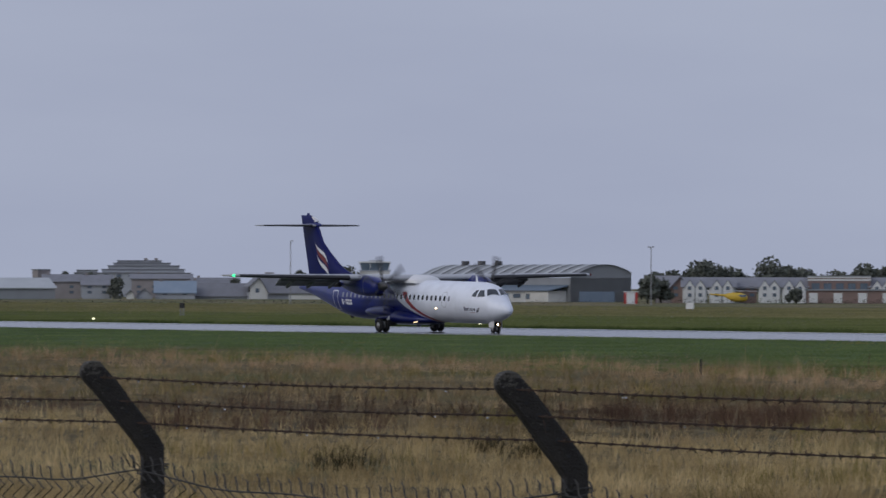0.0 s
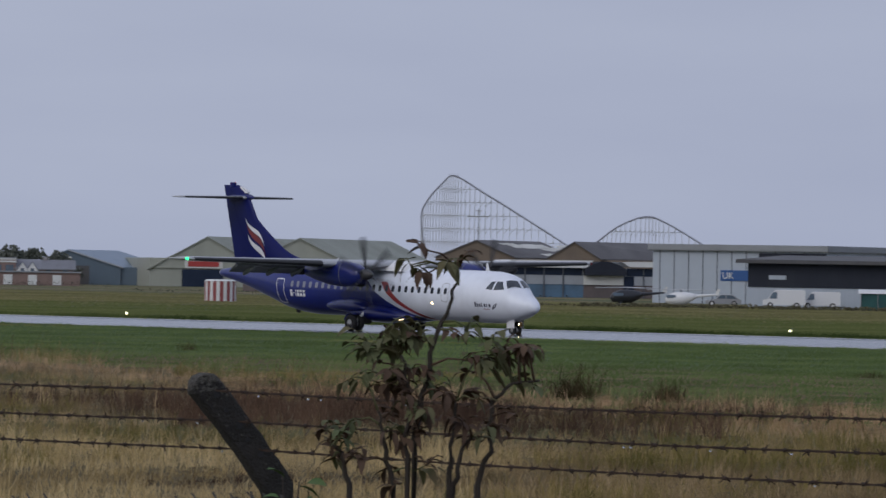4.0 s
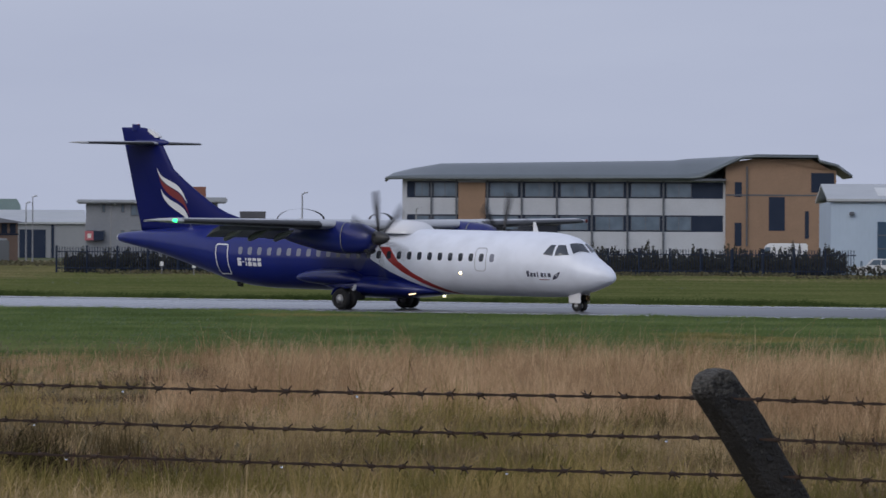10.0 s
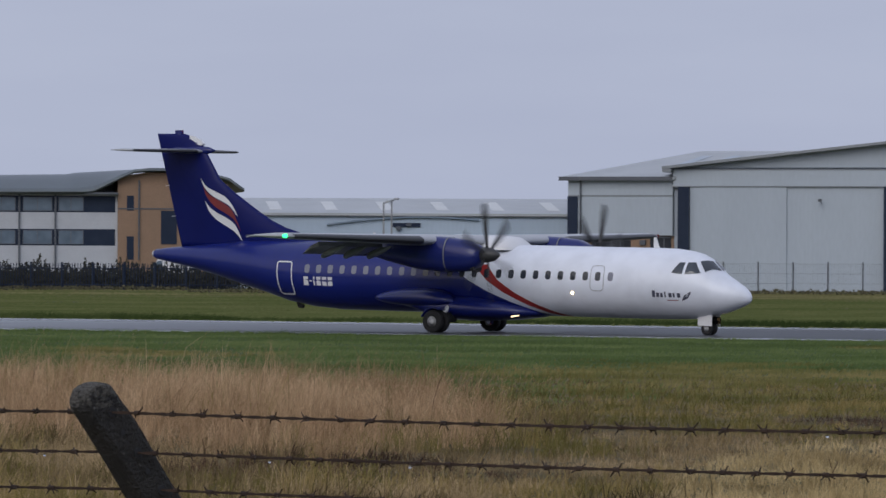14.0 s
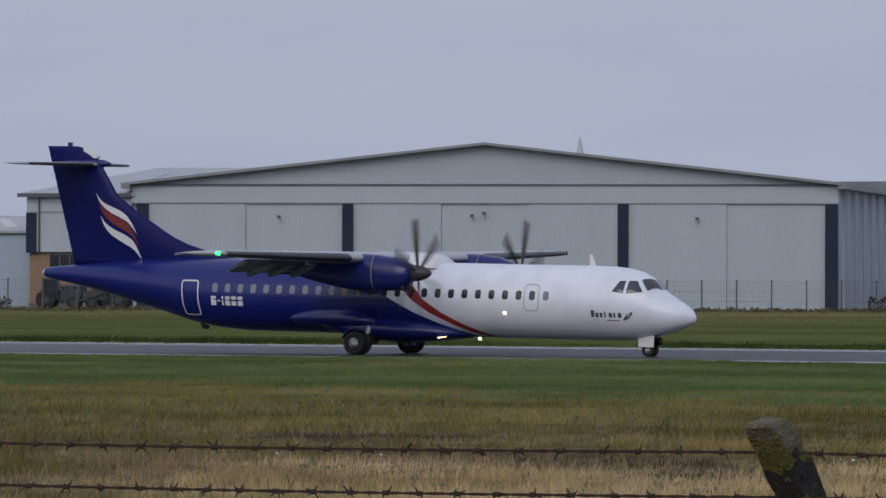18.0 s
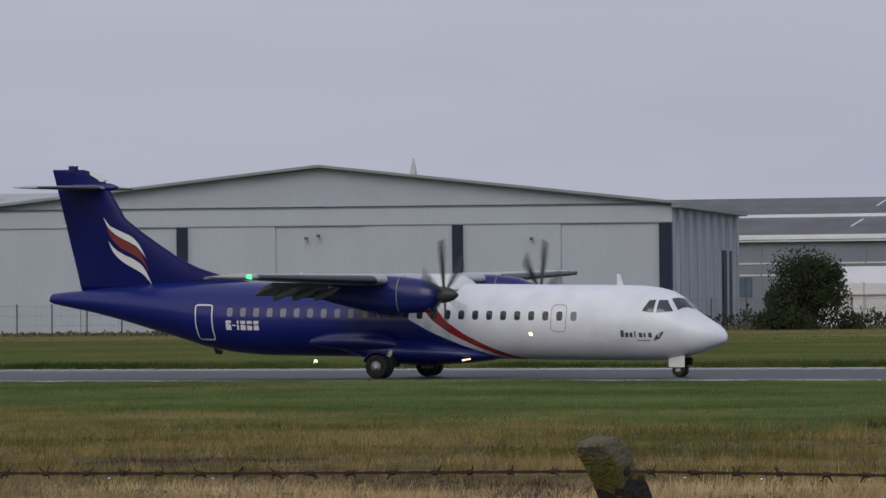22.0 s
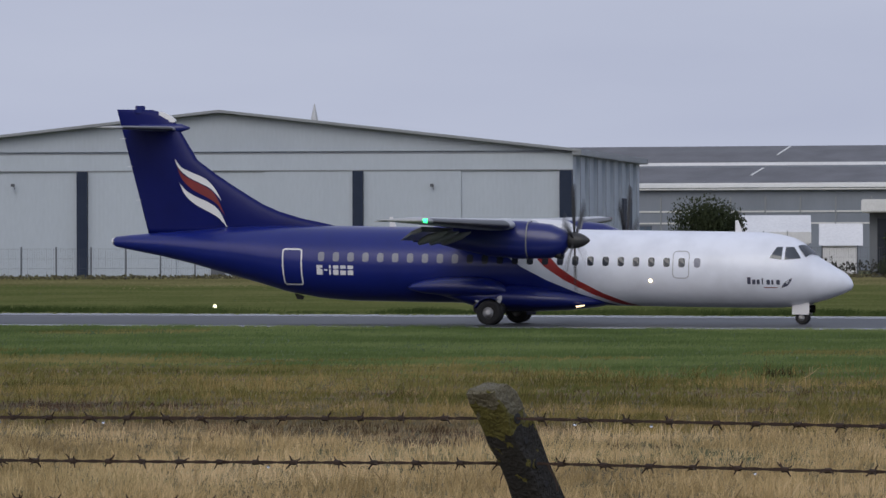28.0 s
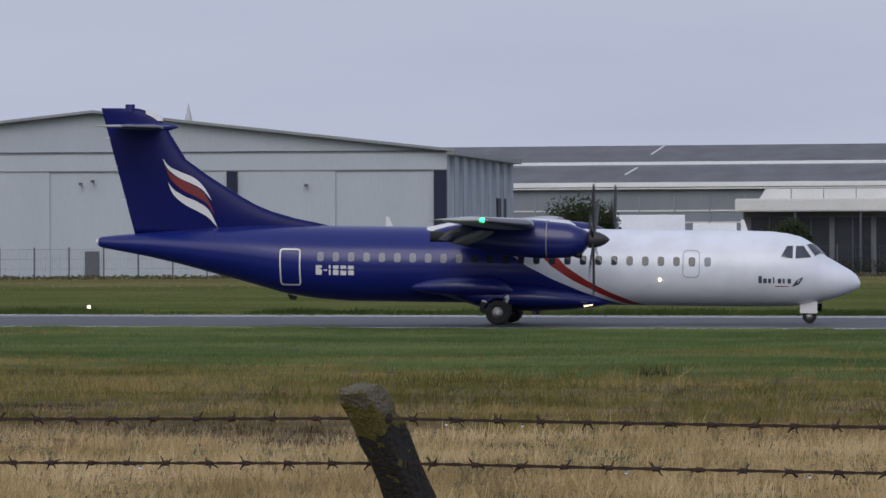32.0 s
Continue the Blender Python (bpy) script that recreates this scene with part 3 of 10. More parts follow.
# black boots on the leading edge of the outer wing, and flaps let down behind
for s in (-1, 1):
    boots = []
    for y, le, c, dz, th in (WING[1], WING[2], WING[3]):
        yy = y + 0.5 if y < 5 else y
        f = [p for p in foil(c, th, 16) if p[0] < 0.09 * c]
        z = WING_Z + dz
        boots.append([(le - k + 0.008, s * yy, z + t * 1.15 + 0.006) for k, t in f[::-1]] + [(le - k + 0.008, s * yy, z - t * 0.8 - 0.006) for k, t in f[1:]])
    part("deicing_boot", loft(boots, False, False), M_BOOT, wing, "black rubber leading edge", True)
    for y0, y1, w0, w1 in ((1.5, 3.3, 0.86, 0.86), (4.9, 9.3, 0.86, 0.74)):
        rows = []
        for y, w in ((y0, w0), (y1, w1)):
            k = max(0.0, (y - 4.8) / 8.2)
            te = 1.62 - 2.57 + k * 0.13 + 0.45
            z = WING_Z + 0.12 * k - 0.10
            rows.append([(te, s * y, z + 0.02), (te - w * 0.5, s * y, z - 0.14), (te - w, s * y, z - 0.45), (te - w * 0.5, s * y, z - 0.26), (te, s * y, z - 0.15)])
        part("flap", loft(rows), M_FLAP_TRACK, wing, "flap, let down, its grey darkened for underside shade")
    for y in (5.6, 7.2, 8.7):
        k = (y - 4.8) / 8.2
        part("flap_track_fairing", loft([[(1.62 - 1.3 + dx, s * (y + r * math.cos(a)), WING_Z - 0.22 + 0.1 * k + dz + r * math.sin(a)) for a in [i * math.pi / 4 for i in range(8)]] for dx, dz, r in ((0, 0, 0.03), (-0.3, -0.12, 0.12), (-0.7, -0.25, 0.15), (-0.95, -0.36, 0.12), (-1.06, -0.41, 0.03))]), M_FLAP_TRACK, wing, "", True)
    # aileron horn behind the raked tip
    part("aileron_horn", prism([(-0.55, WING_Z + 0.21), (-0.98, WING_Z + 0.17), (-1.06, WING_Z + 0.13), (-0.55, WING_Z + 0.15)], s * 13.1 - 0.12, s * 13.1 + 0.12), M_WING, wing, "grey aileron horn")
# wing-to-body fairing on the roof
part("wing_fairing", loft([[(x, w * math.cos(a), 3.18 + hh * math.sin(a)) for a in [math.pi * i / 12 for i in range(13)]] for x, w, hh in ((2.72, 0.5, 0.10), (2.58, 0.9, 0.36), (2.35, 1.05, 0.50), (1.7, 1.15, 0.54), (0.0, 1.2, 0.55), (-1.2, 1.1, 0.5), (-2.6, 0.6, 0.2), (-3.2, 0.2, 0.05))], False), M_AIR_WHITE, aircraft, "white wing root fairing", True)

# engines
NAC_Y, NAC_Z = 4.05, 3.05
NACELLE = [(3.42, -0.02, 0.27, 0.30), (3.25, -0.08, 0.42, 0.44), (2.8, -0.07, 0.59, 0.52), (1.8, -0.04, 0.66, 0.56), (0.6, 0.02, 0.64, 0.55), (-0.6, 0.08, 0.46, 0.46), (-1.4, 0.10, 0.28, 0.32), (-1.9, 0.12, 0.12, 0.16)]
props = []
for s in (-1, 1):
    nac = part("engine_nacelle", loft([[(x, s * NAC_Y + w * math.cos(a) * (abs(math.cos(a)) ** -0.25 if abs(math.cos(a)) > 0.1 else 1), NAC_Z + dz + h * math.sin(a)) for a in [2 * math.pi * (i + 0.5) / 28 for i in range(28)]] for x, dz, h, w in NACELLE]), M_NAVY, aircraft, "deep blue engine cowling", True)
    part("intake", loft([[(x, s * NAC_Y + 0.30 * k * math.cos(a), NAC_Z - 0.55 + 0.13 * k * math.sin(a)) for a in [2 * math.pi * i / 16 for i in range(16)]] for x, k in ((3.05, 0.9), (3.2, 1.0), (3.22, 0.8), (2.95, 0.7))]), M_DARK, nac, "dark air intake lip", True)
    for xb in (2.05,):
        part("cowl_band", loft([[(x, s * NAC_Y + 0.578 * math.cos(a) * (abs(math.cos(a)) ** -0.25 if abs(math.cos(a)) > 0.1 else 1), NAC_Z - 0.04 + 0.664 * math.sin(a)) for a in [2 * math.pi * (i + 0.5) / 28 for i in range(28)]] for x in (xb, xb - 0.05)], True, False), M_FLAP_TRACK, nac, "grey cowl seam", True)
    part("exhaust_pipe", tube((-1.2, s * (NAC_Y + 0.42), NAC_Z + 0.0), (-2.0, s * (NAC_Y + 0.5), NAC_Z + 0.02), 0.17, 0.19, 14), M_DARK, nac, "dark exhaust")
    hub = empty("propeller", pose(3.62, s * NAC_Y, NAC_Z - 0.02), "", "")
    for k in ("label", "category"):
        if k in hub:
            del hub[k]
    hub.parent = aircraft
    spin = [(x, r) for x, r in ((-0.18, 0.29), (0.0, 0.29), (0.2, 0.25), (0.38, 0.17), (0.5, 0.08), (0.55, 0.015))]
    part("spinner", loft([[(x, r * math.cos(a), r * math.sin(a)) for a in [2 * math.pi * i / 20 for i in range(20)]] for x, r in spin]), M_BLADE, hub, "black spinner", True)
    sect = [(0.26, 0.09, 0.07, 60), (0.5, 0.13, 0.06, 52), (0.9, 0.20, 0.045, 42), (1.3, 0.245, 0.03, 34), (1.65, 0.25, 0.022, 28), (1.88, 0.20, 0.015, 25), (1.965, 0.08, 0.01, 24)]
    rings = []
    for r, c, th, tw in sect:
        a = radians(tw)
        pts = [(-c / 2, 0), (-c / 4, th / 2), (c / 4, th / 2), (c / 2, 0), (c / 4, -th / 2), (-c / 4, -th / 2)]
        rings.append([(u * math.sin(a) * 0.8 + v * math.cos(a), u * math.cos(a) - v * math.sin(a), r) for u, v in pts])
    blade = part("blade", loft(rings), M_BLADE, hub, "", True)
    for i in range(1, 6):
        b2 = new("blade", blade.data)
        b2.parent = hub
        b2.rotation_euler = (i * math.pi / 3, 0, 0)
    props.append((hub, s))

# tail
FIN_TE = [(2.8, -13.05), (7.5, -14.38)]
FIN_LE = [(3.0, -4.6), (3.36, -6.0), (3.65, -7.52), (3.95, -8.54), (4.51, -9.56), (5.15, -10.58), (5.65, -11.29), (7.08, -12.21), (7.33, -12.62), (7.46, -13.1)]


def along(table, z):
    t = table
    for (z0, x0), (z1, x1) in zip(t, t[1:]):
        if z <= z1:
            return x0 + (x1 - x0) * (z - z0) / (z1 - z0)
    return t[-1][1] + (t[-1][1] - t[-2][1]) / (t[-1][0] - t[-2][0]) * (z - t[-1][0])


def fin_half(x, z):
    le, te = along(FIN_LE, z), along(FIN_TE, z)
    c = le - te
    k = min(max((le - x) / c, 0.0), 1.0)
    th = min(0.13, 0.36 / c)
    return 5 * th * c * (0.2969 * math.sqrt(k) - 0.126 * k - 0.3516 * k * k + 0.2843 * k ** 3 - 0.1036 * k ** 4)


rings = []
for z in (3.0, 3.2, 3.42, 3.62, 3.85, 4.1, 4.35, 4.8, 5.15, 5.65, 6.2, 6.7, 7.08, 7.25, 7.36, 7.44):
    le, te = along(FIN_LE, z), along(FIN_TE, z)
    ks = [0.5 - 0.5 * math.cos(math.pi * i / 16) for i in range(17)]
    xs_ = [le - (le - te) * k for k in ks]
    shrink = 1.0 if z < 7.4 else 0.7
    rings.append([(x, -fin_half(x, z) * shrink, z) for x in xs_] + [(x, fin_half(x, z) * shrink, z) for x in xs_[-2:0:-1]])
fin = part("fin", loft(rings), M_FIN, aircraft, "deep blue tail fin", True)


def fin_patch(name, upper, lower, material, side, parent):
    """A painted leaf shape on the fin between two curves of (x, z)."""
    bm = bmesh.new()
    pr = None
    for (xu, zu), (xl, zl) in zip(upper, lower):
        col = []
        for k in range(5):
            x, z = xu + (xl - xu) * k / 4, zu + (zl - zu) * k / 4
            col.append(bm.verts.new((x, side * (fin_half(x, z) + 0.012), z)))
        if pr:
            for i in range(4):
                bm.faces.new((pr[i], col[i], col[i + 1], pr[i + 1]))
        pr = col
    return part(name, bm, material, parent, "", True)


# the emblem: white leaf, red leaf, white leaf, each between two curves
def curve(p, n=18):
    out = []
    m = len(p) - 1
    for k in range(n + 1):
        t = k / n * m
        i = min(int(t), m - 1)
        f = t - i
        a, b, c, d = (p[max(0, min(m, i + q))] for q in (-1, 0, 1, 2))
        out.append(tuple(0.5 * (2 * b[e] + (c[e] - a[e]) * f + (2 * a[e] - 5 * b[e] + 4 * c[e] - d[e]) * f * f + (3 * b[e] - a[e] - 3 * c[e] + d[e]) * f ** 3) for e in (0, 1)))
    return out


LEAVES = (
    ("white_leaf", [(-12.12, 5.70), (-11.85, 5.39), (-11.44, 5.20), (-10.93, 4.98), (-10.59, 4.65), (-10.32, 4.20)], [(-12.12, 5.70), (-11.93, 5.33), (-11.55, 5.02), (-11.04, 4.79), (-10.69, 4.60), (-10.32, 4.20)], M_AIR_WHITE),
    ("red_leaf", [(-12.02, 5.45), (-11.81, 5.15), (-11.44, 4.93), (-11.01, 4.74), (-10.57, 4.42), (-10.18, 3.65)], [(-12.02, 5.45), (-11.83, 4.98), (-11.43, 4.60), (-10.91, 4.34), (-10.49, 4.08), (-10.18, 3.65)], M_AIR_RED),
    ("white_leaf", [(-11.91, 4.83), (-11.67, 4.56), (-11.27, 4.33), (-10.83, 4.15), (-10.42, 3.86), (-10.10, 3.24)], [(-11.91, 4.83), (-11.73, 4.43), (-11.37, 4.10), (-10.92, 3.86), (-10.47, 3.62), (-10.10, 3.24)], M_AIR_WHITE))
for s in (-1, 1):
    for nm, up_, lo_, mat in LEAVES:
        fin_patch(nm, curve(up_), curve(lo_), mat, s, fin)
tz = 6.75
tail_rows = [(3.86, -13.18, 0.72, 0.0), (3.70, -12.98, 0.98, 0.0), (0.0, -12.05, 1.78, 0.0)]
tr = [wing_section(le, c, -y, tz, 0.11) for y, le, c, _ in tail_rows] + [wing_section(le, c, y, tz, 0.11) for y, le, c, _ in tail_rows[1::-1]]
tailplane = part("tailplane", loft(tr), M_WING, aircraft, "pale grey tailplane on top of the fin", True)
part("bullet_fairing", loft([[(x, r * 0.9 * math.cos(a), tz + dz + r * math.sin(a)) for a in [2 * math.pi * i / 16 for i in range(16)]] for x, dz, r in ((-11.6, 0.05, 0.03), (-11.9, 0.05, 0.14), (-12.6, 0.04, 0.20), (-13.4, 0.02, 0.18), (-13.9, 0.0, 0.04))]), M_NAVY, aircraft, "", True)
for s in (-1, 1):
    boots = []
    for y, le, c, _ in ((0.35, -12.14, 1.70, 0), (3.6, -12.955, 1.0, 0)):
        f = [p for p in foil(c, 0.11, 16) if p[0] < 0.12 * c]
        boots.append([(le - k + 0.008, s * y, tz + t * 1.15 + 0.006) for k, t in f[::-1]] + [(le - k + 0.008, s * y, tz - t * 0.8 - 0.006) for k, t in f[1:]])
    part("deicing_boot", loft(boots, False, False), M_BOOT, tailplane, "black rubber leading edge", True)

# belly fairing with the wheel blisters
fair = []
for x, z0, z1, w in ((3.9, 0.74, 0.92, 0.5), (3.4, 0.64, 1.08, 1.15), (2.5, 0.53, 1.30, 1.50), (1.2, 0.46, 1.46, 1.70), (-0.3, 0.47, 1.48, 1.74), (-0.9, 0.64, 1.48, 1.70), (-1.5, 0.84, 1.46, 1.62), (-2.2, 1.02, 1.42, 1.52), (-2.75, 1.14, 1.36, 1.42)):
    zc, hh = (z0 + z1) / 2, (z1 - z0) / 2
    fair.append([(x, w * math.copysign(abs(math.cos(a)) ** 0.7, math.cos(a)), zc + hh * math.copysign(abs(math.sin(a)) ** 0.8, math.sin(a))) for a in [2 * math.pi * (i + 0.5) / 32 for i in range(32)]])
part("belly_fairing", loft(fair), M_NAVY, aircraft, "deep blue belly fairing round the wheels", True)
for s in (-1, 1):
    pod = [[(x, s * (1.42 + w * math.cos(a)), 1.27 + dz + h * math.copysign(abs(math.sin(a)) ** 0.85, math.sin(a))) for a in [2 * math.pi * i / 24 for i in range(24)]] for x, dz, h, w in ((-3.05, -0.02, 0.03, 0.03), (-2.85, 0.0, 0.13, 0.20), (-2.4, 0.02, 0.24, 0.38), (-1.7, 0.04, 0.32, 0.50), (-0.8, 0.04, 0.35, 0.54), (-0.1, 0.02, 0.33, 0.52), (0.3, -0.02, 0.25, 0.42), (0.55, -0.08, 0.12, 0.28), (0.65, -0.12, 0.03, 0.1))]
    part("wheel_blister", loft(pod), M_NAVY, aircraft, "rounded blue blister above the wheels", True)


def wheel(parent, x, y, r, w, lift=0.0, name="wheel"):
    """A tyre with a rim and a hub, lying across the aircraft."""
    prof = [(0.46 * r, -w * 0.42), (0.8 * r, -w * 0.5), (0.95 * r, -w * 0.42), (r, -w * 0.22), (r, w * 0.22), (0.95 * r, w * 0.42), (0.8 * r, w * 0.5), (0.46 * r, w * 0.42)]
    h = empty(name, pose(x, y, r + lift), "", "")
    for k in ("label", "category"):
        if k in h:
            del h[k]
    h.parent = parent
    part("tyre", loft([[(q * math.cos(a), v, q * math.sin(a)) for a in [2 * math.pi * i / 28 for i in range(28)]] for q, v in prof], True, False), M_TYRE, h, "black tyre", True)
    bm = bmesh.new()
    for sgn in (-1, 1):
        loft([[(q * r * math.cos(a), sgn * v * w, q * r * math.sin(a)) for a in [2 * math.pi * i / 20 for i in range(20)]] for q, v in ((0.50, 0.40), (0.45, 0.36), (0.39, 0.29), (0.24, 0.31), (0.19, 0.42), (0.1, 0.45))], True, True, bm)
    part("rim", bm, M_HUB, h, "bare metal rim", True)
    # added dark plugs: the shade of a vent hole as plain colour
    vent = part("vent_hole", tube((0, -0.32 * w, 0), (0, 0.32 * w, 0), 0.075 * r, None, 8), M_DARK, h, "dark plug shown as a vent hole")
    for i in range(8):
        a = 2 * math.pi * i / 8
        v_ = vent if i == 0 else repeat(vent, h, (0, 0, 0))
        v_.location = (0.32 * r * math.cos(a), 0, 0.32 * r * math.sin(a))
    h["x0"], h["y0"], h["z0"] = x, y, r + lift
    return h


wheels = []
for s in (-1, 1):
    for dy in (-0.22, 0.22):
        wheels.append((wheel(aircraft, 0.14, s * 2.05 + dy, 0.43, 0.26), 0.43))
    bm = tube((0.16, s * 2.05, 0.43), (0.42, s * 1.62, 1.0), 0.085, 0.1, 12)
    tube((0.14, s * 1.75, 0.43), (0.14, s * 2.35, 0.43), 0.06, None, 10, bm)
    tube((0.1, s * 2.0, 0.55), (-0.7, s * 1.5, 0.95), 0.05, 0.05, 8, bm)
    part("main_gear_leg", bm, M_HUB, aircraft, "bare metal gear leg")
    arch = [[(0.14 + q * math.cos(a), y, 0.43 + q * math.sin(a)) for q, y in ((0.50, s * 1.70), (0.53, s * 1.70), (0.53, s * 2.36), (0.50, s * 2.36))] for a in [radians(62 + 10 * i) for i in range(11)]]
    part("gear_door", loft(arch), M_NAVY, aircraft, "curved blue gear door behind the wheels", True)
    # the well is a solid block; its colour is the shade inside
    part("wheel_well", box(-0.55, 0.55, s * 1.5 - 0.32, s * 1.5 + 0.32, 0.40, 0.78, 0.05), M_DARK, aircraft, "dark block shown as a shaded wheel well")
for dy in (-0.17, 0.17):
    wheels.append((wheel(aircraft, 10.88, dy, 0.235, 0.16, 0.19), 0.235))
bm = tube((10.88, 0, 0.425), (10.92, 0, 1.05), 0.06, 0.08, 12)
tube((10.88, -0.3, 0.425), (10.88, 0.3, 0.425), 0.035, None, 10, bm)
tube((10.9, 0, 0.62), (11.35, 0, 1.05), 0.035, 0.035, 8, bm)
part("nose_gear_leg", bm, M_HUB, aircraft, "bare metal nose gear leg")
for s in (-1, 1):
    part("nose_gear_door", box(10.55, 11.16, s * 0.30 - 0.015, s * 0.30 + 0.015, 0.53, 0.95, 0.01), M_AIR_WHITE, aircraft, "white open gear door")
# added tube and back, which block the lamp except from ahead
part("taxi_lamp_screen", tube((10.93, 0, 0.74), (11.30, 0, 0.74), 0.13, 0.14, 16, None, False), shader("black_lamp_screen", (0.003, 0.003, 0.003), 0.9, spec=0.1), aircraft, "black lamp shell")
part("lamp_back", tube((10.91, 0, 0.74), (10.952, 0, 0.74), 0.08, 0.132, 16), M_DARK, aircraft, "black disc added to block the lamp's rear")
part("taxi_lamp", tube((11.0, 0, 0.74), (11.02, 0, 0.74), 0.125, 0.125, 16), M_LANDING, aircraft, "lit landing lamp")

# cabin windows, doors and markings lie on the skin


def skin_panel(name, x0, x1, z0, z1, side, material, proud, radius=0.06, parent=None, label=""):
    """A rounded panel that follows the fuselage's side."""
    bm = bmesh.new()
    pts = []
    for cx, cz, a0 in ((x1 - radius, z1 - radius, 0), (x0 + radius, z1 - radius, 90), (x0 + radius, z0 + radius, 180), (x1 - radius, z0 + radius, 270)):
        for i in range(4):
            a = radians(a0 + 30 * i)
            pts.append((cx + radius * math.cos(a), cz + radius * math.sin(a)))
    rim = [bm.verts.new(skin(x, z, side, proud)) for x, z in pts]
    low = [bm.verts.new(skin(x, z, side, -0.03)) for x, z in pts]
    n = len(pts)
    bm.faces.new(rim)
    for i in range(n):
        bm.faces.new((rim[i], low[i], low[(i + 1) % n], rim[(i + 1) % n]))
    return part(name, bm, material, parent or aircraft, label)


def skin_frame(name, x0, x1, z0, z1, side, material, width, proud, radius, parent=None, label=""):
    """A rounded outline on the fuselage's side."""
    bm = bmesh.new()
    loops = []
    for o in (0.0, width):
        pts = []
        r = max(radius - o, 0.01)
        for cx, cz, a0 in ((x1 - radius, z1 - radius, 0), (x0 + radius, z1 - radius, 90), (x0 + radius, z0 + radius, 180), (x1 - radius, z0 + radius, 270)):
            for i in range(4):
                a = radians(a0 + 30 * i)
                pts.append((cx + r * math.cos(a), cz + r * math.sin(a)))
        fine = []
        for p, q in zip(pts, pts[1:] + pts[:1]):
            k = max(1, int(math.hypot(p[0] - q[0], p[1] - q[1]) / 0.25))
            fine += [(p[0] + (q[0] - p[0]) * i / k, p[1] + (q[1] - p[1]) * i / k) for i in range(k)]
        loops.append(fine)
    if len(loops[0]) != len(loops[1]):
        loops[1] = [(x0 + width + (x - x0) / (x1 - x0) * (x1 - x0 - 2 * width), z0 + width + (z - z0) / (z1 - z0) * (z1 - z0 - 2 * width)) for x, z in loops[0]]
    v = [[bm.verts.new(skin(x, z, side, proud)) for x, z in lp] for lp in loops]
    n = len(v[0])
    for i in range(n):
        bm.faces.new((v[0][i], v[0][(i + 1) % n], v[1][(i + 1) % n], v[1][i]))
    return part(name, bm, material, parent or aircraft, label)


for s in (-1, 1):
    for i in range(26):
        x = -6.25 + 0.545 * i
        if s < 0 and i == 24:
            continue
        pale = i < 10 or i == 25
        skin_panel("cabin_window", x - 0.115, x + 0.115, 2.125, 2.45, s, M_CABIN_PALE if pale else M_CABIN, 0.008, 0.08, fuselage, "pale cabin window" if pale else "dark cabin window")
    skin_frame("rear_door", -7.72, -6.96, 1.25, 2.56, s, M_AIR_WHITE, 0.055, 0.022, 0.12, fuselage, "blue door outlined in white")
    skin_frame("service_door", 6.50, 7.10, 1.73, 2.70, s, M_WING, 0.030, 0.020, 0.16, fuselage, "white door outlined in grey")
    skin_panel("door_window", 6.71, 6.94, 2.125, 2.45, s, M_CABIN, 0.008, 0.08, fuselage, "dark door window")
    # registration and name as plain bars
    for i, (a, b) in enumerate(((0.0, 0.24), (0.30, 0.44), (0.50, 0.58), (0.66, 0.88), (0.95, 1.17), (1.24, 1.46))):
        z0, z1 = (1.79, 1.84) if i == 1 else (1.645, 1.985)
        skin_panel("marking", -6.42 + a * 0.93, -6.42 + b * 0.93, z0, z1, s, M_AIR_WHITE, 0.008, 0.02, fuselage, "white marking bar")
    for i in range(7):
        skin_panel("marking", 9.15 + 0.168 * i, 9.15 + 0.168 * i + (0.12, 0.12, 0.10, 0.05, 0.12, 0.07, 0.12)[i], 1.575, (1.82, 1.74, 1.74, 1.79, 1.74, 1.74, 1.74)[i], s, M_INK, 0.008, 0.02, fuselage, "dark blue marking bar")
    skin_panel("marking", 9.72, 10.19, 1.455, 1.485, s, M_AIR_RED, 0.008, 0.015, fuselage, "thin red marking bar")
    for i in range(3):
        bm = bmesh.new()
        q = [(10.31 + 0.02 * i, 1.45 + 0.045 * i), (10.56 + 0.05 * i, 1.55 + 0.07 * i), (10.60 + 0.045 * i, 1.62 + 0.095 * i), (10.40 + 0.03 * i, 1.56 + 0.06 * i)]
        bm.faces.new([bm.verts.new(skin(x, z, s, 0.01)) for x, z in q])
        part("marking", bm, M_INK, fuselage, "dark feather shape")
    part("wing_lamp", tube(skin(5.71, 1.645, s, -0.02), skin(5.71, 1.645, s, 0.015), 0.055, 0.055, 14), M_WARM_LIGHT, aircraft, "small lit lamp on the hull")

# flight deck glazing: side panes and windscreens
PANES = [[(9.91, 2.50), (10.11, 2.88), (10.32, 2.89), (10.32, 2.45)], [(10.42, 2.45), (10.42, 2.89), (10.68, 2.89), (10.96, 2.50)]]
WINDSCREEN = [(11.09, 40.0), (10.78, 58.0), (11.05, 86.0), (11.41, 85.0)]


def patch(name, place, material, label, n=7):
    """A curved sheet over a grid of (u, v)."""
    bm = bmesh.new()
    g = [[bm.verts.new(place(i / n, j / n)) for j in range(n + 1)] for i in range(n + 1)]
    for i in range(n):
        for j in range(n):
            bm.faces.new((g[i][j], g[i + 1][j], g[i + 1][j + 1], g[i][j + 1]))
    return part(name, bm, material, fuselage, label, True)


def blend(q, u, v):
    """Bilinear place in a quad that runs low, high, high, low."""
    return [(q[0][k] * (1 - v) + q[1][k] * v) * (1 - u) + (q[3][k] * (1 - v) + q[2][k] * v) * u for k in (0, 1)]


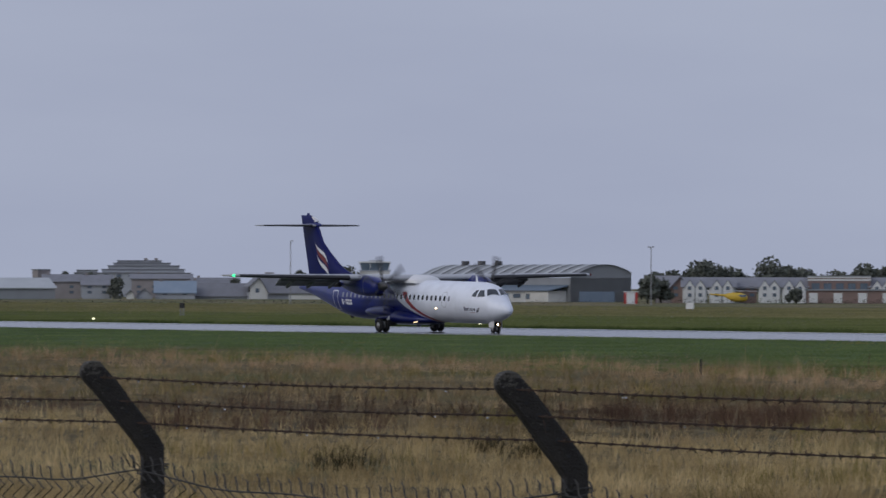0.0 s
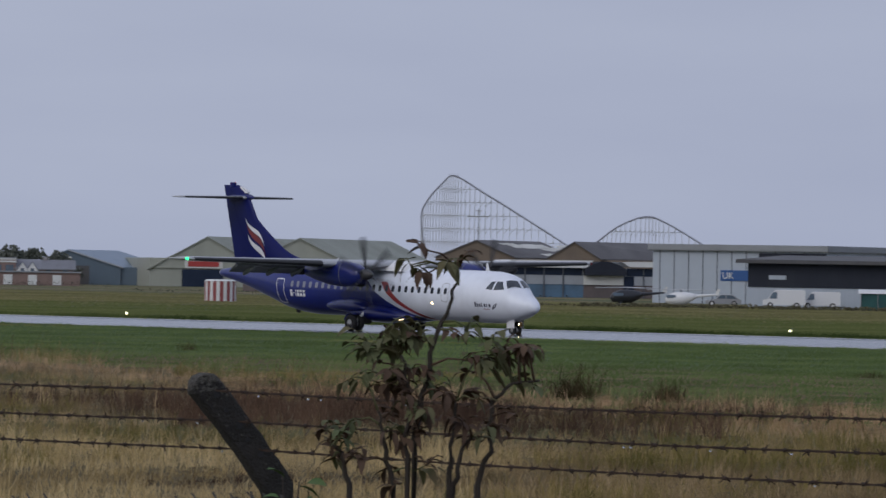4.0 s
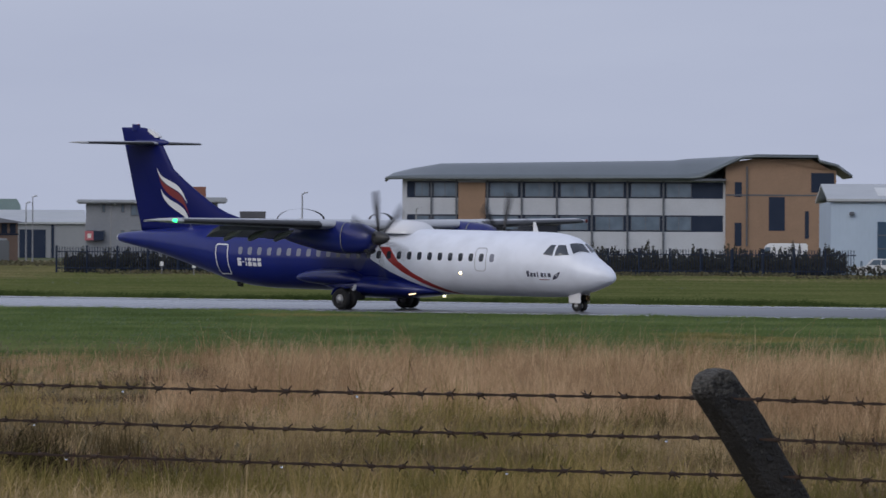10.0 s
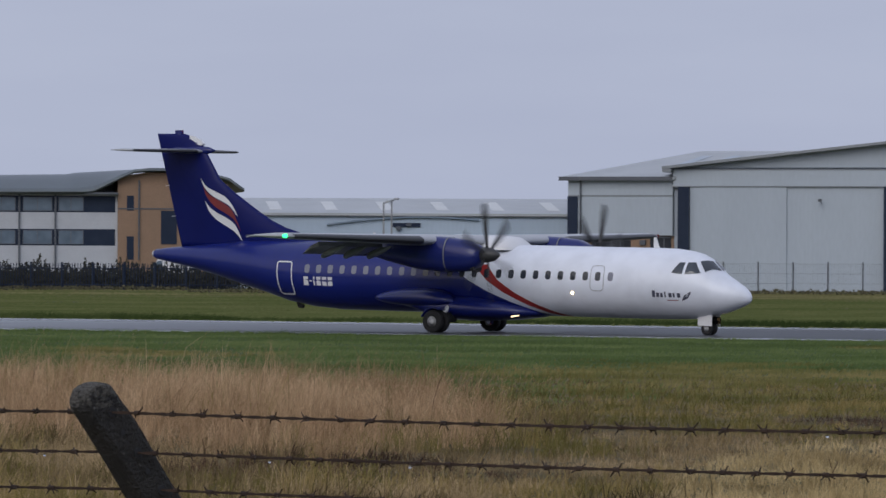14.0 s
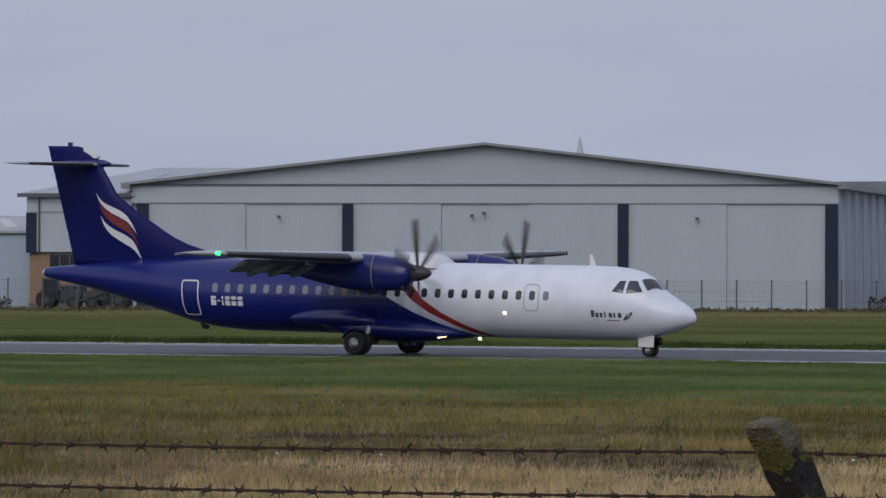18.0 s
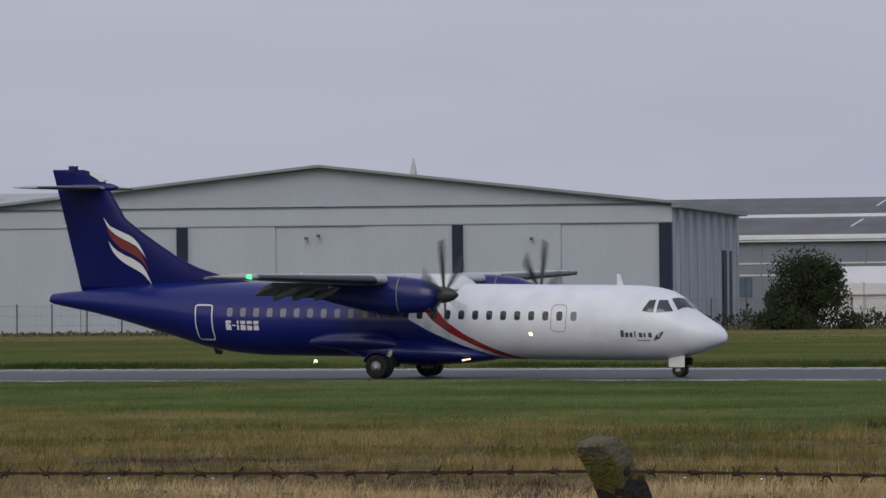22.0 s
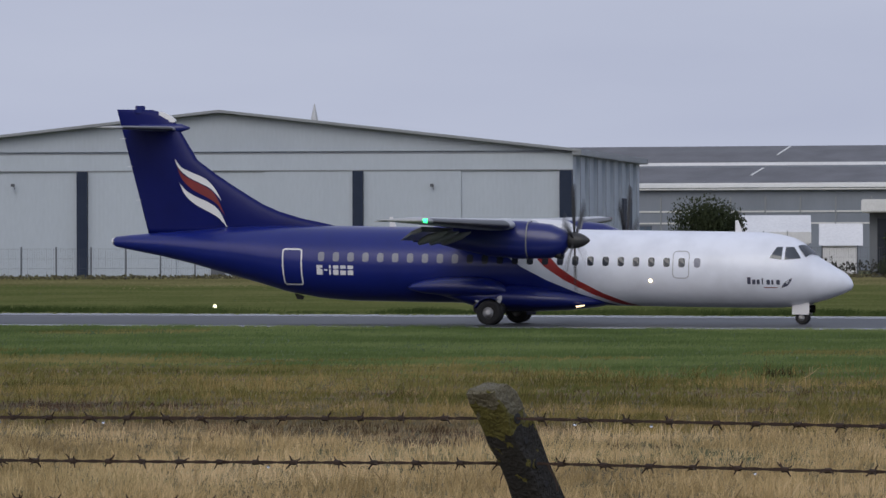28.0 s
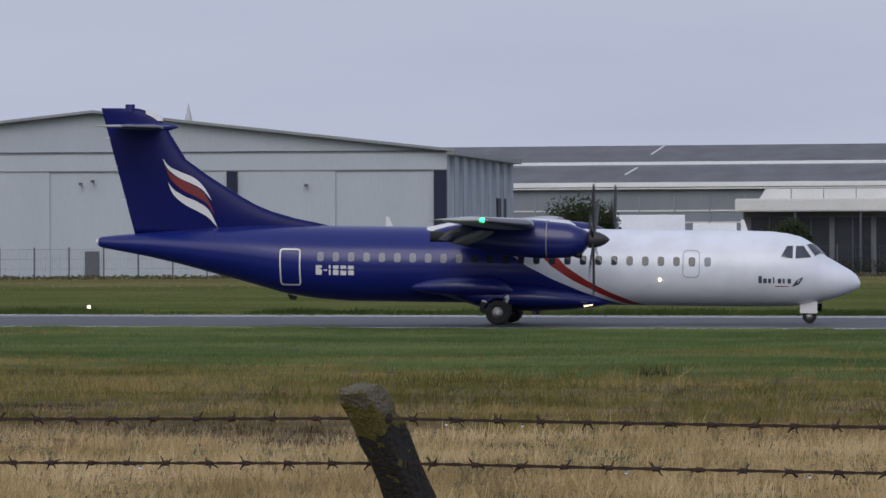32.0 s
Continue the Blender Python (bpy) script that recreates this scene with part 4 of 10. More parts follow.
def on_ring(x, a, side, proud):
    zc, h, w = fuselage_at(x)
    return (x + proud * 0.4, side * (w + proud) * math.cos(radians(a)), zc + (h + proud) * math.sin(radians(a)))


for s in (-1, 1):
    for q in PANES:
        patch("flight_deck_window", lambda u, v: skin(*blend(q, u, v), s, 0.014), M_DECK, "dark flight deck window")
    patch("windscreen", lambda u, v: on_ring(*blend(WINDSCREEN, u, v), s, 0.018), M_DECK, "dark windscreen")

# aerials, lamps and the tail cone
for x, hgt in ((8.55, 0.42), (-4.0, 0.36)):
    part("aerial", prism([(x - 0.12, 3.36), (x + 0.14, 3.36), (x - 0.02, 3.36 + hgt), (x - 0.12, 3.36 + hgt)], -0.02, 0.02), M_AIR_WHITE, aircraft, "white blade aerial")
part("tail_bumper", prism([(-7.6, 0.95), (-7.25, 0.85), (-7.3, 0.72), (-7.5, 0.74)], -0.05, 0.05), M_DARK, aircraft)
part("tail_lamp", loft([[(-14.40 - dx, r * math.cos(a), 2.68 + r * math.sin(a)) for a in [2 * math.pi * i / 14 for i in range(14)]] for dx, r in ((0, 0.135), (0.05, 0.125), (0.09, 0.06))]), M_AIR_WHITE, aircraft, "", True)
for s in (-1, 1):
    part("navigation_lamp", tube((0.84, s * 13.345, WING_Z + 0.21), (0.70, s * 13.38, WING_Z + 0.213), 0.08, 0.06, 10), M_GREEN_LIGHT if s < 0 else M_REDLENS, aircraft, "lit green wing tip lamp" if s < 0 else "red wing tip lens")
part("fin_light_panel", prism([(-12.75, 7.02), (-12.15, 7.0), (-12.12, 7.06), (-12.3, 7.22), (-12.6, 7.36), (-12.75, 7.38)], -0.10, 0.10), M_AIR_WHITE, fin, "white fin leading edge tip")
part("belly_lamp", tube((3.08, -1.44, 0.68), (3.36, -1.31, 0.73), 0.03, 0.02, 10), M_DIM_LIGHT, aircraft, "lit belly lamp")

# rotating beacons: a red lens lit on one side, five turns in six seconds
beacons = []
for bx, bz in ((-13.4, 7.43), (1.2, 0.44)):
    hub = empty("beacon", pose(bx, 0, bz), "", "")
    for k in ("label", "category"):
        if k in hub:
            del hub[k]
    hub.parent = aircraft
    sg = 1 if bz > 3 else -1
    z0, z1 = (-0.12, 0.15) if sg > 0 else (-0.10, 0.12)
    # the slotted hood is added: it blocks the lens between flashes
    bm = box(-0.08, 0.035, -0.075, 0.075, z0, z1, 0.02)
    slot = 0.036 if sg > 0 else 0.017
    box(0.03, 0.25, -0.075, -slot, z0, z1, 0.004, bm)
    box(0.03, 0.25, slot, 0.075, z0, z1, 0.004, bm)
    part("hood", bm, M_NAVY, hub, "dark blue hood added to hide the lens between flashes")
    part("lens", box(0.036, 0.045, 0.002 - slot, slot - 0.002, 0.0 if sg > 0 else -0.095, 0.145 if sg > 0 else 0.0), M_BEACON if sg > 0 else M_BEACON_DIM, hub, "bright red flash" if sg > 0 else "dim red flash")
    beacons.append((hub, bx, bz, 9.02 if bz > 3 else 9.11))

# hinge line of the rudder and small static wicks
for s in (-1, 1):
    bm = bmesh.new()
    pr = None
    for k in range(15):
        z = 2.95 + 4.35 * k / 14
        x = along(FIN_TE, z) + 0.36 * (along(FIN_LE, z) - along(FIN_TE, z)) * (1.0 if z > 5 else 1.0 - 0.045 * (5 - z))
        col = [bm.verts.new((x + o, s * (fin_half(x, z) + 0.01), z)) for o in (-0.02, 0.02)]
        if pr:
            bm.faces.new((pr[0], pr[1], col[1], col[0]))
        pr = col
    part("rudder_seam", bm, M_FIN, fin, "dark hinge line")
for z in (4.2, 5.4, 6.4):
    x = along(FIN_TE, z)
    part("static_wick", tube((x + 0.05, 0, z), (x - 0.16, 0, z - 0.02), 0.012, 0.008, 5), M_AIR_WHITE, fin)
# ---- boundary fence: cranked concrete posts, three barbed strands, wire netting ----
FENCE_D, FENCE_TURN = 10.457, -2.0
POST_TOP, ARM_RISE, ARM_LEAN = 2.698, 0.325, 0.268
POST_DROP = {2: 0.012, 3: 0.05}      # posts that have sunk
fence_along = Vector((math.cos(radians(FENCE_TURN)), -math.sin(radians(FENCE_TURN)), 0))


lean_way = Vector((math.sin(radians(194)), math.cos(radians(194)), 0))


# tips of the posts: bearing, and the turn of the camera that sees them
POST_SIGHTS = [(-63.478, -60), (-59.378, -57), (-53.815, -52), (-46.832, -46), (-36.475, -36), (-24.445, -25)]


def post_tip(turn, pan):
    """Where a line of sight meets the line of the fence."""
    eye = camera_pose(pan, 0, 0).translation
    w, nrm = at(turn, 1.0), at(FENCE_TURN, 1.0)
    return Vector((eye.x, eye.y, 0)) + w * ((FENCE_D - nrm.x * eye.x - nrm.y * eye.y) / nrm.dot(w))


tips_ = [post_tip(*s) for s in POST_SIGHTS]
step_ = (tips_[-1] - tips_[0]) / (len(tips_) - 1)
POSTS = [tips_[0] - step_] + tips_ + [tips_[-1] + step_, tips_[-1] + step_ * 2]


def fence_place(k, z=0.0):
    p = POSTS[k + 1].copy()
    p.z = z
    return p


def concrete_post(round_top, moss, seed):
    """A square post with a cranked arm; x along the fence, the arm leans to -y. Origin at the foot."""
    rnd = random.Random(seed)
    h = POST_TOP - (0.268 if moss else 0.28)
    bend = h - ARM_RISE
    path = [(0.0, -0.25), (0.0, 0.6), (0.0, bend - 0.35), (0.0, bend - 0.012), (-0.012, bend + 0.012), (-0.10, bend + 0.125), (-0.18, bend + 0.228)]
    a, b = (0.034, 0.040) if moss else (0.033, 0.045)
    arm = Vector((-ARM_LEAN - path[-1][0], h - path[-1][1])).normalized()
    tip = Vector((-ARM_LEAN, h))
    # the end: rounded from front to back, or cut nearly level with broken edges
    ends = []
    if round_top:
        for q in range(7):
            c = math.radians(15 * q)
            ends.append((tip - arm * (b * 0.92 * (1 - math.sin(c))), b * max(math.cos(c), 0.10), 1.0 - 0.06 * (q > 4), None))
    else:
        level = Vector((0.97, 0.24))
        ends = [(tip - arm * 0.030, b, 1.0, level), (tip - arm * 0.010, b * 0.97, 0.97, level), (tip - arm * 0.001, b * 0.80, 0.84, level), (tip + arm * 0.003, b * 0.45, 0.5, level)]
    bm = bmesh.new()
    rings = []
    stations_ = []
    for i, (py, pz) in enumerate(path):
        q = Vector(path[i + 1]) if i < len(path) - 1 else tip
        d = (q - Vector((py, pz))).normalized()
        stations_.append((Vector((py, pz)), b, 1.0, Vector((d.y, -d.x))))
    for p, bb, aa, n_ in ends:
        stations_.append((p, bb, aa, n_ or Vector((arm.y, -arm.x))))
    for p, bb, aa, n_ in stations_:
        pts = []
        for u, v in ((-1, -0.80), (-0.80, -1), (0.80, -1), (1, -0.80), (1, 0.80), (0.80, 1), (-0.80, 1), (-1, 0.80)):
            j = 0.0015
            pts.append((u * a * aa + rnd.uniform(-j, j), p.x + n_.x * v * bb + rnd.uniform(-j, j), p.y + n_.y * v * bb + rnd.uniform(-j, j)))
        rings.append(pts)
    loft(rings, True, True, bm)
    bmesh.ops.subdivide_edges(bm, edges=bm.edges[:], cuts=2, use_grid_fill=True)
    for v in bm.verts:
        n = noise.noise(v.co * 14 + Vector((seed * 3.1, 0, 0))) * 0.003 + noise.noise(v.co * 45) * 0.002
        if moss and v.co.z > h - 0.12:
            n = n * 1.7 + noise.noise(v.co * 30 + Vector((0, seed, 0))) * 0.004
        v.co += Vector((n, n * 0.7, n * 0.8))
    return bm


def mossy_concrete():
    m = M_CONCRETE.copy()
    m.name = "mossy_concrete"
    n, l = m.node_tree.nodes, m.node_tree.links
    b = n["Principled BSDF"]
    src = b.inputs["Base Color"].links[0].from_socket
    co = n.new("ShaderNodeTexCoord")
    t = n.new("ShaderNodeTexNoise")
    t.inputs["Scale"].default_value, t.inputs["Detail"].default_value = 16, 6
    sep = n.new("ShaderNodeSeparateXYZ")
    l.new(co.outputs["Object"], t.inputs["Vector"])
    l.new(co.outputs["Object"], sep.inputs[0])
    s = math_node(n, l, "MULTIPLY_ADD", sep.outputs[2], 2.0, -2 * (POST_TOP - 0.28) + 0.38)
    k = math_node(n, l, "GREATER_THAN", math_node(n, l, "ADD", s, t.outputs[0]), 0.70)
    mx = n.new("ShaderNodeMix")
    mx.data_type = "RGBA"
    mx.inputs[7].default_value = (0.125, 0.112, 0.022, 1)
    l.new(src, mx.inputs[6])
    l.new(k, mx.inputs[0])
    t2 = n.new("ShaderNodeTexNoise")
    t2.inputs["Scale"].default_value = 30
    l.new(co.outputs["Object"], t2.inputs["Vector"])
    s2 = math_node(n, l, "MULTIPLY_ADD", sep.outputs[2], 6.0, -6 * (POST_TOP - 0.28) + 0.33)
    k2 = math_node(n, l, "GREATER_THAN", math_node(n, l, "ADD", s2, t2.outputs[0]), 0.66)
    m2 = n.new("ShaderNodeMix")
    m2.data_type = "RGBA"
    m2.inputs[7].default_value = (0.155, 0.140, 0.092, 1)
    l.new(mx.outputs[2], m2.inputs[6])
    l.new(k2, m2.inputs[0])
    l.new(m2.outputs[2], b.inputs["Base Color"])
    return m


M_MOSSY = mossy_concrete()


def lichened_concrete():
    m = M_CONCRETE.copy()
    m.name = "lichened_concrete"
    n, l = m.node_tree.nodes, m.node_tree.links
    b = n["Principled BSDF"]
    src = b.inputs["Base Color"].links[0].from_socket
    co = n.new("ShaderNodeTexCoord")
    t, t2 = n.new("ShaderNodeTexNoise"), n.new("ShaderNodeTexNoise")
    t.inputs["Scale"].default_value, t.inputs["Detail"].default_value = 70, 3
    t2.inputs["Scale"].default_value, t2.inputs["Detail"].default_value = 11, 3
    sep = n.new("ShaderNodeSeparateXYZ")
    for q in (t, t2):
        l.new(co.outputs["Object"], q.inputs["Vector"])
    l.new(co.outputs["Object"], sep.inputs[0])
    top = math_node(n, l, "MAXIMUM", math_node(n, l, "MULTIPLY_ADD", sep.outputs[2], 3.2, -3.2 * (POST_TOP - 0.28) + 0.16), -0.08)
    k = math_node(n, l, "ADD", math_node(n, l, "ADD", math_node(n, l, "MULTIPLY", t.outputs[0], 0.6), math_node(n, l, "MULTIPLY", t2.outputs[0], 0.4)), top)
    rng = n.new("ShaderNodeMapRange")
    rng.inputs[1].default_value, rng.inputs[2].default_value = 0.545, 0.60
    l.new(k, rng.inputs[0])
    mx = n.new("ShaderNodeMix")
    mx.data_type = "RGBA"
    mx.inputs[7].default_value = (0.085, 0.080, 0.070, 1)
    l.new(src, mx.inputs[6])
    l.new(rng.outputs[0], mx.inputs[0])
    l.new(mx.outputs[2], b.inputs["Base Color"])
    return m


M_LICHEN = lichened_concrete()
fence = empty("boundary_fence", Matrix.Identity(4), "weathered concrete post fence with three rusty barbed strands", "fence")
for k in range(-1, 8):
    mossy = k in (5, 6)
    bm = concrete_post(not mossy, mossy, k + 3)
    post = part("post", bm, M_MOSSY if mossy else M_LICHEN, fence, "mossy cranked concrete post" if mossy else "dark cranked concrete post")
    turn_ = -14 if not mossy else -9
    p = fence_place(k) + Vector((-math.sin(radians(turn_)), math.cos(radians(turn_)), 0)) * ARM_LEAN
    post.location, post.rotation_euler = (p.x, p.y, 0.28 - POST_DROP.get(k, 0.0)), (0, 0, radians(turn_))
    # dark plugs in place of drilled strand holes, their inner shade in the colour
    for f in (0.16, 0.44, 0.70):
        y, z = -ARM_LEAN * (1 - f), (POST_TOP - 0.28) - ARM_RISE * f
        hw = 0.0385 if mossy else 0.0365
        part("wire_hole", tube((-hw, y + 0.01, z), (hw, y + 0.01, z), 0.011, None, 10), M_DARK, post, "dark plug shown as a drilled wire hole")
    for f in (0.30, 0.57, 0.86):
        y, z = -ARM_LEAN * (1 - f), (POST_TOP - 0.28) - ARM_RISE * f
        part("wire_hole", tube((-hw, y + 0.004, z), (hw, y + 0.004, z), 0.007, None, 8), M_DARK, post, "dark plug shown as a drilled wire hole")


def strand_mesh(length, seed):
    """Two twisted wires and a barb every nine centimetres, along x."""
    rnd = random.Random(seed)
    bm = bmesh.new()
    n = int(length / 0.022)
    for ph in (0, math.pi):
        rings = []
        for i in range(n + 1):
            x = length * i / n
            a = x * 62 + ph
            sag = -0.010 * math.sin(math.pi * x / length)
            c = (0.0016 * math.cos(a), 0.0016 * math.sin(a) + sag)
            rings.append([(x, c[0] + 0.0024 * math.cos(q), c[1] + 0.0024 * math.sin(q)) for q in (0, 2.09, 4.19)])
        loft(rings, True, False, bm)
    x = rnd.uniform(0.02, 0.09)
    while x < length - 0.02:
        sag = -0.010 * math.sin(math.pi * x / length)
        tube((x - 0.007, 0, sag), (x + 0.007, 0, sag), 0.0056, 0.0050, 6, bm)
        for s in (-1, 1):
            for _ in range(2):
                a = rnd.uniform(0, 6.28)
                o = rnd.uniform(0.004, 0.010) * s
                tube((x + o * 0.4, 0, sag), (x + o * 1.6, 0.0145 * math.cos(a), sag + 0.0145 * math.sin(a)), 0.0025, 0.0011, 4, bm)
        x += rnd.uniform(0.078, 0.10)
    return bm


def span_turn(k):
    d = fence_place(k + 1) - fence_place(k)
    return math.atan2(d.y, d.x), d.length


span = sum(span_turn(k)[1] for k in range(-1, 7)) / 8
strand_meshes = [part("barbed_strand", strand_mesh(span, s), M_RUST, fence, "rusty barbed wire") for s in range(3)]
for k in range(-1, 7):
    for i, f in enumerate((0.16, 0.44, 0.70)):
        p = fence_place(k) - lean_way * ARM_LEAN * f
        p.z = POST_TOP - ARM_RISE * f
        src = strand_meshes[(i + k) % 3]
        if src.get("used") is None:
            o = src
            src["used"] = 1
        else:
            o = repeat(src, fence, (0, 0, 0))
        a, ln = span_turn(k)
        o.location, o.rotation_euler, o.scale = p, (0, 0, a), (ln / span, 1, 1)
for o in strand_meshes:
    del o["used"]
# loose tie ends hanging at some posts
for k, f, q in ((3, 0.16, 0.10), (3, 0.44, 0.16), (3, 0.70, 0.14), (5, 0.44, 0.05), (1, 0.44, 0.06)):
    base = fence_place(k) - lean_way * ARM_LEAN * f + fence_along * q
    base.z = POST_TOP - ARM_RISE * f - 0.003
    pts = [base + fence_along * (0.022 * math.sin(t * 1.6)) + Vector((0, 0, -0.052 * t)) for t in (0, 0.35, 0.7, 1.0)]
    bm = bmesh.new()
    for a, b in zip(pts, pts[1:]):
        tube(a, b, 0.0016, None, 5, bm)
    part("wire_end", bm, M_RUST, fence)


def netting(length, top, low):
    """Diamond netting with twisted top barbs and a line wire, along x; it sags between the posts."""
    bm = bmesh.new()
    rn = random.Random(77)
    cx, cz = 0.082, 0.047
    nx, nz = int(length / cx), int((top - low) / cz)
    r = 0.0040

    def drop(x):
        u = min(max(x / length, 0), 1)
        return -0.062 * (1 - abs(2 * u - 1) ** 3) + 0.005 * math.sin(x * 7.0)

    for i in range(nx + 1):
        pts, w1, w2 = [], rn.uniform(-0.012, 0.012), rn.uniform(-0.007, 0.007)
        for j in range(nz + 1):
            x = i * cx + (cx / 2 if j % 2 else -cx / 2) * 0.97 + w1 * math.exp(-j / 5)
            pts.append((x, 0.004 * (1 if j % 2 else -1), top - j * cz + drop(x) + w2))
        x, y, z = pts[0]
        pts = [(x - rn.uniform(0.016, 0.026), y, z + rn.uniform(0.040, 0.052)), (x - 0.004, y, z + 0.032)] + pts
        rings = [[(x + r * math.cos(q), y + r * math.sin(q), z) for q in (0, 2.09, 4.19)] for x, y, z in pts]
        loft(rings, True, False, bm)
    n = int(length / 0.1)
    for i in range(n):
        a, b = length * i / n, length * (i + 1) / n
        tube((a, -0.006, top + drop(a) - 0.012), (b, -0.006, top + drop(b) - 0.012), 0.003, None, 4, bm)
    return bm


NET_TOP = 2.298
net = part("wire_netting", netting(span, NET_TOP, 0.35), M_WIRE, fence, "dull diamond wire netting")
for k in range(-1, 7):
    p = fence_place(k)
    a, ln = span_turn(k)
    o = net if k < 0 else repeat(net, fence, (0, 0, 0))
    o.location, o.rotation_euler, o.scale = (p.x + 0.06, p.y + ARM_LEAN - 0.06, 0), (0, 0, a), (ln / span, 1, 1)
    # twisted tie round the post
    c = p - lean_way * ARM_LEAN
    bm = bmesh.new()
    rk = random.Random(k + 40)
    for lp in range(2):
        q = [(c.x + 0.060 * math.cos(t), c.y + 0.064 * math.sin(t), NET_TOP - 0.012 + 0.012 * lp + 0.014 * math.sin(t + lp) - POST_DROP.get(k, 0.0)) for t in [6.283 * i / 10 for i in range(11)]]
        for u, v in zip(q, q[1:]):
            tube(u, v, 0.0022, None, 4, bm)
    for lp in range(5):
        t = rk.uniform(-2.4, 0.6)
        u = Vector((c.x + 0.085 * math.cos(t), c.y + 0.085 * math.sin(t), NET_TOP))
        tube(u, u + Vector((rk.uniform(-0.06, 0.06), -0.02, rk.uniform(-0.03, 0.06))), 0.0026, None, 4, bm)
    part("tie_wire", bm, M_WIRE, fence, "twisted tie wire")

# ---- leafy sapling beside the fence ----
M_BARK = shader("dark_wet_bark", (0.028, 0.021, 0.016), 0.8, second=(0.045, 0.035, 0.026), scale=20, amount=0.8, bump=0.5)


def leaf_material(name, base, second, scale=9.0):
    m = shader(name, base, 0.7, 0.0, second, scale, 0.9, 0.25, 0.0, 0.15)
    b = m.node_tree.nodes["Principled BSDF"]
    b.inputs["Subsurface Weight"].default_value = 0.0
    return m


M_LEAF = leaf_material("autumn_green_leaf", (0.095, 0.115, 0.055), (0.12, 0.092, 0.052))
M_LEAF_BROWN = leaf_material("browned_leaf", (0.105, 0.068, 0.045), (0.062, 0.04, 0.03))


def leaflet(bm, base, way, up, length, width, curl):
    """One folded leaflet with a midrib, drawn as two rows of faces."""
    way, up = way.normalized(), up.normalized()
    side = way.cross(up).normalized()
    up = side.cross(way)
    rows = []
    for i, (t, w) in enumerate(((0, 0.12), (0.25, 0.8), (0.5, 1.0), (0.75, 0.7), (1.0, 0.06))):
        c = base + way * length * t + up * (-curl * length * t * t)
        rows.append([bm.verts.new(c + side * width * w * 0.5 + up * width * 0.16 * w), bm.verts.new(c), bm.verts.new(c - side * width * w * 0.5 + up * width * 0.16 * w)])
    for a, b in zip(rows, rows[1:]):
        for i in (0, 1):
            bm.faces.new((a[i], a[i + 1], b[i + 1], b[i]))


def stem_path(p, bm, r0, r1):
    rings = []
    for i, c in enumerate(p):
        t = i / (len(p) - 1)
        r = r0 + (r1 - r0) * t
        d = (p[min(i + 1, len(p) - 1)] - p[max(i - 1, 0)]).normalized()
        q = d.to_track_quat("Z", "Y").to_matrix()
        rings.append([c + q @ Vector((r * math.cos(a), r * math.sin(a), 0)) for a in [k * math.pi / 3 for k in range(6)]])
    loft(rings, True, True, bm)


SAP_D = 13.6      # metres from the eye; the clump stands just before the netting
sapling = empty("sapling", Matrix.Translation(at(-51.8, SAP_D, 0.3)), "leggy sapling with sparse browning compound leaves", "sapling")


def sap(turn, z):
    """A place in the sapling's own space, by bearing and height."""
    return at(turn, SAP_D, z) - at(-51.8, SAP_D, 0.3)


rnd = random.Random(11)
STEMS = [  # bearing and height of the way points
    [(-51.86, 0.25), (-51.89, 2.568), (-51.78, 2.756), (-51.64, 2.87), (-51.53, 2.944), (-51.49, 3.021)],
    [(-51.93, 0.25), (-51.97, 2.568), (-51.93, 2.716), (-52.03, 2.81)],
    [(-51.35, 0.25), (-51.24, 2.501), (-51.13, 2.582), (-51.12, 2.696), (-50.9, 2.745), (-50.64, 2.753)],
    [(-51.58, 0.25), (-51.55, 2.501), (-51.49, 2.622), (-51.47, 2.702)],
    [(-52.46, 0.25), (-52.52, 2.501), (-52.58, 2.568), (-52.72, 2.595)],
    [(-52.03, 0.25), (-52.09, 2.501), (-52.21, 2.609), (-52.25, 2.676)],
    [(-51.47, 0.25), (-51.48, 2.501), (-51.42, 2.582), (-51.31, 2.615)]]
CROWNS = [  # where the compound leaves spread: bearing, height, spread in degrees, spread up, how many, brown share
    (-51.62, 3.037, 0.23, 0.029, 9, 0.4), (-52.09, 2.836, 0.31, 0.034, 22, 0.3), (-51.64, 2.857, 0.2, 0.029, 9, 0.3), (-52.09, 2.743, 0.34, 0.038, 16, 0.5), (-51.72, 2.729, 0.23, 0.047, 12, 0.5), (-51.21, 2.823, 0.17, 0.029, 8, 0.5), (-50.95, 2.83, 0.18, 0.029, 10, 0.3), (-50.68, 2.755, 0.08, 0.02, 3, 0.3), (-51.29, 2.769, 0.14, 0.029, 5, 0.5), (-51.92, 2.649, 0.29, 0.047, 12, 0.7), (-52.52, 2.622, 0.23, 0.029, 7, 0.6), (-52.69, 2.568, 0.23, 0.029, 7, 0.6), (-51.92, 2.542, 0.26, 0.04, 8, 0.8), (-51.04, 2.609, 0.06, 0.02, 2, 0.8), (-51.47, 2.622, 0.14, 0.027, 4, 0.8), (-50.95, 2.662, 0.07, 0.027, 3, 0.8)]
tips = []
for way in STEMS:
    pts = [sap(*w) for w in way]
    fine = []
    for a, b in zip(pts, pts[1:]):
        for i in range(4):
            fine.append(a.lerp(b, i / 4) + Vector((rnd.uniform(-1, 1), rnd.uniform(-1, 1), 0)) * 0.006)
    fine.append(pts[-1])
    bm = bmesh.new()
    stem_path(fine, bm, 0.009, 0.003)
    part("stem", bm, M_BARK, sapling, "dark bare stem", True)
    tips.append(fine)
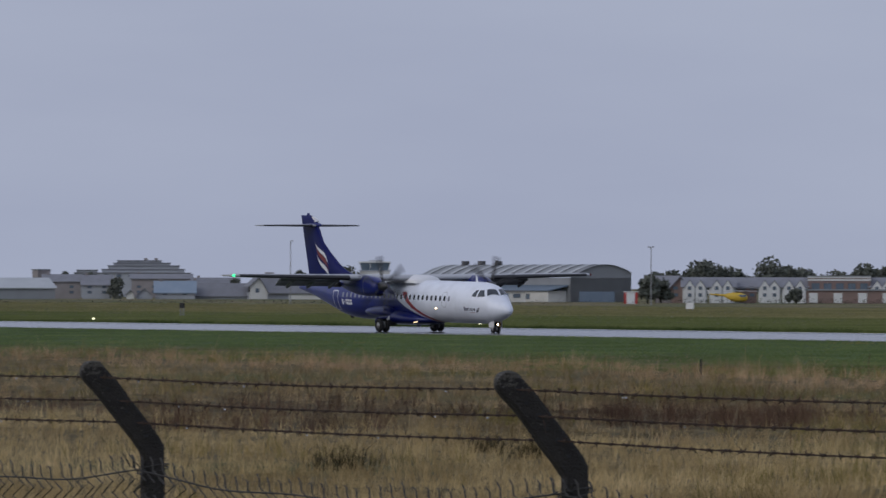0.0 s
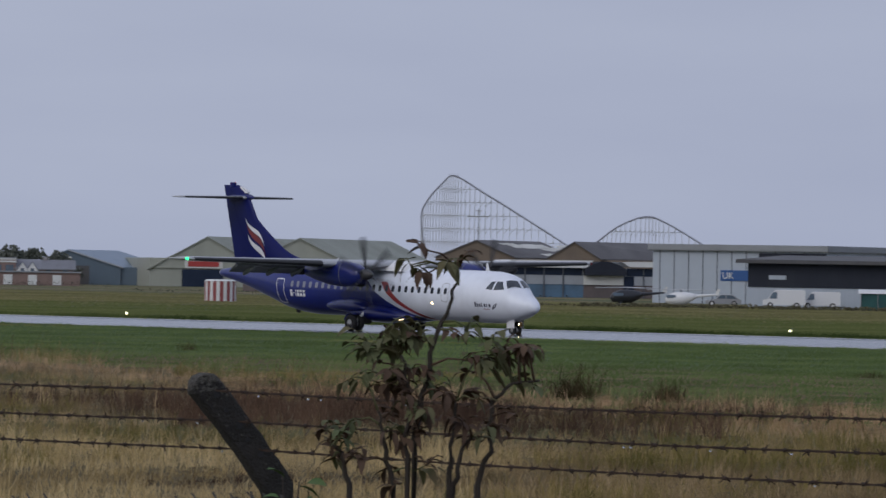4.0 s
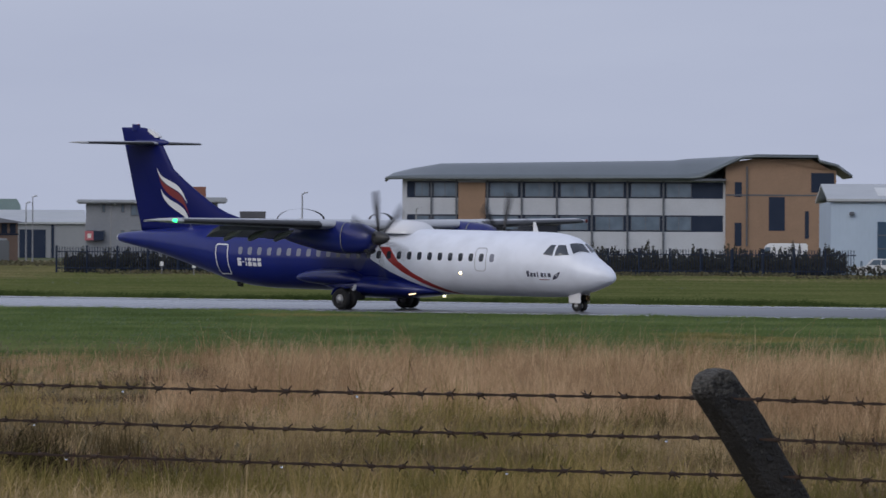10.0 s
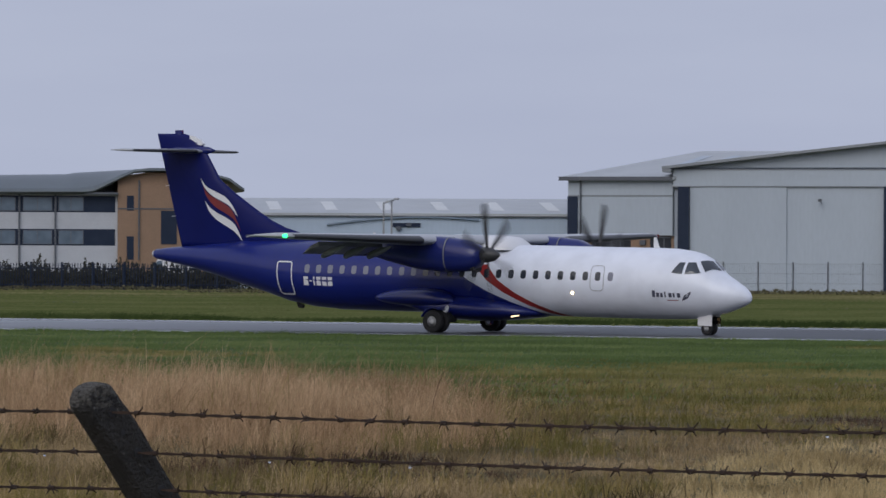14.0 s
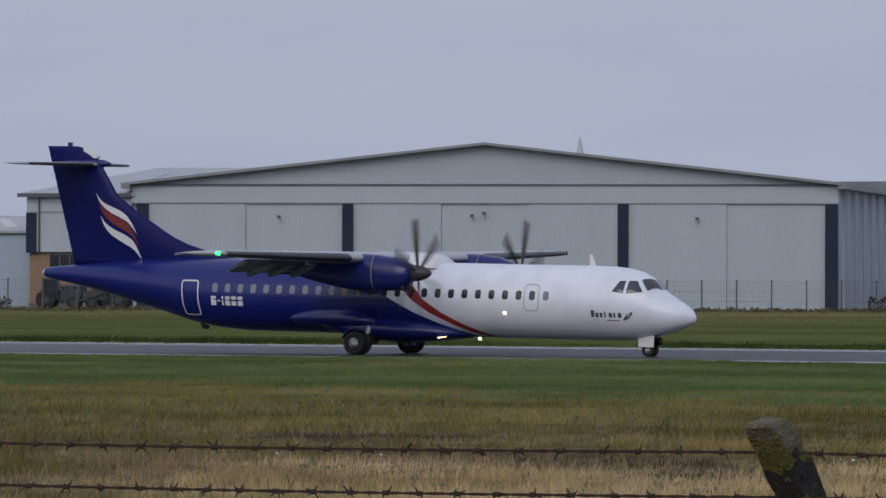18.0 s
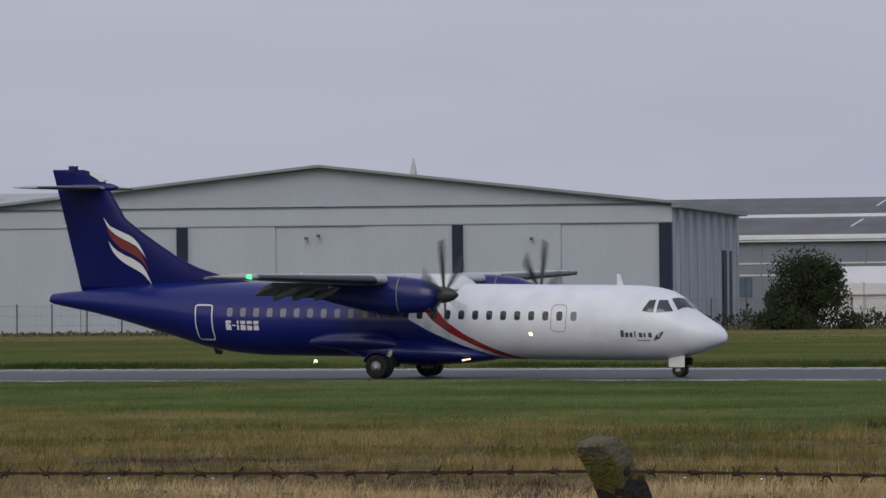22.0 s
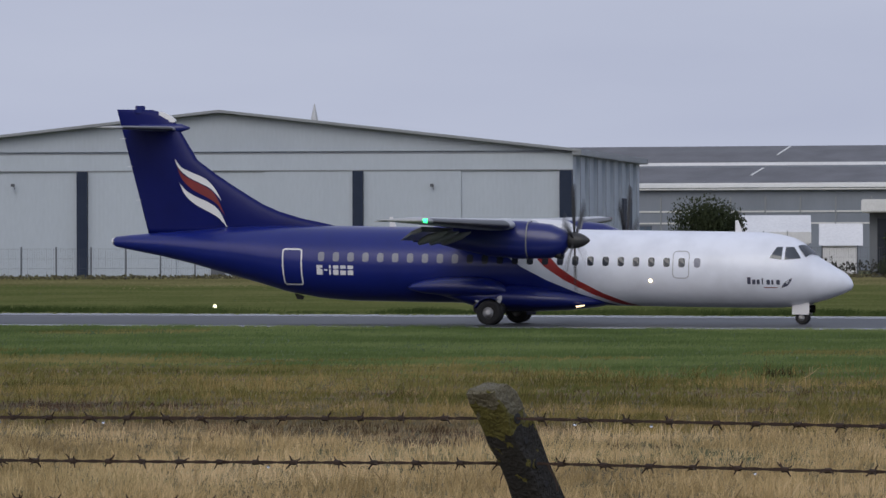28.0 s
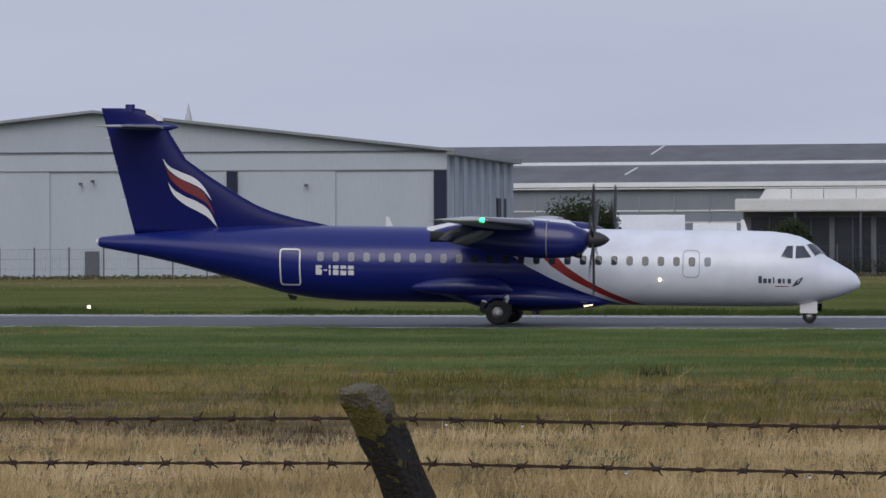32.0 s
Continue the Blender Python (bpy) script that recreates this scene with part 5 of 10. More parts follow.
for turn, z, sp, up, n, brown in CROWNS:
    for _ in range(max(1, round(n * 0.75))):
        # one compound leaf: a stalk with paired leaflets
        bm = bmesh.new()
        c = sap(turn + rnd.gauss(0, sp * 0.36), z + rnd.gauss(0, up * 0.6)) + Vector((rnd.gauss(0, 0.03), rnd.gauss(0, 0.03), 0))
        near_pt = min((q for f in tips for q in f if q.z < c.z + 0.02), key=lambda q: (q - c).length, default=c)
        if (near_pt - c).length > 0.02:
            if (near_pt - c).length > 0.09:
                near_pt = c + (near_pt - c).normalized() * 0.09
            stem_path([near_pt, near_pt.lerp(c, 0.5) + Vector((0, 0, 0.01)), c], bm, 0.0035, 0.0018)
        a = rnd.uniform(0, 6.28)
        out = Vector((math.cos(a), math.sin(a), rnd.uniform(-0.25, 0.75)))
        ln = rnd.uniform(0.032, 0.066)
        tip = c + out * ln
        stem_path([c, c.lerp(tip, 0.5) + Vector((0, 0, 0.008)), tip], bm, 0.0018, 0.001)
        k = rnd.randint(2, 3)
        for i in range(k + 1):
            q = c.lerp(tip, (i + 0.6) / (k + 0.6))
            for s in ((-1, 1) if i < k else (0,)):
                side = out.cross(Vector((0, 0, 1))).normalized()
                w = (out * 0.5 + side * s * 0.9 + Vector((0, 0, rnd.uniform(-1.0, 0.6)))) if s else out + Vector((0, 0, -0.5))
                leaflet(bm, q, w, Vector((rnd.uniform(-0.4, 0.4), rnd.uniform(-0.4, 0.4), 1)), rnd.uniform(0.022, 0.040), rnd.uniform(0.014, 0.023), rnd.uniform(0.1, 1.2))
        dead = rnd.random() < brown
        part("leaf", bm, M_LEAF_BROWN if dead else M_LEAF, sapling, "withered brown compound leaf" if dead else "dull green compound leaf", True)

# bramble that has climbed the netting beside a post
SPRIG_TURN, SPRIG_D = -53.05, 15.6
M_BRAMBLE = leaf_material("fresh_bramble_leaf", (0.055, 0.115, 0.035), (0.09, 0.12, 0.045))
sprig = empty("bramble", Matrix.Translation(at(SPRIG_TURN, SPRIG_D, 0.2)), "small green bramble climbing beside a fence post", "bramble")
for i in range(3):
    top_ = at(SPRIG_TURN + 0.10 * (i - 1), SPRIG_D, 2.445 - 0.015 * i) - at(SPRIG_TURN, SPRIG_D, 0.2)
    bm = bmesh.new()
    pts = [Vector((0.02 * i, 0, -0.1)).lerp(top_, k / 8) + Vector((rnd.uniform(-0.02, 0.02), rnd.uniform(-0.02, 0.02), 0)) for k in range(9)]
    stem_path(pts, bm, 0.006, 0.002)
    part("stem", bm, M_BARK, sprig, "thin dark stem", True)
    for k in range(9):
        q = pts[8].lerp(pts[7], k / 6) + Vector((rnd.uniform(-0.05, 0.05), rnd.uniform(-0.03, 0.03), rnd.uniform(-0.03, 0.02)))
        bm = bmesh.new()
        a = rnd.uniform(0, 6.28)
        leaflet(bm, q, Vector((math.cos(a), math.sin(a), rnd.uniform(-0.6, 0.4))), Vector((rnd.uniform(-0.3, 0.3), -0.4, 1)), rnd.uniform(0.045, 0.07), rnd.uniform(0.035, 0.05), 0.4)
        part("leaf", bm, M_BRAMBLE, sprig, "fresh green leaf", True)

# rain drops on the strands
M_DROP = bpy.data.materials.new("water_drop")
M_DROP.use_nodes = True
dn = M_DROP.node_tree.nodes["Principled BSDF"]
dn.inputs["Transmission Weight"].default_value, dn.inputs["Roughness"].default_value, dn.inputs["IOR"].default_value = 1.0, 0.02, 1.33
bm = bmesh.new()
bmesh.ops.create_icosphere(bm, subdivisions=2, radius=0.0036)
drop = part("water_drop", bm, M_DROP, fence, "clear hanging drop", True)
rnd = random.Random(5)
made = 0
for k in range(-1, 6):
    for f in (0.16, 0.44, 0.70):
        for _ in range(rnd.randint(2, 5)):
            q = rnd.uniform(0.05, span - 0.05)
            p = fence_place(k).lerp(fence_place(k + 1), q / span) - lean_way * ARM_LEAN * f
            p.z = POST_TOP - ARM_RISE * f - 0.0085 - 0.010 * math.sin(math.pi * q / span)
            if made:
                repeat(drop, fence, p)
            else:
                drop.location = p
            made += 1
# ---- buildings beyond the runway ----


def on(left, right, turn):
    """How far along the front from left to right the line of that bearing crosses it."""
    a, b, w = at(*left), at(*right), at(turn, 1.0)
    d = b - a
    u = d.normalized()
    # a + s u = k w
    det = u.x * -w.y + w.x * u.y
    return (-a.x * -w.y - w.x * a.y) / det


def window(parent, x0, x1, z0, z1, y=0.0, panes=1, frame_w=0.09, label=""):
    """A window set in a front at y: a frame that stands 4 cm proud, and panes behind it."""
    bm = bmesh.new()
    for a, b, c, d in ((x0, x1, z0, z0 + frame_w), (x0, x1, z1 - frame_w, z1), (x0, x0 + frame_w, z0 + frame_w, z1 - frame_w), (x1 - frame_w, x1, z0 + frame_w, z1 - frame_w)):
        box(a, b, y - 0.06, y + 0.05, c, d, 0, bm)
    for i in range(1, panes):
        x = x0 + (x1 - x0) * i / panes
        box(x - frame_w / 2, x + frame_w / 2, y - 0.055, y + 0.05, z0 + frame_w, z1 - frame_w, 0, bm)
    w = part("window", bm, M_FRAME, parent, label)
    for i in range(panes):
        a, b = x0 + (x1 - x0) * i / panes, x0 + (x1 - x0) * (i + 1) / panes
        part("pane", box(a + 0.03, b - 0.03, y - 0.02, y + 0.03, z0 + 0.03, z1 - 0.03), M_PANE, w)
    return w


def gable_roof(x0, x1, y0, y1, eave, ridge, along="y", over=0.4, thick=0.18, at_x=None):
    """Two sloping sheets. along y: the ridge runs away from the front."""
    bm = bmesh.new()
    if along == "y":
        c = (x0 + x1) / 2 if at_x is None else at_x
        sl = (ridge - eave) / (c - x0)
        slab([(x0 - over, y0 - over, eave - sl * over), (c, y0 - over, ridge), (c, y1 + over, ridge), (x0 - over, y1 + over, eave - sl * over)], thick, bm)
        sl = (ridge - eave) / (x1 - c)
        slab([(c, y0 - over, ridge + 0.005), (x1 + over, y0 - over, eave - sl * over), (x1 + over, y1 + over, eave - sl * over), (c, y1 + over, ridge + 0.005)], thick, bm)
    else:
        c = (y0 + y1) / 2 if at_x is None else at_x
        sl = (ridge - eave) / (c - y0)
        slab([(x0 - over, y0 - over, eave - sl * over), (x1 + over, y0 - over, eave - sl * over), (x1 + over, c, ridge), (x0 - over, c, ridge)], thick, bm)
        sl = (ridge - eave) / (y1 - c)
        slab([(x0 - over, c, ridge + 0.005), (x1 + over, c, ridge + 0.005), (x1 + over, y1 + over, eave - sl * over), (x0 - over, y1 + over, eave - sl * over)], thick, bm)
    return bm


# the large maintenance hangar, its gable to the runway
L, R = (-30.66, 464.4), (-23.60, 455.0)
hangar, W = front("aircraft_hangar", L, R, "large pale grey clad hangar with closed sliding doors", "hangar")
D, EAVE, APEX = 58.0, 10.08, 13.22
MID = on(L, R, -27.13)
part("wall", prism([(0, 0), (W, 0), (W, EAVE), (MID, APEX - 0.1), (0, EAVE)], 0.6, D), M_CLAD, hangar, "pale grey profiled cladding")
part("gable_panel", prism([(0, EAVE - 0.05), (W, EAVE - 0.05), (W, EAVE + 0.02), (MID, APEX - 0.12), (0, EAVE + 0.02)], 0.25, 0.58), M_CLAD, hangar)
part("door_header", box(0, W, 0.0, 0.56, 8.54, 9.80), M_CLAD_WHITE, hangar, "pale grey door header")
part("header_seam", box(0, W, -0.02, 0.3, 9.80, 9.88), M_ROOF_GREY, hangar, "grey flashing strip")
part("header_seam", box(0, W, -0.03, 0.3, 8.46, 8.535), M_ROOF_GREY, hangar, "grey flashing strip")
part("roof", gable_roof(0, W, 0, D, EAVE + 0.12, APEX + 0.15, "y", 0.75, 0.22, MID), M_ROOF_GREY, hangar, "grey sheet roof")
for sgn, xx in ((0, -0.75), (1, W)):
    part("gutter", box(xx, xx + 0.75, -0.7, D + 0.5, EAVE - 0.45, EAVE - 0.12, 0.05), M_ROOF_GREY, hangar)
cols = [(-30.602, -30.492), (-28.550, -28.447), (-25.797, -25.695), (-23.728, -23.605)]
edges = []
for a, b in cols:
    x0, x1 = on(L, R, a), on(L, R, b)
    part("door_post", box(x0, x1, -0.35, 0.58, 0, 8.46), M_TRIM_DARK, hangar, "navy blue steel door post")
    edges.append((x0, x1))
for (a0, a1), (b0, b1) in zip(edges, edges[1:]):
    n = max(2, round((b0 - a1) / 8.0))
    for i in range(n):
        x0, x1 = a1 + (b0 - a1) * i / n, a1 + (b0 - a1) * (i + 1) / n
        part("sliding_door", box(x0 + 0.01, x1 - 0.01, 0.05 + 0.12 * (i % 2), 0.5, 0.05, 8.44), M_CLAD_WHITE, hangar, "pale sliding door leaf")
for tn, z in ((-29.18, 7.4), (-27.25, 7.5), (-27.13, 7.7), (-25.0, 7.3)):
    x = on(L, R, tn)
    bm = tube((x, 0.0, z), (x, -0.5, z + 0.05), 0.04, None, 6)
    box(x - 0.15, x + 0.15, -0.62, -0.38, z - 0.13, z + 0.10, 0.03, bm)
    tube((x, -0.35, z), (x + 0.12, -0.3, z - 0.36), 0.03, None, 5, bm)
    part("floodlight", bm, M_FRAME, hangar, "small wall floodlight")
# side wall: steel ribs, dark tubes for shadow lines, and a dark slab for an opening
for i in range(8):
    y = 3 + i * (D - 6) / 7.4
    part("rib", box(W, W + 0.28, y - 0.12, y + 0.12, 0, EAVE - 0.3), M_CLAD_WHITE, hangar, "pale steel rib")
    # these tubes stand in for the shadow gaps between the wall panels
    part("downpipe", tube((W + 0.14, y + 0.9, 0), (W + 0.14, y + 0.9, EAVE - 0.4), 0.11, None, 6), M_FRAME, hangar, "dark downpipe")
part("side_door", box(W - 0.1, W + 0.12, D * 0.72, D * 0.86, 0, 6.5), M_TRIM_DARK, hangar, "dark slab shown as a side opening")
part("side_door", box(on(L, R, -27.22), on(L, R, -27.08), -0.04, 0.3, 0, 2.1), M_FRAME, hangar, "grey personnel door")

def dark_window(parent, x0, x1, z0, z1, y, panes):
    """A deep unlit window: dark glass behind thin dark bars."""
    g = part("window", box(x0, x1, y - 0.02, y + 0.06, z0, z1), M_DARK_GLASS, parent, "dark unlit window")
    for i in range(1, panes):
        x = x0 + (x1 - x0) * i / panes
        part("glazing_bar", box(x - 0.04, x + 0.04, y - 0.05, y - 0.02, z0, z1), M_FRAME, g)
    part("lintel", box(x0 - 0.05, x1 + 0.05, y - 0.06, y - 0.02, z1 - 0.08, z1 + 0.06), M_FRAME, g)
    return g


# two-storey office annex on the hangar's flank
LA = (-31.71, 467.3)
RA = (-30.665, 464.6)
annex, WA = front("hangar_annex", LA, RA, "grey clad annex over a buff brick ground floor", "building")
part("upper_wall", box(0, WA, 0.1, 39, 4.52, 9.20), M_CLAD_WHITE, annex, "pale cladding")
part("ground_floor", box(0.15, WA, 0.45, 38.8, 0, 4.51), M_BRICK, annex, "buff brick wall")
part("plinth", box(0.1, WA, 0.38, 0.5, 0, 0.35), M_FRAME, annex, "dark plinth")
part("seam", box(0, WA, 0.05, 0.2, 7.70, 7.80), M_ROOF_GREY, annex, "grey flashing strip")
part("corner_panel", box(-0.02, 0.85, -0.02, 0.4, 4.45, 7.69), M_TRIM_DARK, annex, "navy corner panel")
part("downpipe", tube((1.1, -0.02, 4.45), (1.1, -0.02, 9.1), 0.08, None, 8), M_FRAME, annex, "dark downpipe")
RID = 11.72
bm = bmesh.new()
slab([(-0.6, -0.45, 9.28), (WA + 0.2, -0.45, 9.28), (WA + 13, 20.0, RID - 0.12), (WA + 13, 20.6, RID), (5.2, 20.6, RID)], 0.25, bm)
slab([(5.2, 20.6, RID + 0.01), (WA + 13, 20.6, RID + 0.01), (WA + 13, 24.0, RID - 0.5), (WA + 0.2, 40.0, 9.28), (-0.6, 40.0, 9.28)], 0.25, bm)
slab([(-0.6, -0.45, 9.27), (5.2, 20.6, RID + 0.02), (5.2, 20.7, RID + 0.02), (-0.6, 40.0, 9.27)], 0.25, bm)
part("roof", bm, M_ROOF_PALE, annex, "pale grey hipped sheet roof")
for i in range(3):
    x = 6.5 + 2.6 * i
    part("rooflight", slab([(x, 8.0, 9.28 + 8.45 * 0.116 + 0.04), (x + 0.9, 8.0, 9.28 + 8.45 * 0.116 + 0.04), (x + 0.9, 16.5, 9.28 + 16.95 * 0.116 + 0.04), (x, 16.5, 9.28 + 16.95 * 0.116 + 0.04)], 0.02), M_CLAD_WHITE, annex, "pale rooflight strip")
part("fascia", box(-0.6, WA + 0.1, -0.57, -0.43, 8.97, 9.29), M_FRAME, annex, "dark fascia board")
for a, b, z0, z1, p in ((-31.49, -31.095, 3.15, 4.36, 4), (-31.488, -31.12, 0.2, 1.80, 5), (-30.90, -30.69, 0.1, 4.40, 3)):
    dark_window(annex, on(LA, RA, a), on(LA, RA, b), z0, z1, 0.43, p)
part("brick_lamp", box(on(LA, RA, -31.0), on(LA, RA, -30.94), 0.2, 0.44, 3.73, 4.14, 0.03), M_FRAME, annex, "small wall lamp")
for a, z0, z1 in ((-31.06, 0.0, 2.1), (-30.98, 0.0, 1.6)):
    part("meter_box", box(on(LA, RA, a), on(LA, RA, a + 0.05), 0.2, 0.44, z0, z1, 0.02), M_TRIM_DARK, annex, "dark cabinet at the wall")

# pale blue warehouse
LS, RS = (-35.16, 469.0), (-31.45, 471.0)
shed, WS = front("pale_blue_warehouse", LS, RS, "long pale blue clad warehouse with dark loading doors", "warehouse")
part("wall", box(0, WS, 0, 30, 0, 6.05), M_CLAD_BLUE, shed, "pale blue cladding")
part("fascia", box(-0.2, WS, -0.25, 0.05, 5.98, 6.22), M_FRAME, shed)
bm = bmesh.new()
slab([(-0.3, -0.3, 6.26), (WS, -0.3, 6.26), (WS, 16, 7.62), (-0.3, 16, 7.62)], 0.2, bm)
slab([(-0.3, 16, 7.63), (WS, 16, 7.63), (WS, 31, 6.26), (-0.3, 31, 6.26)], 0.2, bm)
part("roof", bm, M_ROOF_PALE, shed, "pale grey sheet roof")
for i in range(6):
    x = 4 + i * 4.6
    part("rooflight", slab([(x, 3.0, 6.26 + 3.3 * 0.0834 + 0.03), (x + 1.0, 3.0, 6.26 + 3.3 * 0.0834 + 0.03), (x + 1.0, 12, 6.26 + 12.3 * 0.0834 + 0.03), (x, 12, 6.26 + 12.3 * 0.0834 + 0.03)], 0.02), M_TRIM_WHITE, shed)
for a, b in ((-34.694, -34.441), (-34.091, -33.821), (-33.461, -33.195), (-32.813, -32.55)):
    x0, x1 = on(LS, RS, a), on(LS, RS, b)
    part("loading_door", box(x0, x1, -0.06, 0.25, 0, 4.4), M_DOOR_BLUE, shed, "dark blue loading door")
    for i in range(1, 4):
        part("door_rail", box(x0, x1, -0.09, -0.05, 4.4 * i / 4 - 0.05, 4.4 * i / 4 + 0.05), M_FRAME, shed)
part("sign", box(on(LS, RS, -33.46), on(LS, RS, -33.18), -0.09, 0.0, 5.12, 5.48, 0.02), M_TRIM_DARK, shed, "small dark name bar")
bm = bmesh.new()
x0, x1 = on(LS, RS, -34.12), on(LS, RS, -32.6)
pr = None
for i in range(17):
    k = i / 16
    p = (x0 + (x1 - x0) * k, 4.75 + 1.2 * math.sin(math.pi * (0.15 + 0.55 * k)))
    if pr:
        tube((pr[0], -0.2, pr[1]), (p[0], -0.2, p[1]), 0.09, None, 6, bm)
    pr = p
part("curved_pipe", bm, M_ROOF_BLUE, shed, "curved blue pipe along the wall")
for tn, z in ((-34.95, 4.9), (-33.4, 4.9), (-33.3, 5.2)):
    x = on(LS, RS, tn)
    part("wall_lamp", box(x - 0.2, x + 0.2, -0.4, 0, z, z + 0.3, 0.04), M_FRAME, shed)

# office block with a swept roof
LO, RO = (-39.44, 733.0), (-35.11, 735.0)
office, WO = front("office_block", LO, RO, "two-storey pale office block with swept grey roof and buff brick end", "office building")
X_BRICK = on(LO, RO, -36.21)
part("wall", box(0, X_BRICK, 0, 13, 0, 10.6), M_PANEL, office, "pale blue-white panel wall")
part("brick_end", box(X_BRICK, WO, -0.5, 13.2, 0, 11.75), M_BRICK, office, "buff brick end")
part("brick_bay", box(on(LO, RO, -38.88), on(LO, RO, -38.61), -0.25, 0.1, 0, 10.0), M_BRICK, office, "buff brick bay")
bm = bmesh.new()
prof = [(-2.2, 10.55), (-1.2, 11.25), (1.5, 11.9), (5.0, 12.5), (20, 12.75), (35, 13.0), (on(LO, RO, -36.6), 13.2), (on(LO, RO, -35.9), 13.75), (on(LO, RO, -35.3), 13.72), (on(LO, RO, -35.28), 13.1), (on(LO, RO, -35.1), 12.5), (WO + 2.0, 11.15)]


def swept(x, z, y):
    """The roof comes down to a level eave along the front, but not over the brick end."""
    k = min(max((on(LO, RO, -35.98) - x) / 7.6, 0.0), 1.0)
    k = k * k * (3 - 2 * k)
    lo_ = min(z, 10.75)
    f = min(max((y + 1.6) / 8.0, 0.0), 1.0)
    f = math.sin(f * math.pi / 2)
    return z + (lo_ + (z - lo_) * f - z) * k


prof = [(x0 + (x1 - x0) * i / 5, z0 + (z1 - z0) * i / 5) for (x0, z0), (x1, z1) in zip(prof, prof[1:]) for i in range(5)] + [prof[-1]]
loft([[(x, y, swept(x, z, y)) for x, z in prof] + [(x, y, swept(x, z, y) - 0.4) for x, z in prof[::-1]] for y in (-1.6, -0.6, 0.6, 2, 3.5, 5, 6.4, 15)], True, True, bm)
part("roof", bm, shader("grey_metal_roof", (0.15, 0.175, 0.19), 0.4, 0.3, second=(0.12, 0.14, 0.15), scale=0.3), office, "swept grey metal roof", True)
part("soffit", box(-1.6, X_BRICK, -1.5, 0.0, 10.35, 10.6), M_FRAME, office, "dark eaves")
part("upper_wall", prism([(0, 10.6), (X_BRICK, 10.6), (X_BRICK, 12.4), (5, 11.8), (0, 10.9)], 7.0, 12.8), M_PANEL, office, "set back upper wall")
part("upper_wall", prism([(X_BRICK, 11.7), (WO, 11.7), (WO, 11.4), (on(LO, RO, -35.35), 13.1), (on(LO, RO, -35.9), 13.2), (X_BRICK, 12.7)], -0.2, 12.8), M_BRICK, office)
wins = [(-39.314, -39.172), (-39.128, -38.90), (-38.563, -38.281), (-38.213, -37.931), (-37.858, -37.582), (-37.509, -37.227), (-37.154, -36.862), (-36.80, -36.55)]
for a, b in wins:
    for z0, z1 in ((8.2, 10.0), (3.95, 5.75)):
        window(office, on(LO, RO, a), on(LO, RO, b), z0, z1, -0.03, 2, 0.08, "blue-grey office window")
for z0, z1 in ((8.05, 10.15), (3.8, 5.9)):
    part("window_band", box(0.6, on(LO, RO, -38.88), -0.02, 0.05, z0, z1), M_TRIM_DARK, office, "dark band between windows")
    part("window_band", box(on(LO, RO, -38.61), X_BRICK - 0.3, -0.02, 0.05, z0, z1), M_TRIM_DARK, office, "dark band between windows")
for a in (-39.15, -38.90, -38.59, -38.247, -37.895, -37.545, -37.19, -36.83):
    x = on(LO, RO, a)
    part("downpipe", box(x - 0.12, x + 0.12, -0.3, 0.02, 0, 10.3), M_FRAME, office)
for a, b, z0, z1 in ((-36.12, -36.05, 8.3, 10.2), (-36.12, -36.05, 2.0, 5.0), (-35.78, -35.62, 4.0, 8.3), (-35.36, -35.13, 8.9, 11.4), (-35.42, -35.38, 3.0, 6.5)):
    part("tall_window", box(on(LO, RO, a), on(LO, RO, b), -0.55, -0.45, z0, z1), M_TRIM_DARK, office, "dark tall window")
part("string_course", box(X_BRICK, WO, -0.56, -0.4, 8.45, 8.62), M_FRAME, office)
part("flue", tube((on(LO, RO, -36.0), -0.75, 2), (on(LO, RO, -36.0), -0.75, 12.2), 0.12, None, 8), M_FRAME, office)

# low white building with a wide flat eave, plant boxes on its roof
LW, RW = (-42.60, 640.0), (-41.285, 640.0)
lw, WW = front("flat_roofed_building", LW, RW, "grey two-storey building with a wide flat eave", "building")
M_SLATY = shader("slate_blue_render", (0.23, 0.245, 0.272), 0.8, second=(0.19, 0.205, 0.23), scale=0.3, amount=0.8)
part("wall", box(0, WW, 0, 14, 0, 6.62), M_SLATY, lw, "blue-grey rendered wall")
part("red_panel", box(-0.10, 0.85, -0.9, -0.8, 2.45, 3.5), M_SIGN_RED, lw, "red and white panel")
part("dark_panel", box(0.87, 2.0, -0.9, -0.05, 2.45, 3.5), M_TRIM_DARK, lw, "dark box beside the panel")
part("panel_patch", box(0.2, 0.6, -0.92, -0.9, 2.7, 3.2), M_RENDER, lw, "white patch")
part("eave", box(-1.05, on(LW, RW, -42.05), -1.0, 15, 6.6, 7.0, 0.12), M_RENDER_GREY, lw, "thick grey eave")
part("eave", box(on(LW, RW, -42.05), WW + 1.05, -1.1, 15, 6.7, 7.3, 0.12), M_RENDER_GREY, lw, "thick grey eave")
part("recess", box(on(LW, RW, -42.03), on(LW, RW, -41.71), -0.05, 0.1, 5.2, 6.6), M_TRIM_DARK, lw, "dark glazed recess")
for a, b, z0, z1, p in ((-42.44, -42.405, 5.57, 6.5, 1), (-42.25, -42.215, 5.57, 6.5, 1), (-42.154, -42.04, 5.19, 6.5, 2), (-42.595, -42.49, 2.37, 3.58, 2), (-42.44, -42.405, 2.82, 3.6, 1), (-42.25, -42.215, 2.82, 3.6, 1), (-42.153, -42.048, 2.37, 3.65, 2)):
    window(lw, on(LW, RW, a), on(LW, RW, b), z0, z1, -0.03, p, 0.1, "dark window")
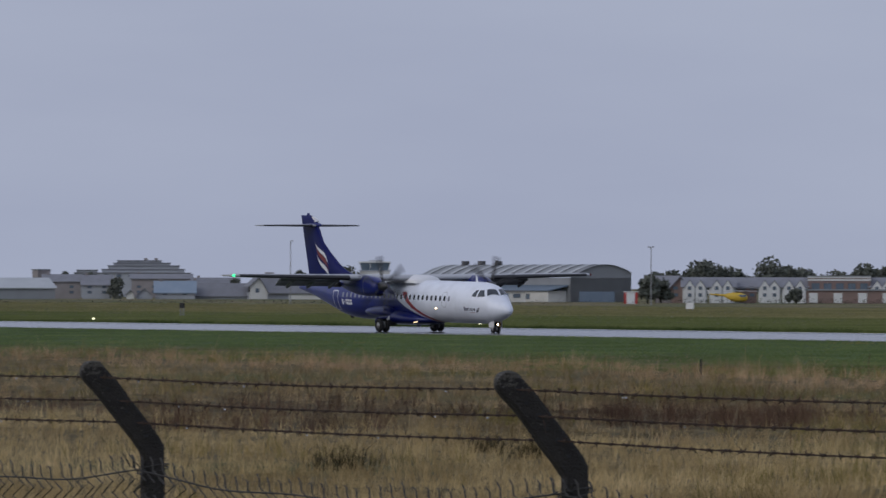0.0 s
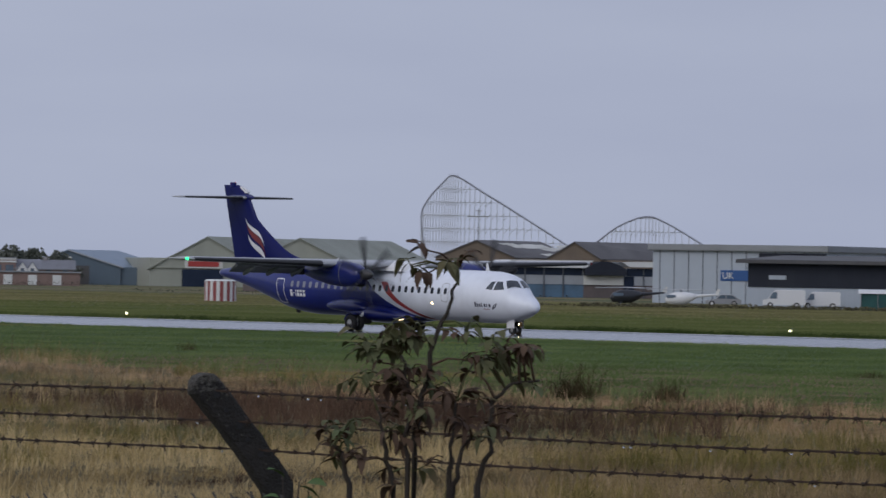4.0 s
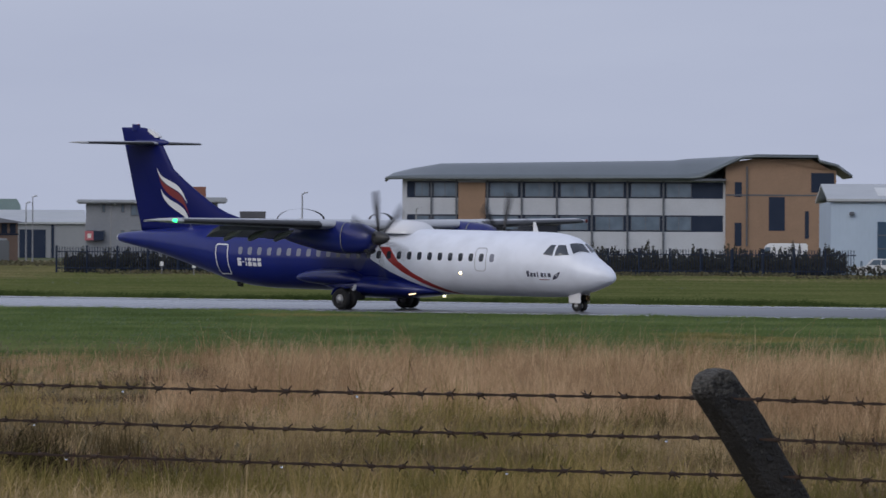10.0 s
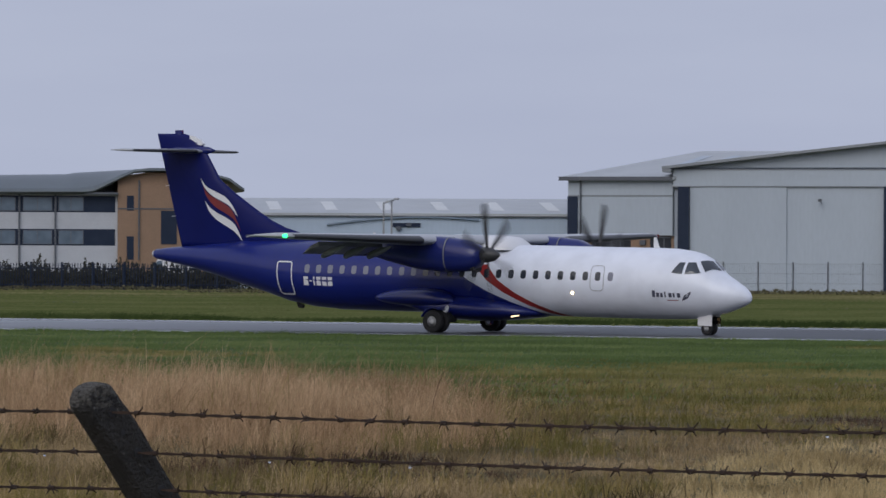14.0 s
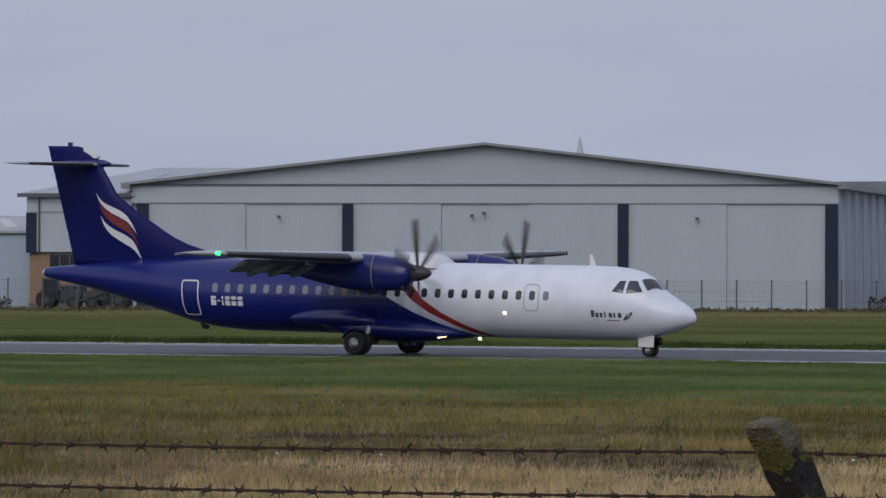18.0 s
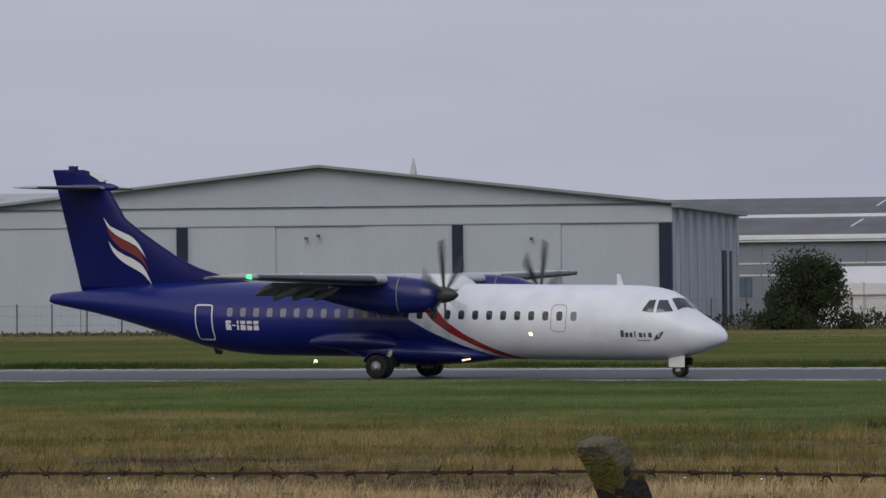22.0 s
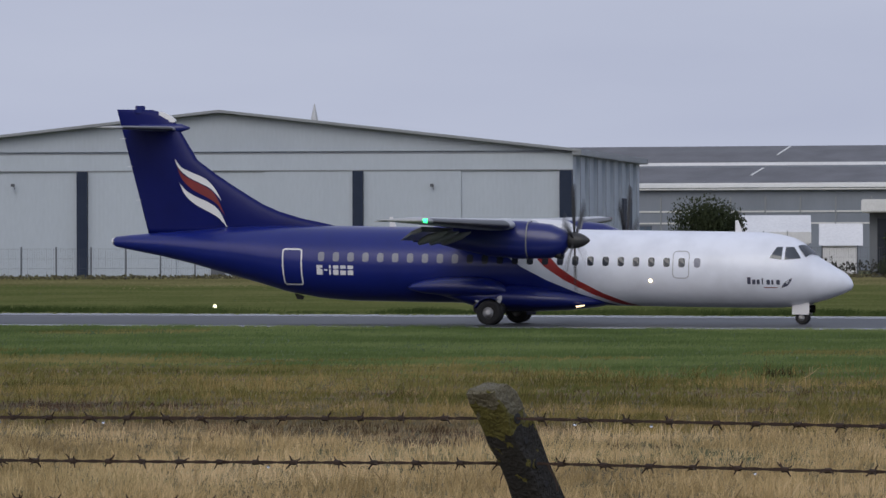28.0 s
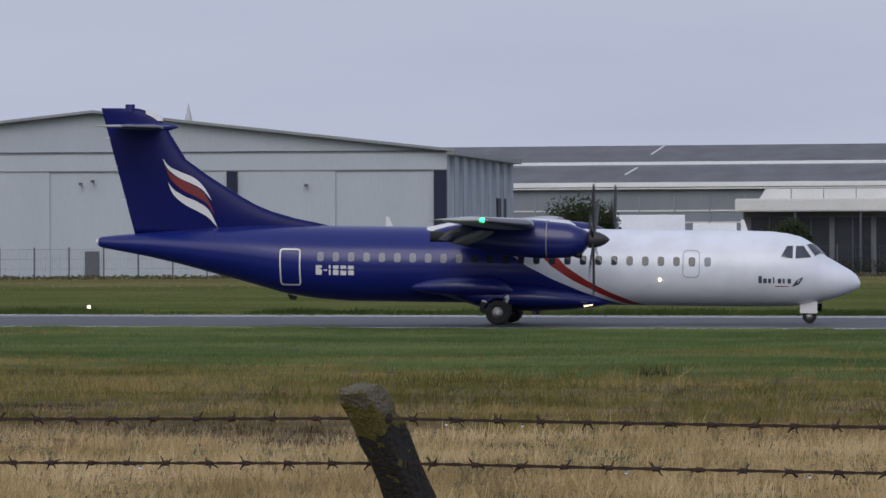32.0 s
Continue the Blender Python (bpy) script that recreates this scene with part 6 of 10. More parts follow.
part("recess", box(on(LW, RW, -42.03), on(LW, RW, -41.72), -0.05, 0.1, 2.3, 3.65), M_TRIM_DARK, lw, "dark glazed recess")
part("plant_box", box(on(LW, RW, -41.93), on(LW, RW, -41.69), 3, 7, 7.28, 8.35), M_CLAD_GREY, lw, "grey plant box")
part("plant_box", box(on(LW, RW, -41.60), on(LW, RW, -41.40), 3, 7, 7.28, 8.52), M_RUSTY, lw, "rust red plant box")

# long low terminal wing behind the hedge
LT, RT = (-41.75, 657.0), (-39.35, 658.0)
term, WT = front("low_terminal_wing", LT, RT, "long low dim building with grey eave and rust brown doors", "building")
part("wall", box(0, WT, 0, 12, 0, 4.2), M_DIM, term, "dim brown-grey wall with windows")
part("eave", box(-0.6, WT + 0.3, -1.0, 13, 4.25, 4.8, 0.1), M_RENDER_GREY, term, "pale flat eave")
for a, b in ((-41.03, -40.83), (-39.9, -39.72), (-41.45, -41.35)):
    part("door", box(on(LT, RT, a), on(LT, RT, b), -0.08, 0.2, 0, 4.1), M_RUSTY, term, "rust brown panel")
for i in range(9):
    x = 1.5 + i * WT / 9
    window(term, x, x + 1.7, 1.6, 3.4, -0.03, 2, 0.08, "dark window")
for a, b, h, dome in ((-40.68, -40.20, 1.35, 1), (-39.75, -39.52, 0.9, 1), (-41.05, -40.8, 1.0, 0)):
    x0, x1 = on(LT, RT, a), on(LT, RT, b)
    if dome:
        part("roof_dome", loft([[(x, y, 4.85 + h * math.sin(math.pi * k / 10)) for k in range(11) for x in ((x0 + x1) / 2 - (x1 - x0) / 2 * math.cos(math.pi * k / 10),)] for y in (2, 8)], False, False), M_ROOF_DARK, term, "dark rounded roof vent", True)
    else:
        part("roof_box", box(x0, x1, 2, 6, 4.85, 4.85 + h), M_ROOF_DARK, term)

# buff brick house with a hipped roof
LB, RB = (-44.15, 664.0), (-43.275, 675.0)
brick_house, WB = front("brick_office", LB, RB, "low buff brick office with dark hipped roof", "building")
part("wall", box(0, WB, 0, 12, 0, 4.5), M_BRICK_DARK, brick_house, "brown brick wall")
bm = bmesh.new()
x_r = on(LB, RB, -43.844)
q = [(-1.5, -0.9, 4.45), (WB + 0.5, -0.9, 4.45), (WB + 0.5, 12.9, 4.45), (-1.5, 12.9, 4.45)]
vs = [bm.verts.new(p) for p in q] + [bm.verts.new((-1.2, 6, 6.6)), bm.verts.new((x_r, 6, 6.6))]
for f in ((0, 1, 5, 4), (1, 2, 5), (2, 3, 4, 5), (3, 0, 4), (3, 2, 1, 0)):
    bm.faces.new([vs[i] for i in f])
part("roof", bm, M_ROOF_DARK, brick_house, "dark hipped roof")
for a, b in ((-43.898, -43.769), (-43.707, -43.56), (-43.526, -43.47), (-43.442, -43.385), (-43.357, -43.30)):
    part("window", box(on(LB, RB, a), on(LB, RB, b), -0.05, 0.05, 3.2, 4.35), M_TRIM_DARK, brick_house, "dark first floor window")
part("string_course", box(0, WB, -0.08, 0.02, 3.0, 3.18), M_TRIM_DARK, brick_house, "dark string course")
for a, b, z1 in ((-43.90, -43.78, 1.75), (-43.53, -43.47, 1.7)):
    part("door", box(on(LB, RB, a), on(LB, RB, b), -0.05, 0.05, 0, z1), M_TRIM_DARK, brick_house, "dark ground floor door")
part("notice", box(on(LB, RB, -43.845), on(LB, RB, -43.82), -0.06, 0.02, 2.0, 2.7), M_RENDER, brick_house, "pale notice")
pile = empty("stacked_crate", Matrix.Translation(at(-43.51, 655.0)) @ pose(0, 0, 0, 0, 0, 43.5), "grey wrapped crate before the brick office", "crate")
part("crate", box(0, 1.7, 0, 1.4, 0, 2.4, 0.08), M_CLAD_DIM, pile)
part("lid", box(0.25, 1.45, 0.1, 1.3, 2.4, 2.62, 0.05), M_RENDER_GREY, pile, "paler lid")

# pale flat shed and green-roofed hall behind it
LP, RP = (-43.72, 760.0), (-42.60, 760.0)
pale, WP = front("pale_flat_shed", LP, RP, "pale grey flat-roofed shed with dark doors", "warehouse")
part("wall", box(0, WP, 0, 20, 0, 4.5), M_CLAD_GREY, pale, "grey cladding")
part("roof", slab([(-0.4, -0.4, 4.75), (WP, -0.4, 4.75), (WP, 20, 6.45), (-0.4, 20, 6.45)], 0.25), M_ROOF_PALE, pale, "pale sheet roof")
part("door", box(on(LP, RP, -43.262), on(LP, RP, -43.0), -0.1, 0.2, 0, 3.75), M_TRIM_DARK, pale, "dark door")
part("door", box(on(LP, RP, -42.945), on(LP, RP, -42.915), -0.1, 0.2, 0, 4.4), M_TRIM_DARK, pale, "dark downpipe")
LG, RG = (-43.90, 800.0), (-43.26, 800.0)
gh, WG = front("green_roofed_hall", LG, RG, "hall with a verdigris green roof", "building")
part("wall", box(0, WG, 0, 10, 0, 6.2), M_CLAD_GREY, gh)
part("roof", prism([(-0.2, 6.2), (WG + 0.2, 6.2), (WG + 0.1, 7.2), (WG - 0.4, 8.05), (0.1, 8.05), (-0.2, 7.6)], -0.3, 10), shader("verdigris_glazed_roof", (0.22, 0.30, 0.30), 0.4, second=(0.15, 0.23, 0.235), scale=0.4), gh, "verdigris green roof")

# long dark hangar
LD, RD = (-48.33, 628.0), (-44.15, 622.0)
dark, WD = front("dark_low_hangar", LD, RD, "long low hangar, dark slate upper wall over grey doors", "hangar")
D1 = on(LD, RD, -46.42)
part("upper_wall", box(0, WD, 0, 30, 2.25, 4.95), M_CLAD_DARK, dark, "dark slate cladding")
part("door_wall", box(0, D1, 0.1, 29.9, 0, 2.24), M_CLAD, dark, "pale grey sliding doors")
part("door_wall", box(D1 + 2.2, WD, 0.1, 29.9, 0, 2.24), M_CLAD_DIM, dark, "mid grey sliding doors")
part("brick_pier", box(D1 + 0.2, D1 + 1.35, -0.2, 0.2, 1.2, 4.0), M_BRICK, dark, "buff brick pier")
part("roof", slab([(-1.2, -1.2, 5.25), (D1, -1.2, 5.25), (D1, 31, 5.9), (-1.2, 31, 5.9)], 0.4), M_ROOF_DARK, dark, "dark flat roof")
part("roof", slab([(D1 + 0.1, -1.0, 5.3), (WD + 0.6, -1.0, 5.3), (WD + 0.6, 31, 6.2), (D1 + 0.1, 31, 6.2)], 0.45), M_ROOF_EDGE, dark, "grey roof edge")
for i in range(13):
    x = D1 + 3 + (WD - D1 - 4) * i / 12
    part("door_post", box(x - 0.1, x + 0.1, 0.02, 0.12, 0, 2.2), M_CLAD_DIM, dark)
for i in range(4):
    part("vent", tube((D1 + 12 + i * 5.5, 8 + i, 5.3), (D1 + 12 + i * 5.5, 8 + i, 6.35 + 0.2 * (i % 2)), 0.3, 0.2, 8), M_ROOF_DARK, dark)
part("sign", box(on(LD, RD, -48.12), on(LD, RD, -47.95), -0.05, 0.02, 3.1, 3.55), M_CLAD_WHITE, dark, "small pale name bar")

# tall grey clad unit with a blue sign, and its long low neighbour
LU, RU = (-49.28, 710.0), (-47.55, 700.0)
unit, WU = front("grey_clad_unit", LU, RU, "grey clad unit with a blue sign", "warehouse")
part("wall", box(0, WU, 0, 25, 0, 6.5), M_CLAD, unit, "pale grey cladding")
part("roof_edge", box(-0.5, WU + 0.5, -0.6, 26, 6.5, 7.3, 0.08), M_CLAD_GREY, unit, "grey roof edge")
part("wall_panel", box(on(LU, RU, -48.22), WU, -0.15, 0.2, 4.2, 6.3), M_CLAD_DARK, unit, "dark upper wall")
sx0, sx1 = on(LU, RU, -48.60), on(LU, RU, -48.29)
sign = part("sign_board", box(sx0, sx1, -0.12, 0.05, 2.85, 4.15, 0.02), M_BLUE, unit, "blue sign board with white letters")
fc = bpy.data.curves.new("sign_text", "FONT")
fc.body, fc.size, fc.extrude = "UK", 1.15, 0.02
tx = new("letters", fc)
me = bpy.data.meshes.new_from_object(tx.evaluated_get(bpy.context.evaluated_depsgraph_get()))
bpy.data.objects.remove(tx)
me.materials.append(M_TRIM_WHITE)
letters = new("letters", me)
letters.parent = sign
letters.matrix_basis = pose(sx0 + 0.25, -0.15, 3.1, 90, 0, 0)
for i in range(12):
    x = WU * (i + 0.5) / 12
    part("wall_seam", box(x - 0.05, x + 0.05, -0.04, 0.02, 0, 6.5), M_FRAME, unit)
LN, RN = (-47.60, 780.0), (-46.55, 760.0)
nb, WN = front("low_pale_roofed_shed", LN, RN, "low shed with a long pale roof", "warehouse")
part("wall", box(0, WN, 0, 20, 0, 6.0), M_CLAD_GREY, nb)
part("roof", prism([(-0.3, 6.0), (WN + 8, 6.0), (WN * 0.75, 7.2), (-0.3, 7.55)], -0.3, 20), M_ROOF_PALE, nb, "pale sheet roof")

# twin brown sheds with patched roofs
LR_, RR_ = (-51.45, 985.0), (-49.40, 990.0)
twin, WR = front("twin_brown_sheds", LR_, RR_, "twin brown sheds with dark patched roofs", "warehouse")
# tan and roof are both lightened to show the haze at this range
M_TAN = shader("weathered_tan_sheeting", (0.20, 0.155, 0.115), 0.8, second=(0.15, 0.12, 0.095), scale=0.25, amount=0.9)
M_PATCH = shader("dark_patched_roof", (0.12, 0.115, 0.118), 0.8, second=(0.17, 0.165, 0.165), scale=0.2, amount=0.9)
xm = on(LR_, RR_, -50.34)
for i, (a, ap, b) in enumerate(((0.0, on(LR_, RR_, -51.05), xm), (xm, on(LR_, RR_, -50.07), WR + 6))):
    part("gable", prism([(a, 0), (ap + (ap - a), 0), (ap + (ap - a), 6.1), (ap, 9.0), (a, 6.1)], 0, 0.5), M_TAN, twin, "tan gable")
    bm = bmesh.new()
    slab([(ap, -0.3, 9.12), (b + 2, 22, 9.12), (b + 9, 22, 6.2), (ap + (ap - a), -0.3, 6.2)], 0.2, bm)
    slab([(a - 0.3, -0.3, 6.1), (ap, -0.3, 9.13), (ap + 16, 40, 9.13), (a + 16, 40, 6.1)], 0.2, bm)
    part("roof", bm, M_PATCH, twin, "dark patched roof")
    part("wall", box(ap + (ap - a), b + 4, 1.0, 20, 0, 6.0), M_TAN, twin)
rr = random.Random(12)
ap1 = on(LR_, RR_, -51.05)
for x, y, w, d in ((3.0, 3.0, 7.5, 2.6), (8.0, 5.0, 5.0, 2.2), (12.5, 3.2, 3.6, 2.0), (5.8, 9.5, 4.6, 1.8), (1.8, 2.2, 3.0, 1.2)):
    # each patch lies on the right-hand slope of the first shed
    edge_ = [(x + w * k / 6, y + rr.uniform(-0.4, 0.4)) for k in range(7)] + [(x + w * k / 6 + 0.5, y + d + rr.uniform(-0.5, 0.5)) for k in range(6, -1, -1)]
    pts = []
    for u, v in edge_:
        pts.append((ap1 + 1.0 + u * 0.92 + v * 0.55, -0.3 + u * 0.55, 9.16 - v * 0.235))
    part("roof_patch", slab(pts, 0.04), M_RENDER, twin, "pale roof patch")

# white and blue two-storey block with a dark barrel canopy over its entrance
LX, RX = (-50.77, 838.0), (-49.19, 842.0)
wb, WX = front("white_blue_block", LX, RX, "white and blue clubhouse with thick white roofs and a dark canopy", "building")
xa, xb = on(LX, RX, -49.97), on(LX, RX, -49.56)
part("upper_wall", box(0, WX, 0, 14, 1.9, 4.4), M_RENDER_GREY, wb, "pale upper wall")
part("lower_wall", box(0.1, xa, 0.1, 13.9, 0, 1.89), M_TEAL_DIM, wb, "dull blue lower wall")
part("lower_wall", box(xa, WX - 0.1, 0.1, 13.9, 0, 1.89), M_BRICK_DIM, wb, "dim brick lower wall")
for x0, x1 in ((0.3, xa - 0.2), (xb + 0.3, WX - 0.2)):
    part("window_band", box(x0, x1, -0.06, 0.05, 3.25, 4.35), M_TRIM_DARK, wb, "dark glazed band")
    for k in range(1, max(2, int((x1 - x0) / 2.4))):
        xx = x0 + (x1 - x0) * k / max(2, int((x1 - x0) / 2.4))
        part("pilaster", box(xx - 0.1, xx + 0.1, -0.14, -0.05, 0, 4.35), M_FRAME, wb)
part("roof", prism([(-0.7, 4.35), (xa + 0.3, 4.35), (xa + 1.3, 5.45), (1.0, 5.4)], -1.0, 14.5), M_TRIM_WHITE, wb, "thick white roof edge")
part("roof", prism([(xb - 0.6, 5.3), (xb + 0.6, 4.6), (WX, 4.6), (WX, 5.42)], -1.0, 14.5), M_TRIM_WHITE, wb, "thick white roof edge")
bm = prism([(xa + (xb - xa) * k / 10, 3.3) for k in (0, 10)] + [(xb - (xb - xa) * k / 10, 3.3 + 2.05 * math.sin(math.pi * (0.12 + 0.76 * k / 10)) ** 0.8) for k in range(11)], -1.5, 4.0)
part("canopy", bm, M_CLAD_DARK, wb, "dark barrel-roofed canopy")
part("entrance", box(xa, xb - 0.2, -0.2, 0.1, 1.9, 3.25), M_RENDER, wb, "white entrance screen")
part("door", box(xb - 0.1, xb + 1.4, -0.12, 0.05, 0.8, 3.2), M_TRIM_DARK, wb, "dark door")

# long low brick range with a blue-grey roof
LL, RL = (-53.39, 866.0), (-50.75, 850.0)
low_range, WL = front("long_low_range", LL, RL, "long low brick range under a blue-grey roof", "building")
part("wall", box(0, WL, 0.6, 10, 0, 2.7), M_BRICK_DIM, low_range, "dim brown brick wall")
part("roof", gable_roof(0, WL, 0, 10, 2.75, 4.25, "x", 0.3, 0.18), M_ROOF_BLUE, low_range, "blue-grey sheet roof")
part("gutter", box(-0.2, WL + 0.2, -0.35, 0.55, 2.4, 2.72), M_FRAME, low_range)
for i in range(14):
    x = 1.2 + i * WL / 14
    if i % 3 == 1:
        part("door", box(x, x + 0.9, 0.5, 0.7, 0, 2.0), M_RENDER_GREY, low_range, "grey door")
    else:
        window(low_range, x, x + 1.6, 0.9, 2.0, 0.58, 2, 0.08, "dark window")

# twin gabled green hangars with a red sign
LH, RH = (-54.31, 1070.0), (-52.45, 1075.0)
green_hangars, WH = front("twin_green_hangars", LH, RH, "twin faded green gabled hangars, paled for haze, with a red sign", "hangar")
xa, xb, xc = on(LH, RH, -53.74), on(LH, RH, -52.82), on(LH, RH, -53.28)
part("wall", box(0, WH, 0, 50, 0, 5.3), M_CLAD_GREEN, green_hangars, "faded green wall, paled for haze")
part("gable", prism([(0, 3.4), (2 * xa, 3.4), (2 * xa, 3.6), (xa, 9.3), (0, 3.6)], -0.3, 0.1), M_CLAD_GREEN, green_hangars)
part("gable", prism([(xc, 5.3), (2 * xb - xc, 5.3), (xb, 9.35)], -0.3, 0.1), M_CLAD_GREEN, green_hangars)
for pf, sh, ln in (([(-0.5, 3.2), (xa, 9.45), (2 * xa + 0.5, 3.2)], 28.0, 60.0), ([(xc - 0.4, 5.0), (xb, 9.46), (2 * xb - xc + 0.4, 5.0)], on(LH, RH, -51.89) - xb + 10.0, 60.0)):
    top_ = [[(x + sh * k, -0.6 + ln * k, z) for x, z in pf] + [(x + sh * k, -0.6 + ln * k, z - 0.25) for x, z in pf[::-1]] for k in (0.0, 1.0)]
    part("roof", loft(top_), M_GREEN_ROOF, green_hangars, "faded green sheet roof, paled for haze")
    part("end_gable", prism([(x + sh, z - 0.3) for x, z in pf], ln - 1.2, ln - 0.8), M_CLAD_GREEN, green_hangars)
part("door_rail", box(on(LH, RH, -54.06), on(LH, RH, -52.47), -0.7, -0.3, 5.15, 5.5), M_FRAME, green_hangars, "dark door rail")
# a solid slab whose colour gives the shade inside the doorway
part("doorway", box(on(LH, RH, -53.985), on(LH, RH, -53.57), -0.35, 0.3, 0, 3.2), M_TRIM_DARK, green_hangars, "dark slab shown as an open doorway")
part("sign", box(on(LH, RH, -53.96), on(LH, RH, -53.58), -0.45, -0.31, 3.45, 5.0), M_RENDER, green_hangars, "pale board with a red panel")
part("sign_panel", box(on(LH, RH, -53.93), on(LH, RH, -53.62), -0.5, -0.46, 3.75, 4.75), M_RED, green_hangars, "red panel")
part("side_wall", box(WH, WH + 12, 20, 50, 0, 5.2), M_CLAD_GREEN, green_hangars)

# blue-grey shed beside them, its gable to the field
LK, RK = (-55.286, 1089.0), (-54.597, 1088.0)
bg, WK = front("blue_grey_shed", LK, RK, "large slate blue shed with a lopsided gable", "shed")
x_a, x_w = on(LK, RK, -55.123), on(LK, RK, -54.30)
part("gable_wall", prism([(0, 0), (WK, 0), (WK, 3.5), (x_a, 6.5), (0, 5.2)], -0.2, 0.1), M_SLATE_BLUE, bg, "slate blue gable wall")
part("side_wall", box(WK, x_w + 1.0, 0.4, 24, 0, 3.4), M_SLATE_BLUE, bg, "slate blue side wall")
pf = [(-0.4, 5.05), (x_a, 6.62), (WK + 0.4, 3.4)]
part("roof", loft([[(x + 7.5 * k, -0.5 + 30.0 * k, z) for x, z in pf] + [(x + 7.5 * k, -0.5 + 30.0 * k, z - 0.22) for x, z in pf[::-1]] for k in (0.0, 1.0)]), M_ROOF_BLUE, bg, "blue-grey sheet roof")
part("barge_board", prism([(x_a, 6.66), (WK + 0.45, 3.45), (WK + 0.45, 3.2), (x_a, 6.4)], -0.62, -0.52), M_RENDER_GREY, bg, "pale barge board")
for xx in (-55.21, -55.125):
    x = on(LK, RK, xx)
    part("window", box(x, x + 0.75, -0.26, -0.18, 4.5, 5.25), M_RENDER, bg, "small pale window")
part("door", box(WK * 0.2, WK * 0.55, -0.26, -0.18, 0, 3.6), M_ROOF_DARK, bg, "dark sliding door")
part("door", box(WK * 0.58, WK * 0.92, -0.26, -0.18, 0, 3.1), M_SLATE_BLUE, bg, "slate blue sliding door")

# round-roofed hangar with striped roof
LC, RC = (-60.15, 1085.0), (-58.63, 1045.0)
arc, WC = front("round_roofed_hangar", LC, RC, "round-roofed grey hangar with dark roof stripes", "hangar")
GD = (at(-57.93, 1050.0) - at(-58.63, 1045.0)).length
N = 14


def arc_z(k):
    return 4.4 + 2.4 * math.sin(math.pi / 2 * k / 0.56) if k < 0.56 else 6.8 - 1.5 * ((k - 0.56) / 0.44) ** 2


part("wall", box(0, WC, 0, GD, 0, 4.4), M_CLAD_GREY, arc, "grey side wall")
part("end_door", box(WC, WC + 0.12, GD * 0.14, GD * 0.72, 0, 1.9), M_ROOF_BLUE, arc, "blue end door")
part("end_wall", prism([(0, 4.3)] + [(GD * i / N, arc_z(i / N)) for i in range(N + 1)] + [(GD, 0.0), (0, 0.0)], WC - 0.4, WC, "x"), M_CLAD_GREY, arc, "grey end wall")
part("roof", loft([[(x, GD * i / N - 0.2, arc_z(i / N) + 0.1) for i in range(N + 1)] for x in (-0.5, WC + 0.4)], False, False), M_CLAD_GREY, arc, "rounded grey roof", True)
for i in range(13):
    x = WC * (i + 0.3) / 13
    part("roof_stripe", loft([[(xx, GD * j / N - 0.2, arc_z(j / N) + 0.16) for j in range(1, 8)] for xx in (x, x + 1.1)], False, False), M_ROOF_PALE, arc, "pale translucent roof strip", True)
    part("roof_seam", loft([[(xx, GD * j / N - 0.2, arc_z(j / N) + 0.17) for j in range(1, 8)] for xx in (x + 1.12, x + 1.62)], False, False), M_ROOF_DARK, arc, "dark roof seam", True)
part("lean_to", box(WC * 0.12, WC * 0.97, -4, 0, 0, 2.0), M_RENDER, arc, "pale lean-to")
part("lean_to_roof", prism([(-4.4, 1.98), (-0.02, 2.9), (-0.02, 3.1), (-4.4, 2.15)], WC * 0.10, WC * 0.99, "x"), M_SLATE_BLUE, arc, "blue-grey lean-to roof")
for i in range(5):
    x = WC * (0.3 + 0.13 * i)
    window(arc, x, x + 1.6, 0.5, 1.5, -4.03, 2, 0.1, "dark window")
for i in range(3):
    part("vent", box(WC * (0.12 + 0.11 * i), WC * (0.12 + 0.11 * i) + 1.0, GD * 0.42, GD * 0.5, 6.5, 7.6), M_ROOF_DARK, arc)
# ---- right: multi-bay works, tents and the canopy building ----
LI, RI = (-24.2, 545.0), (-18.6, 530.0)
works, WI = front("multi_bay_works", LI, RI, "long multi-bay works with stepped grey roofs and white gutters", "factory")
M_WORKS = ribbed("blue_grey_works_cladding", (0.23, 0.26, 0.305), 0.4, second=(0.19, 0.215, 0.25))
M_OLD_ROOF = ribbed("weathered_grey_brown_roof", (0.175, 0.18, 0.195), 0.9, 0.8, 0.2, second=(0.105, 0.108, 0.118), depth=0.06)
M_GUTTER = shader("white_gutter_paint", (0.82, 0.84, 0.86), 0.45, second=(0.7, 0.72, 0.74), scale=0.3)
part("wall", box(0, WI, 0, 8, 0, 7.85), M_WORKS, works, "grey works wall")
for i, (y0, z0, z1) in enumerate(((-0.4, 8.05, 9.75), (9.0, 10.1, 11.95))):
    part("roof", slab([(-1, y0, z0), (WI + 1, y0, z0), (WI + 1, y0 + 8.5, z1), (-1, y0 + 8.5, z1)], 0.2), M_OLD_ROOF, works, "weathered roof slope")
    part("gutter", box(-1, WI + 1, y0 - 0.35, y0 + 0.25, z0 - 0.30, z0 + 0.15, 0.03), M_GUTTER, works, "white gutter")
    part("gutter_seam", box(-1, WI + 1, y0 - 0.30, y0 + 0.2, z0 - 0.50, z0 - 0.36), M_TRIM_WHITE, works)
part("clerestory", box(-1, WI + 1, 8.4, 9.1, 6, 9.95), M_WORKS, works)
part("rear_wall", box(-1, WI + 1, 17.3, 18, 0, 11.7), M_WORKS, works)
for i in range(2):
    part("string_course", box(0, WI, -0.08, 0.02, (5.45, 4.35)[i], (5.6, 4.5)[i]), M_TRIM_WHITE, works)
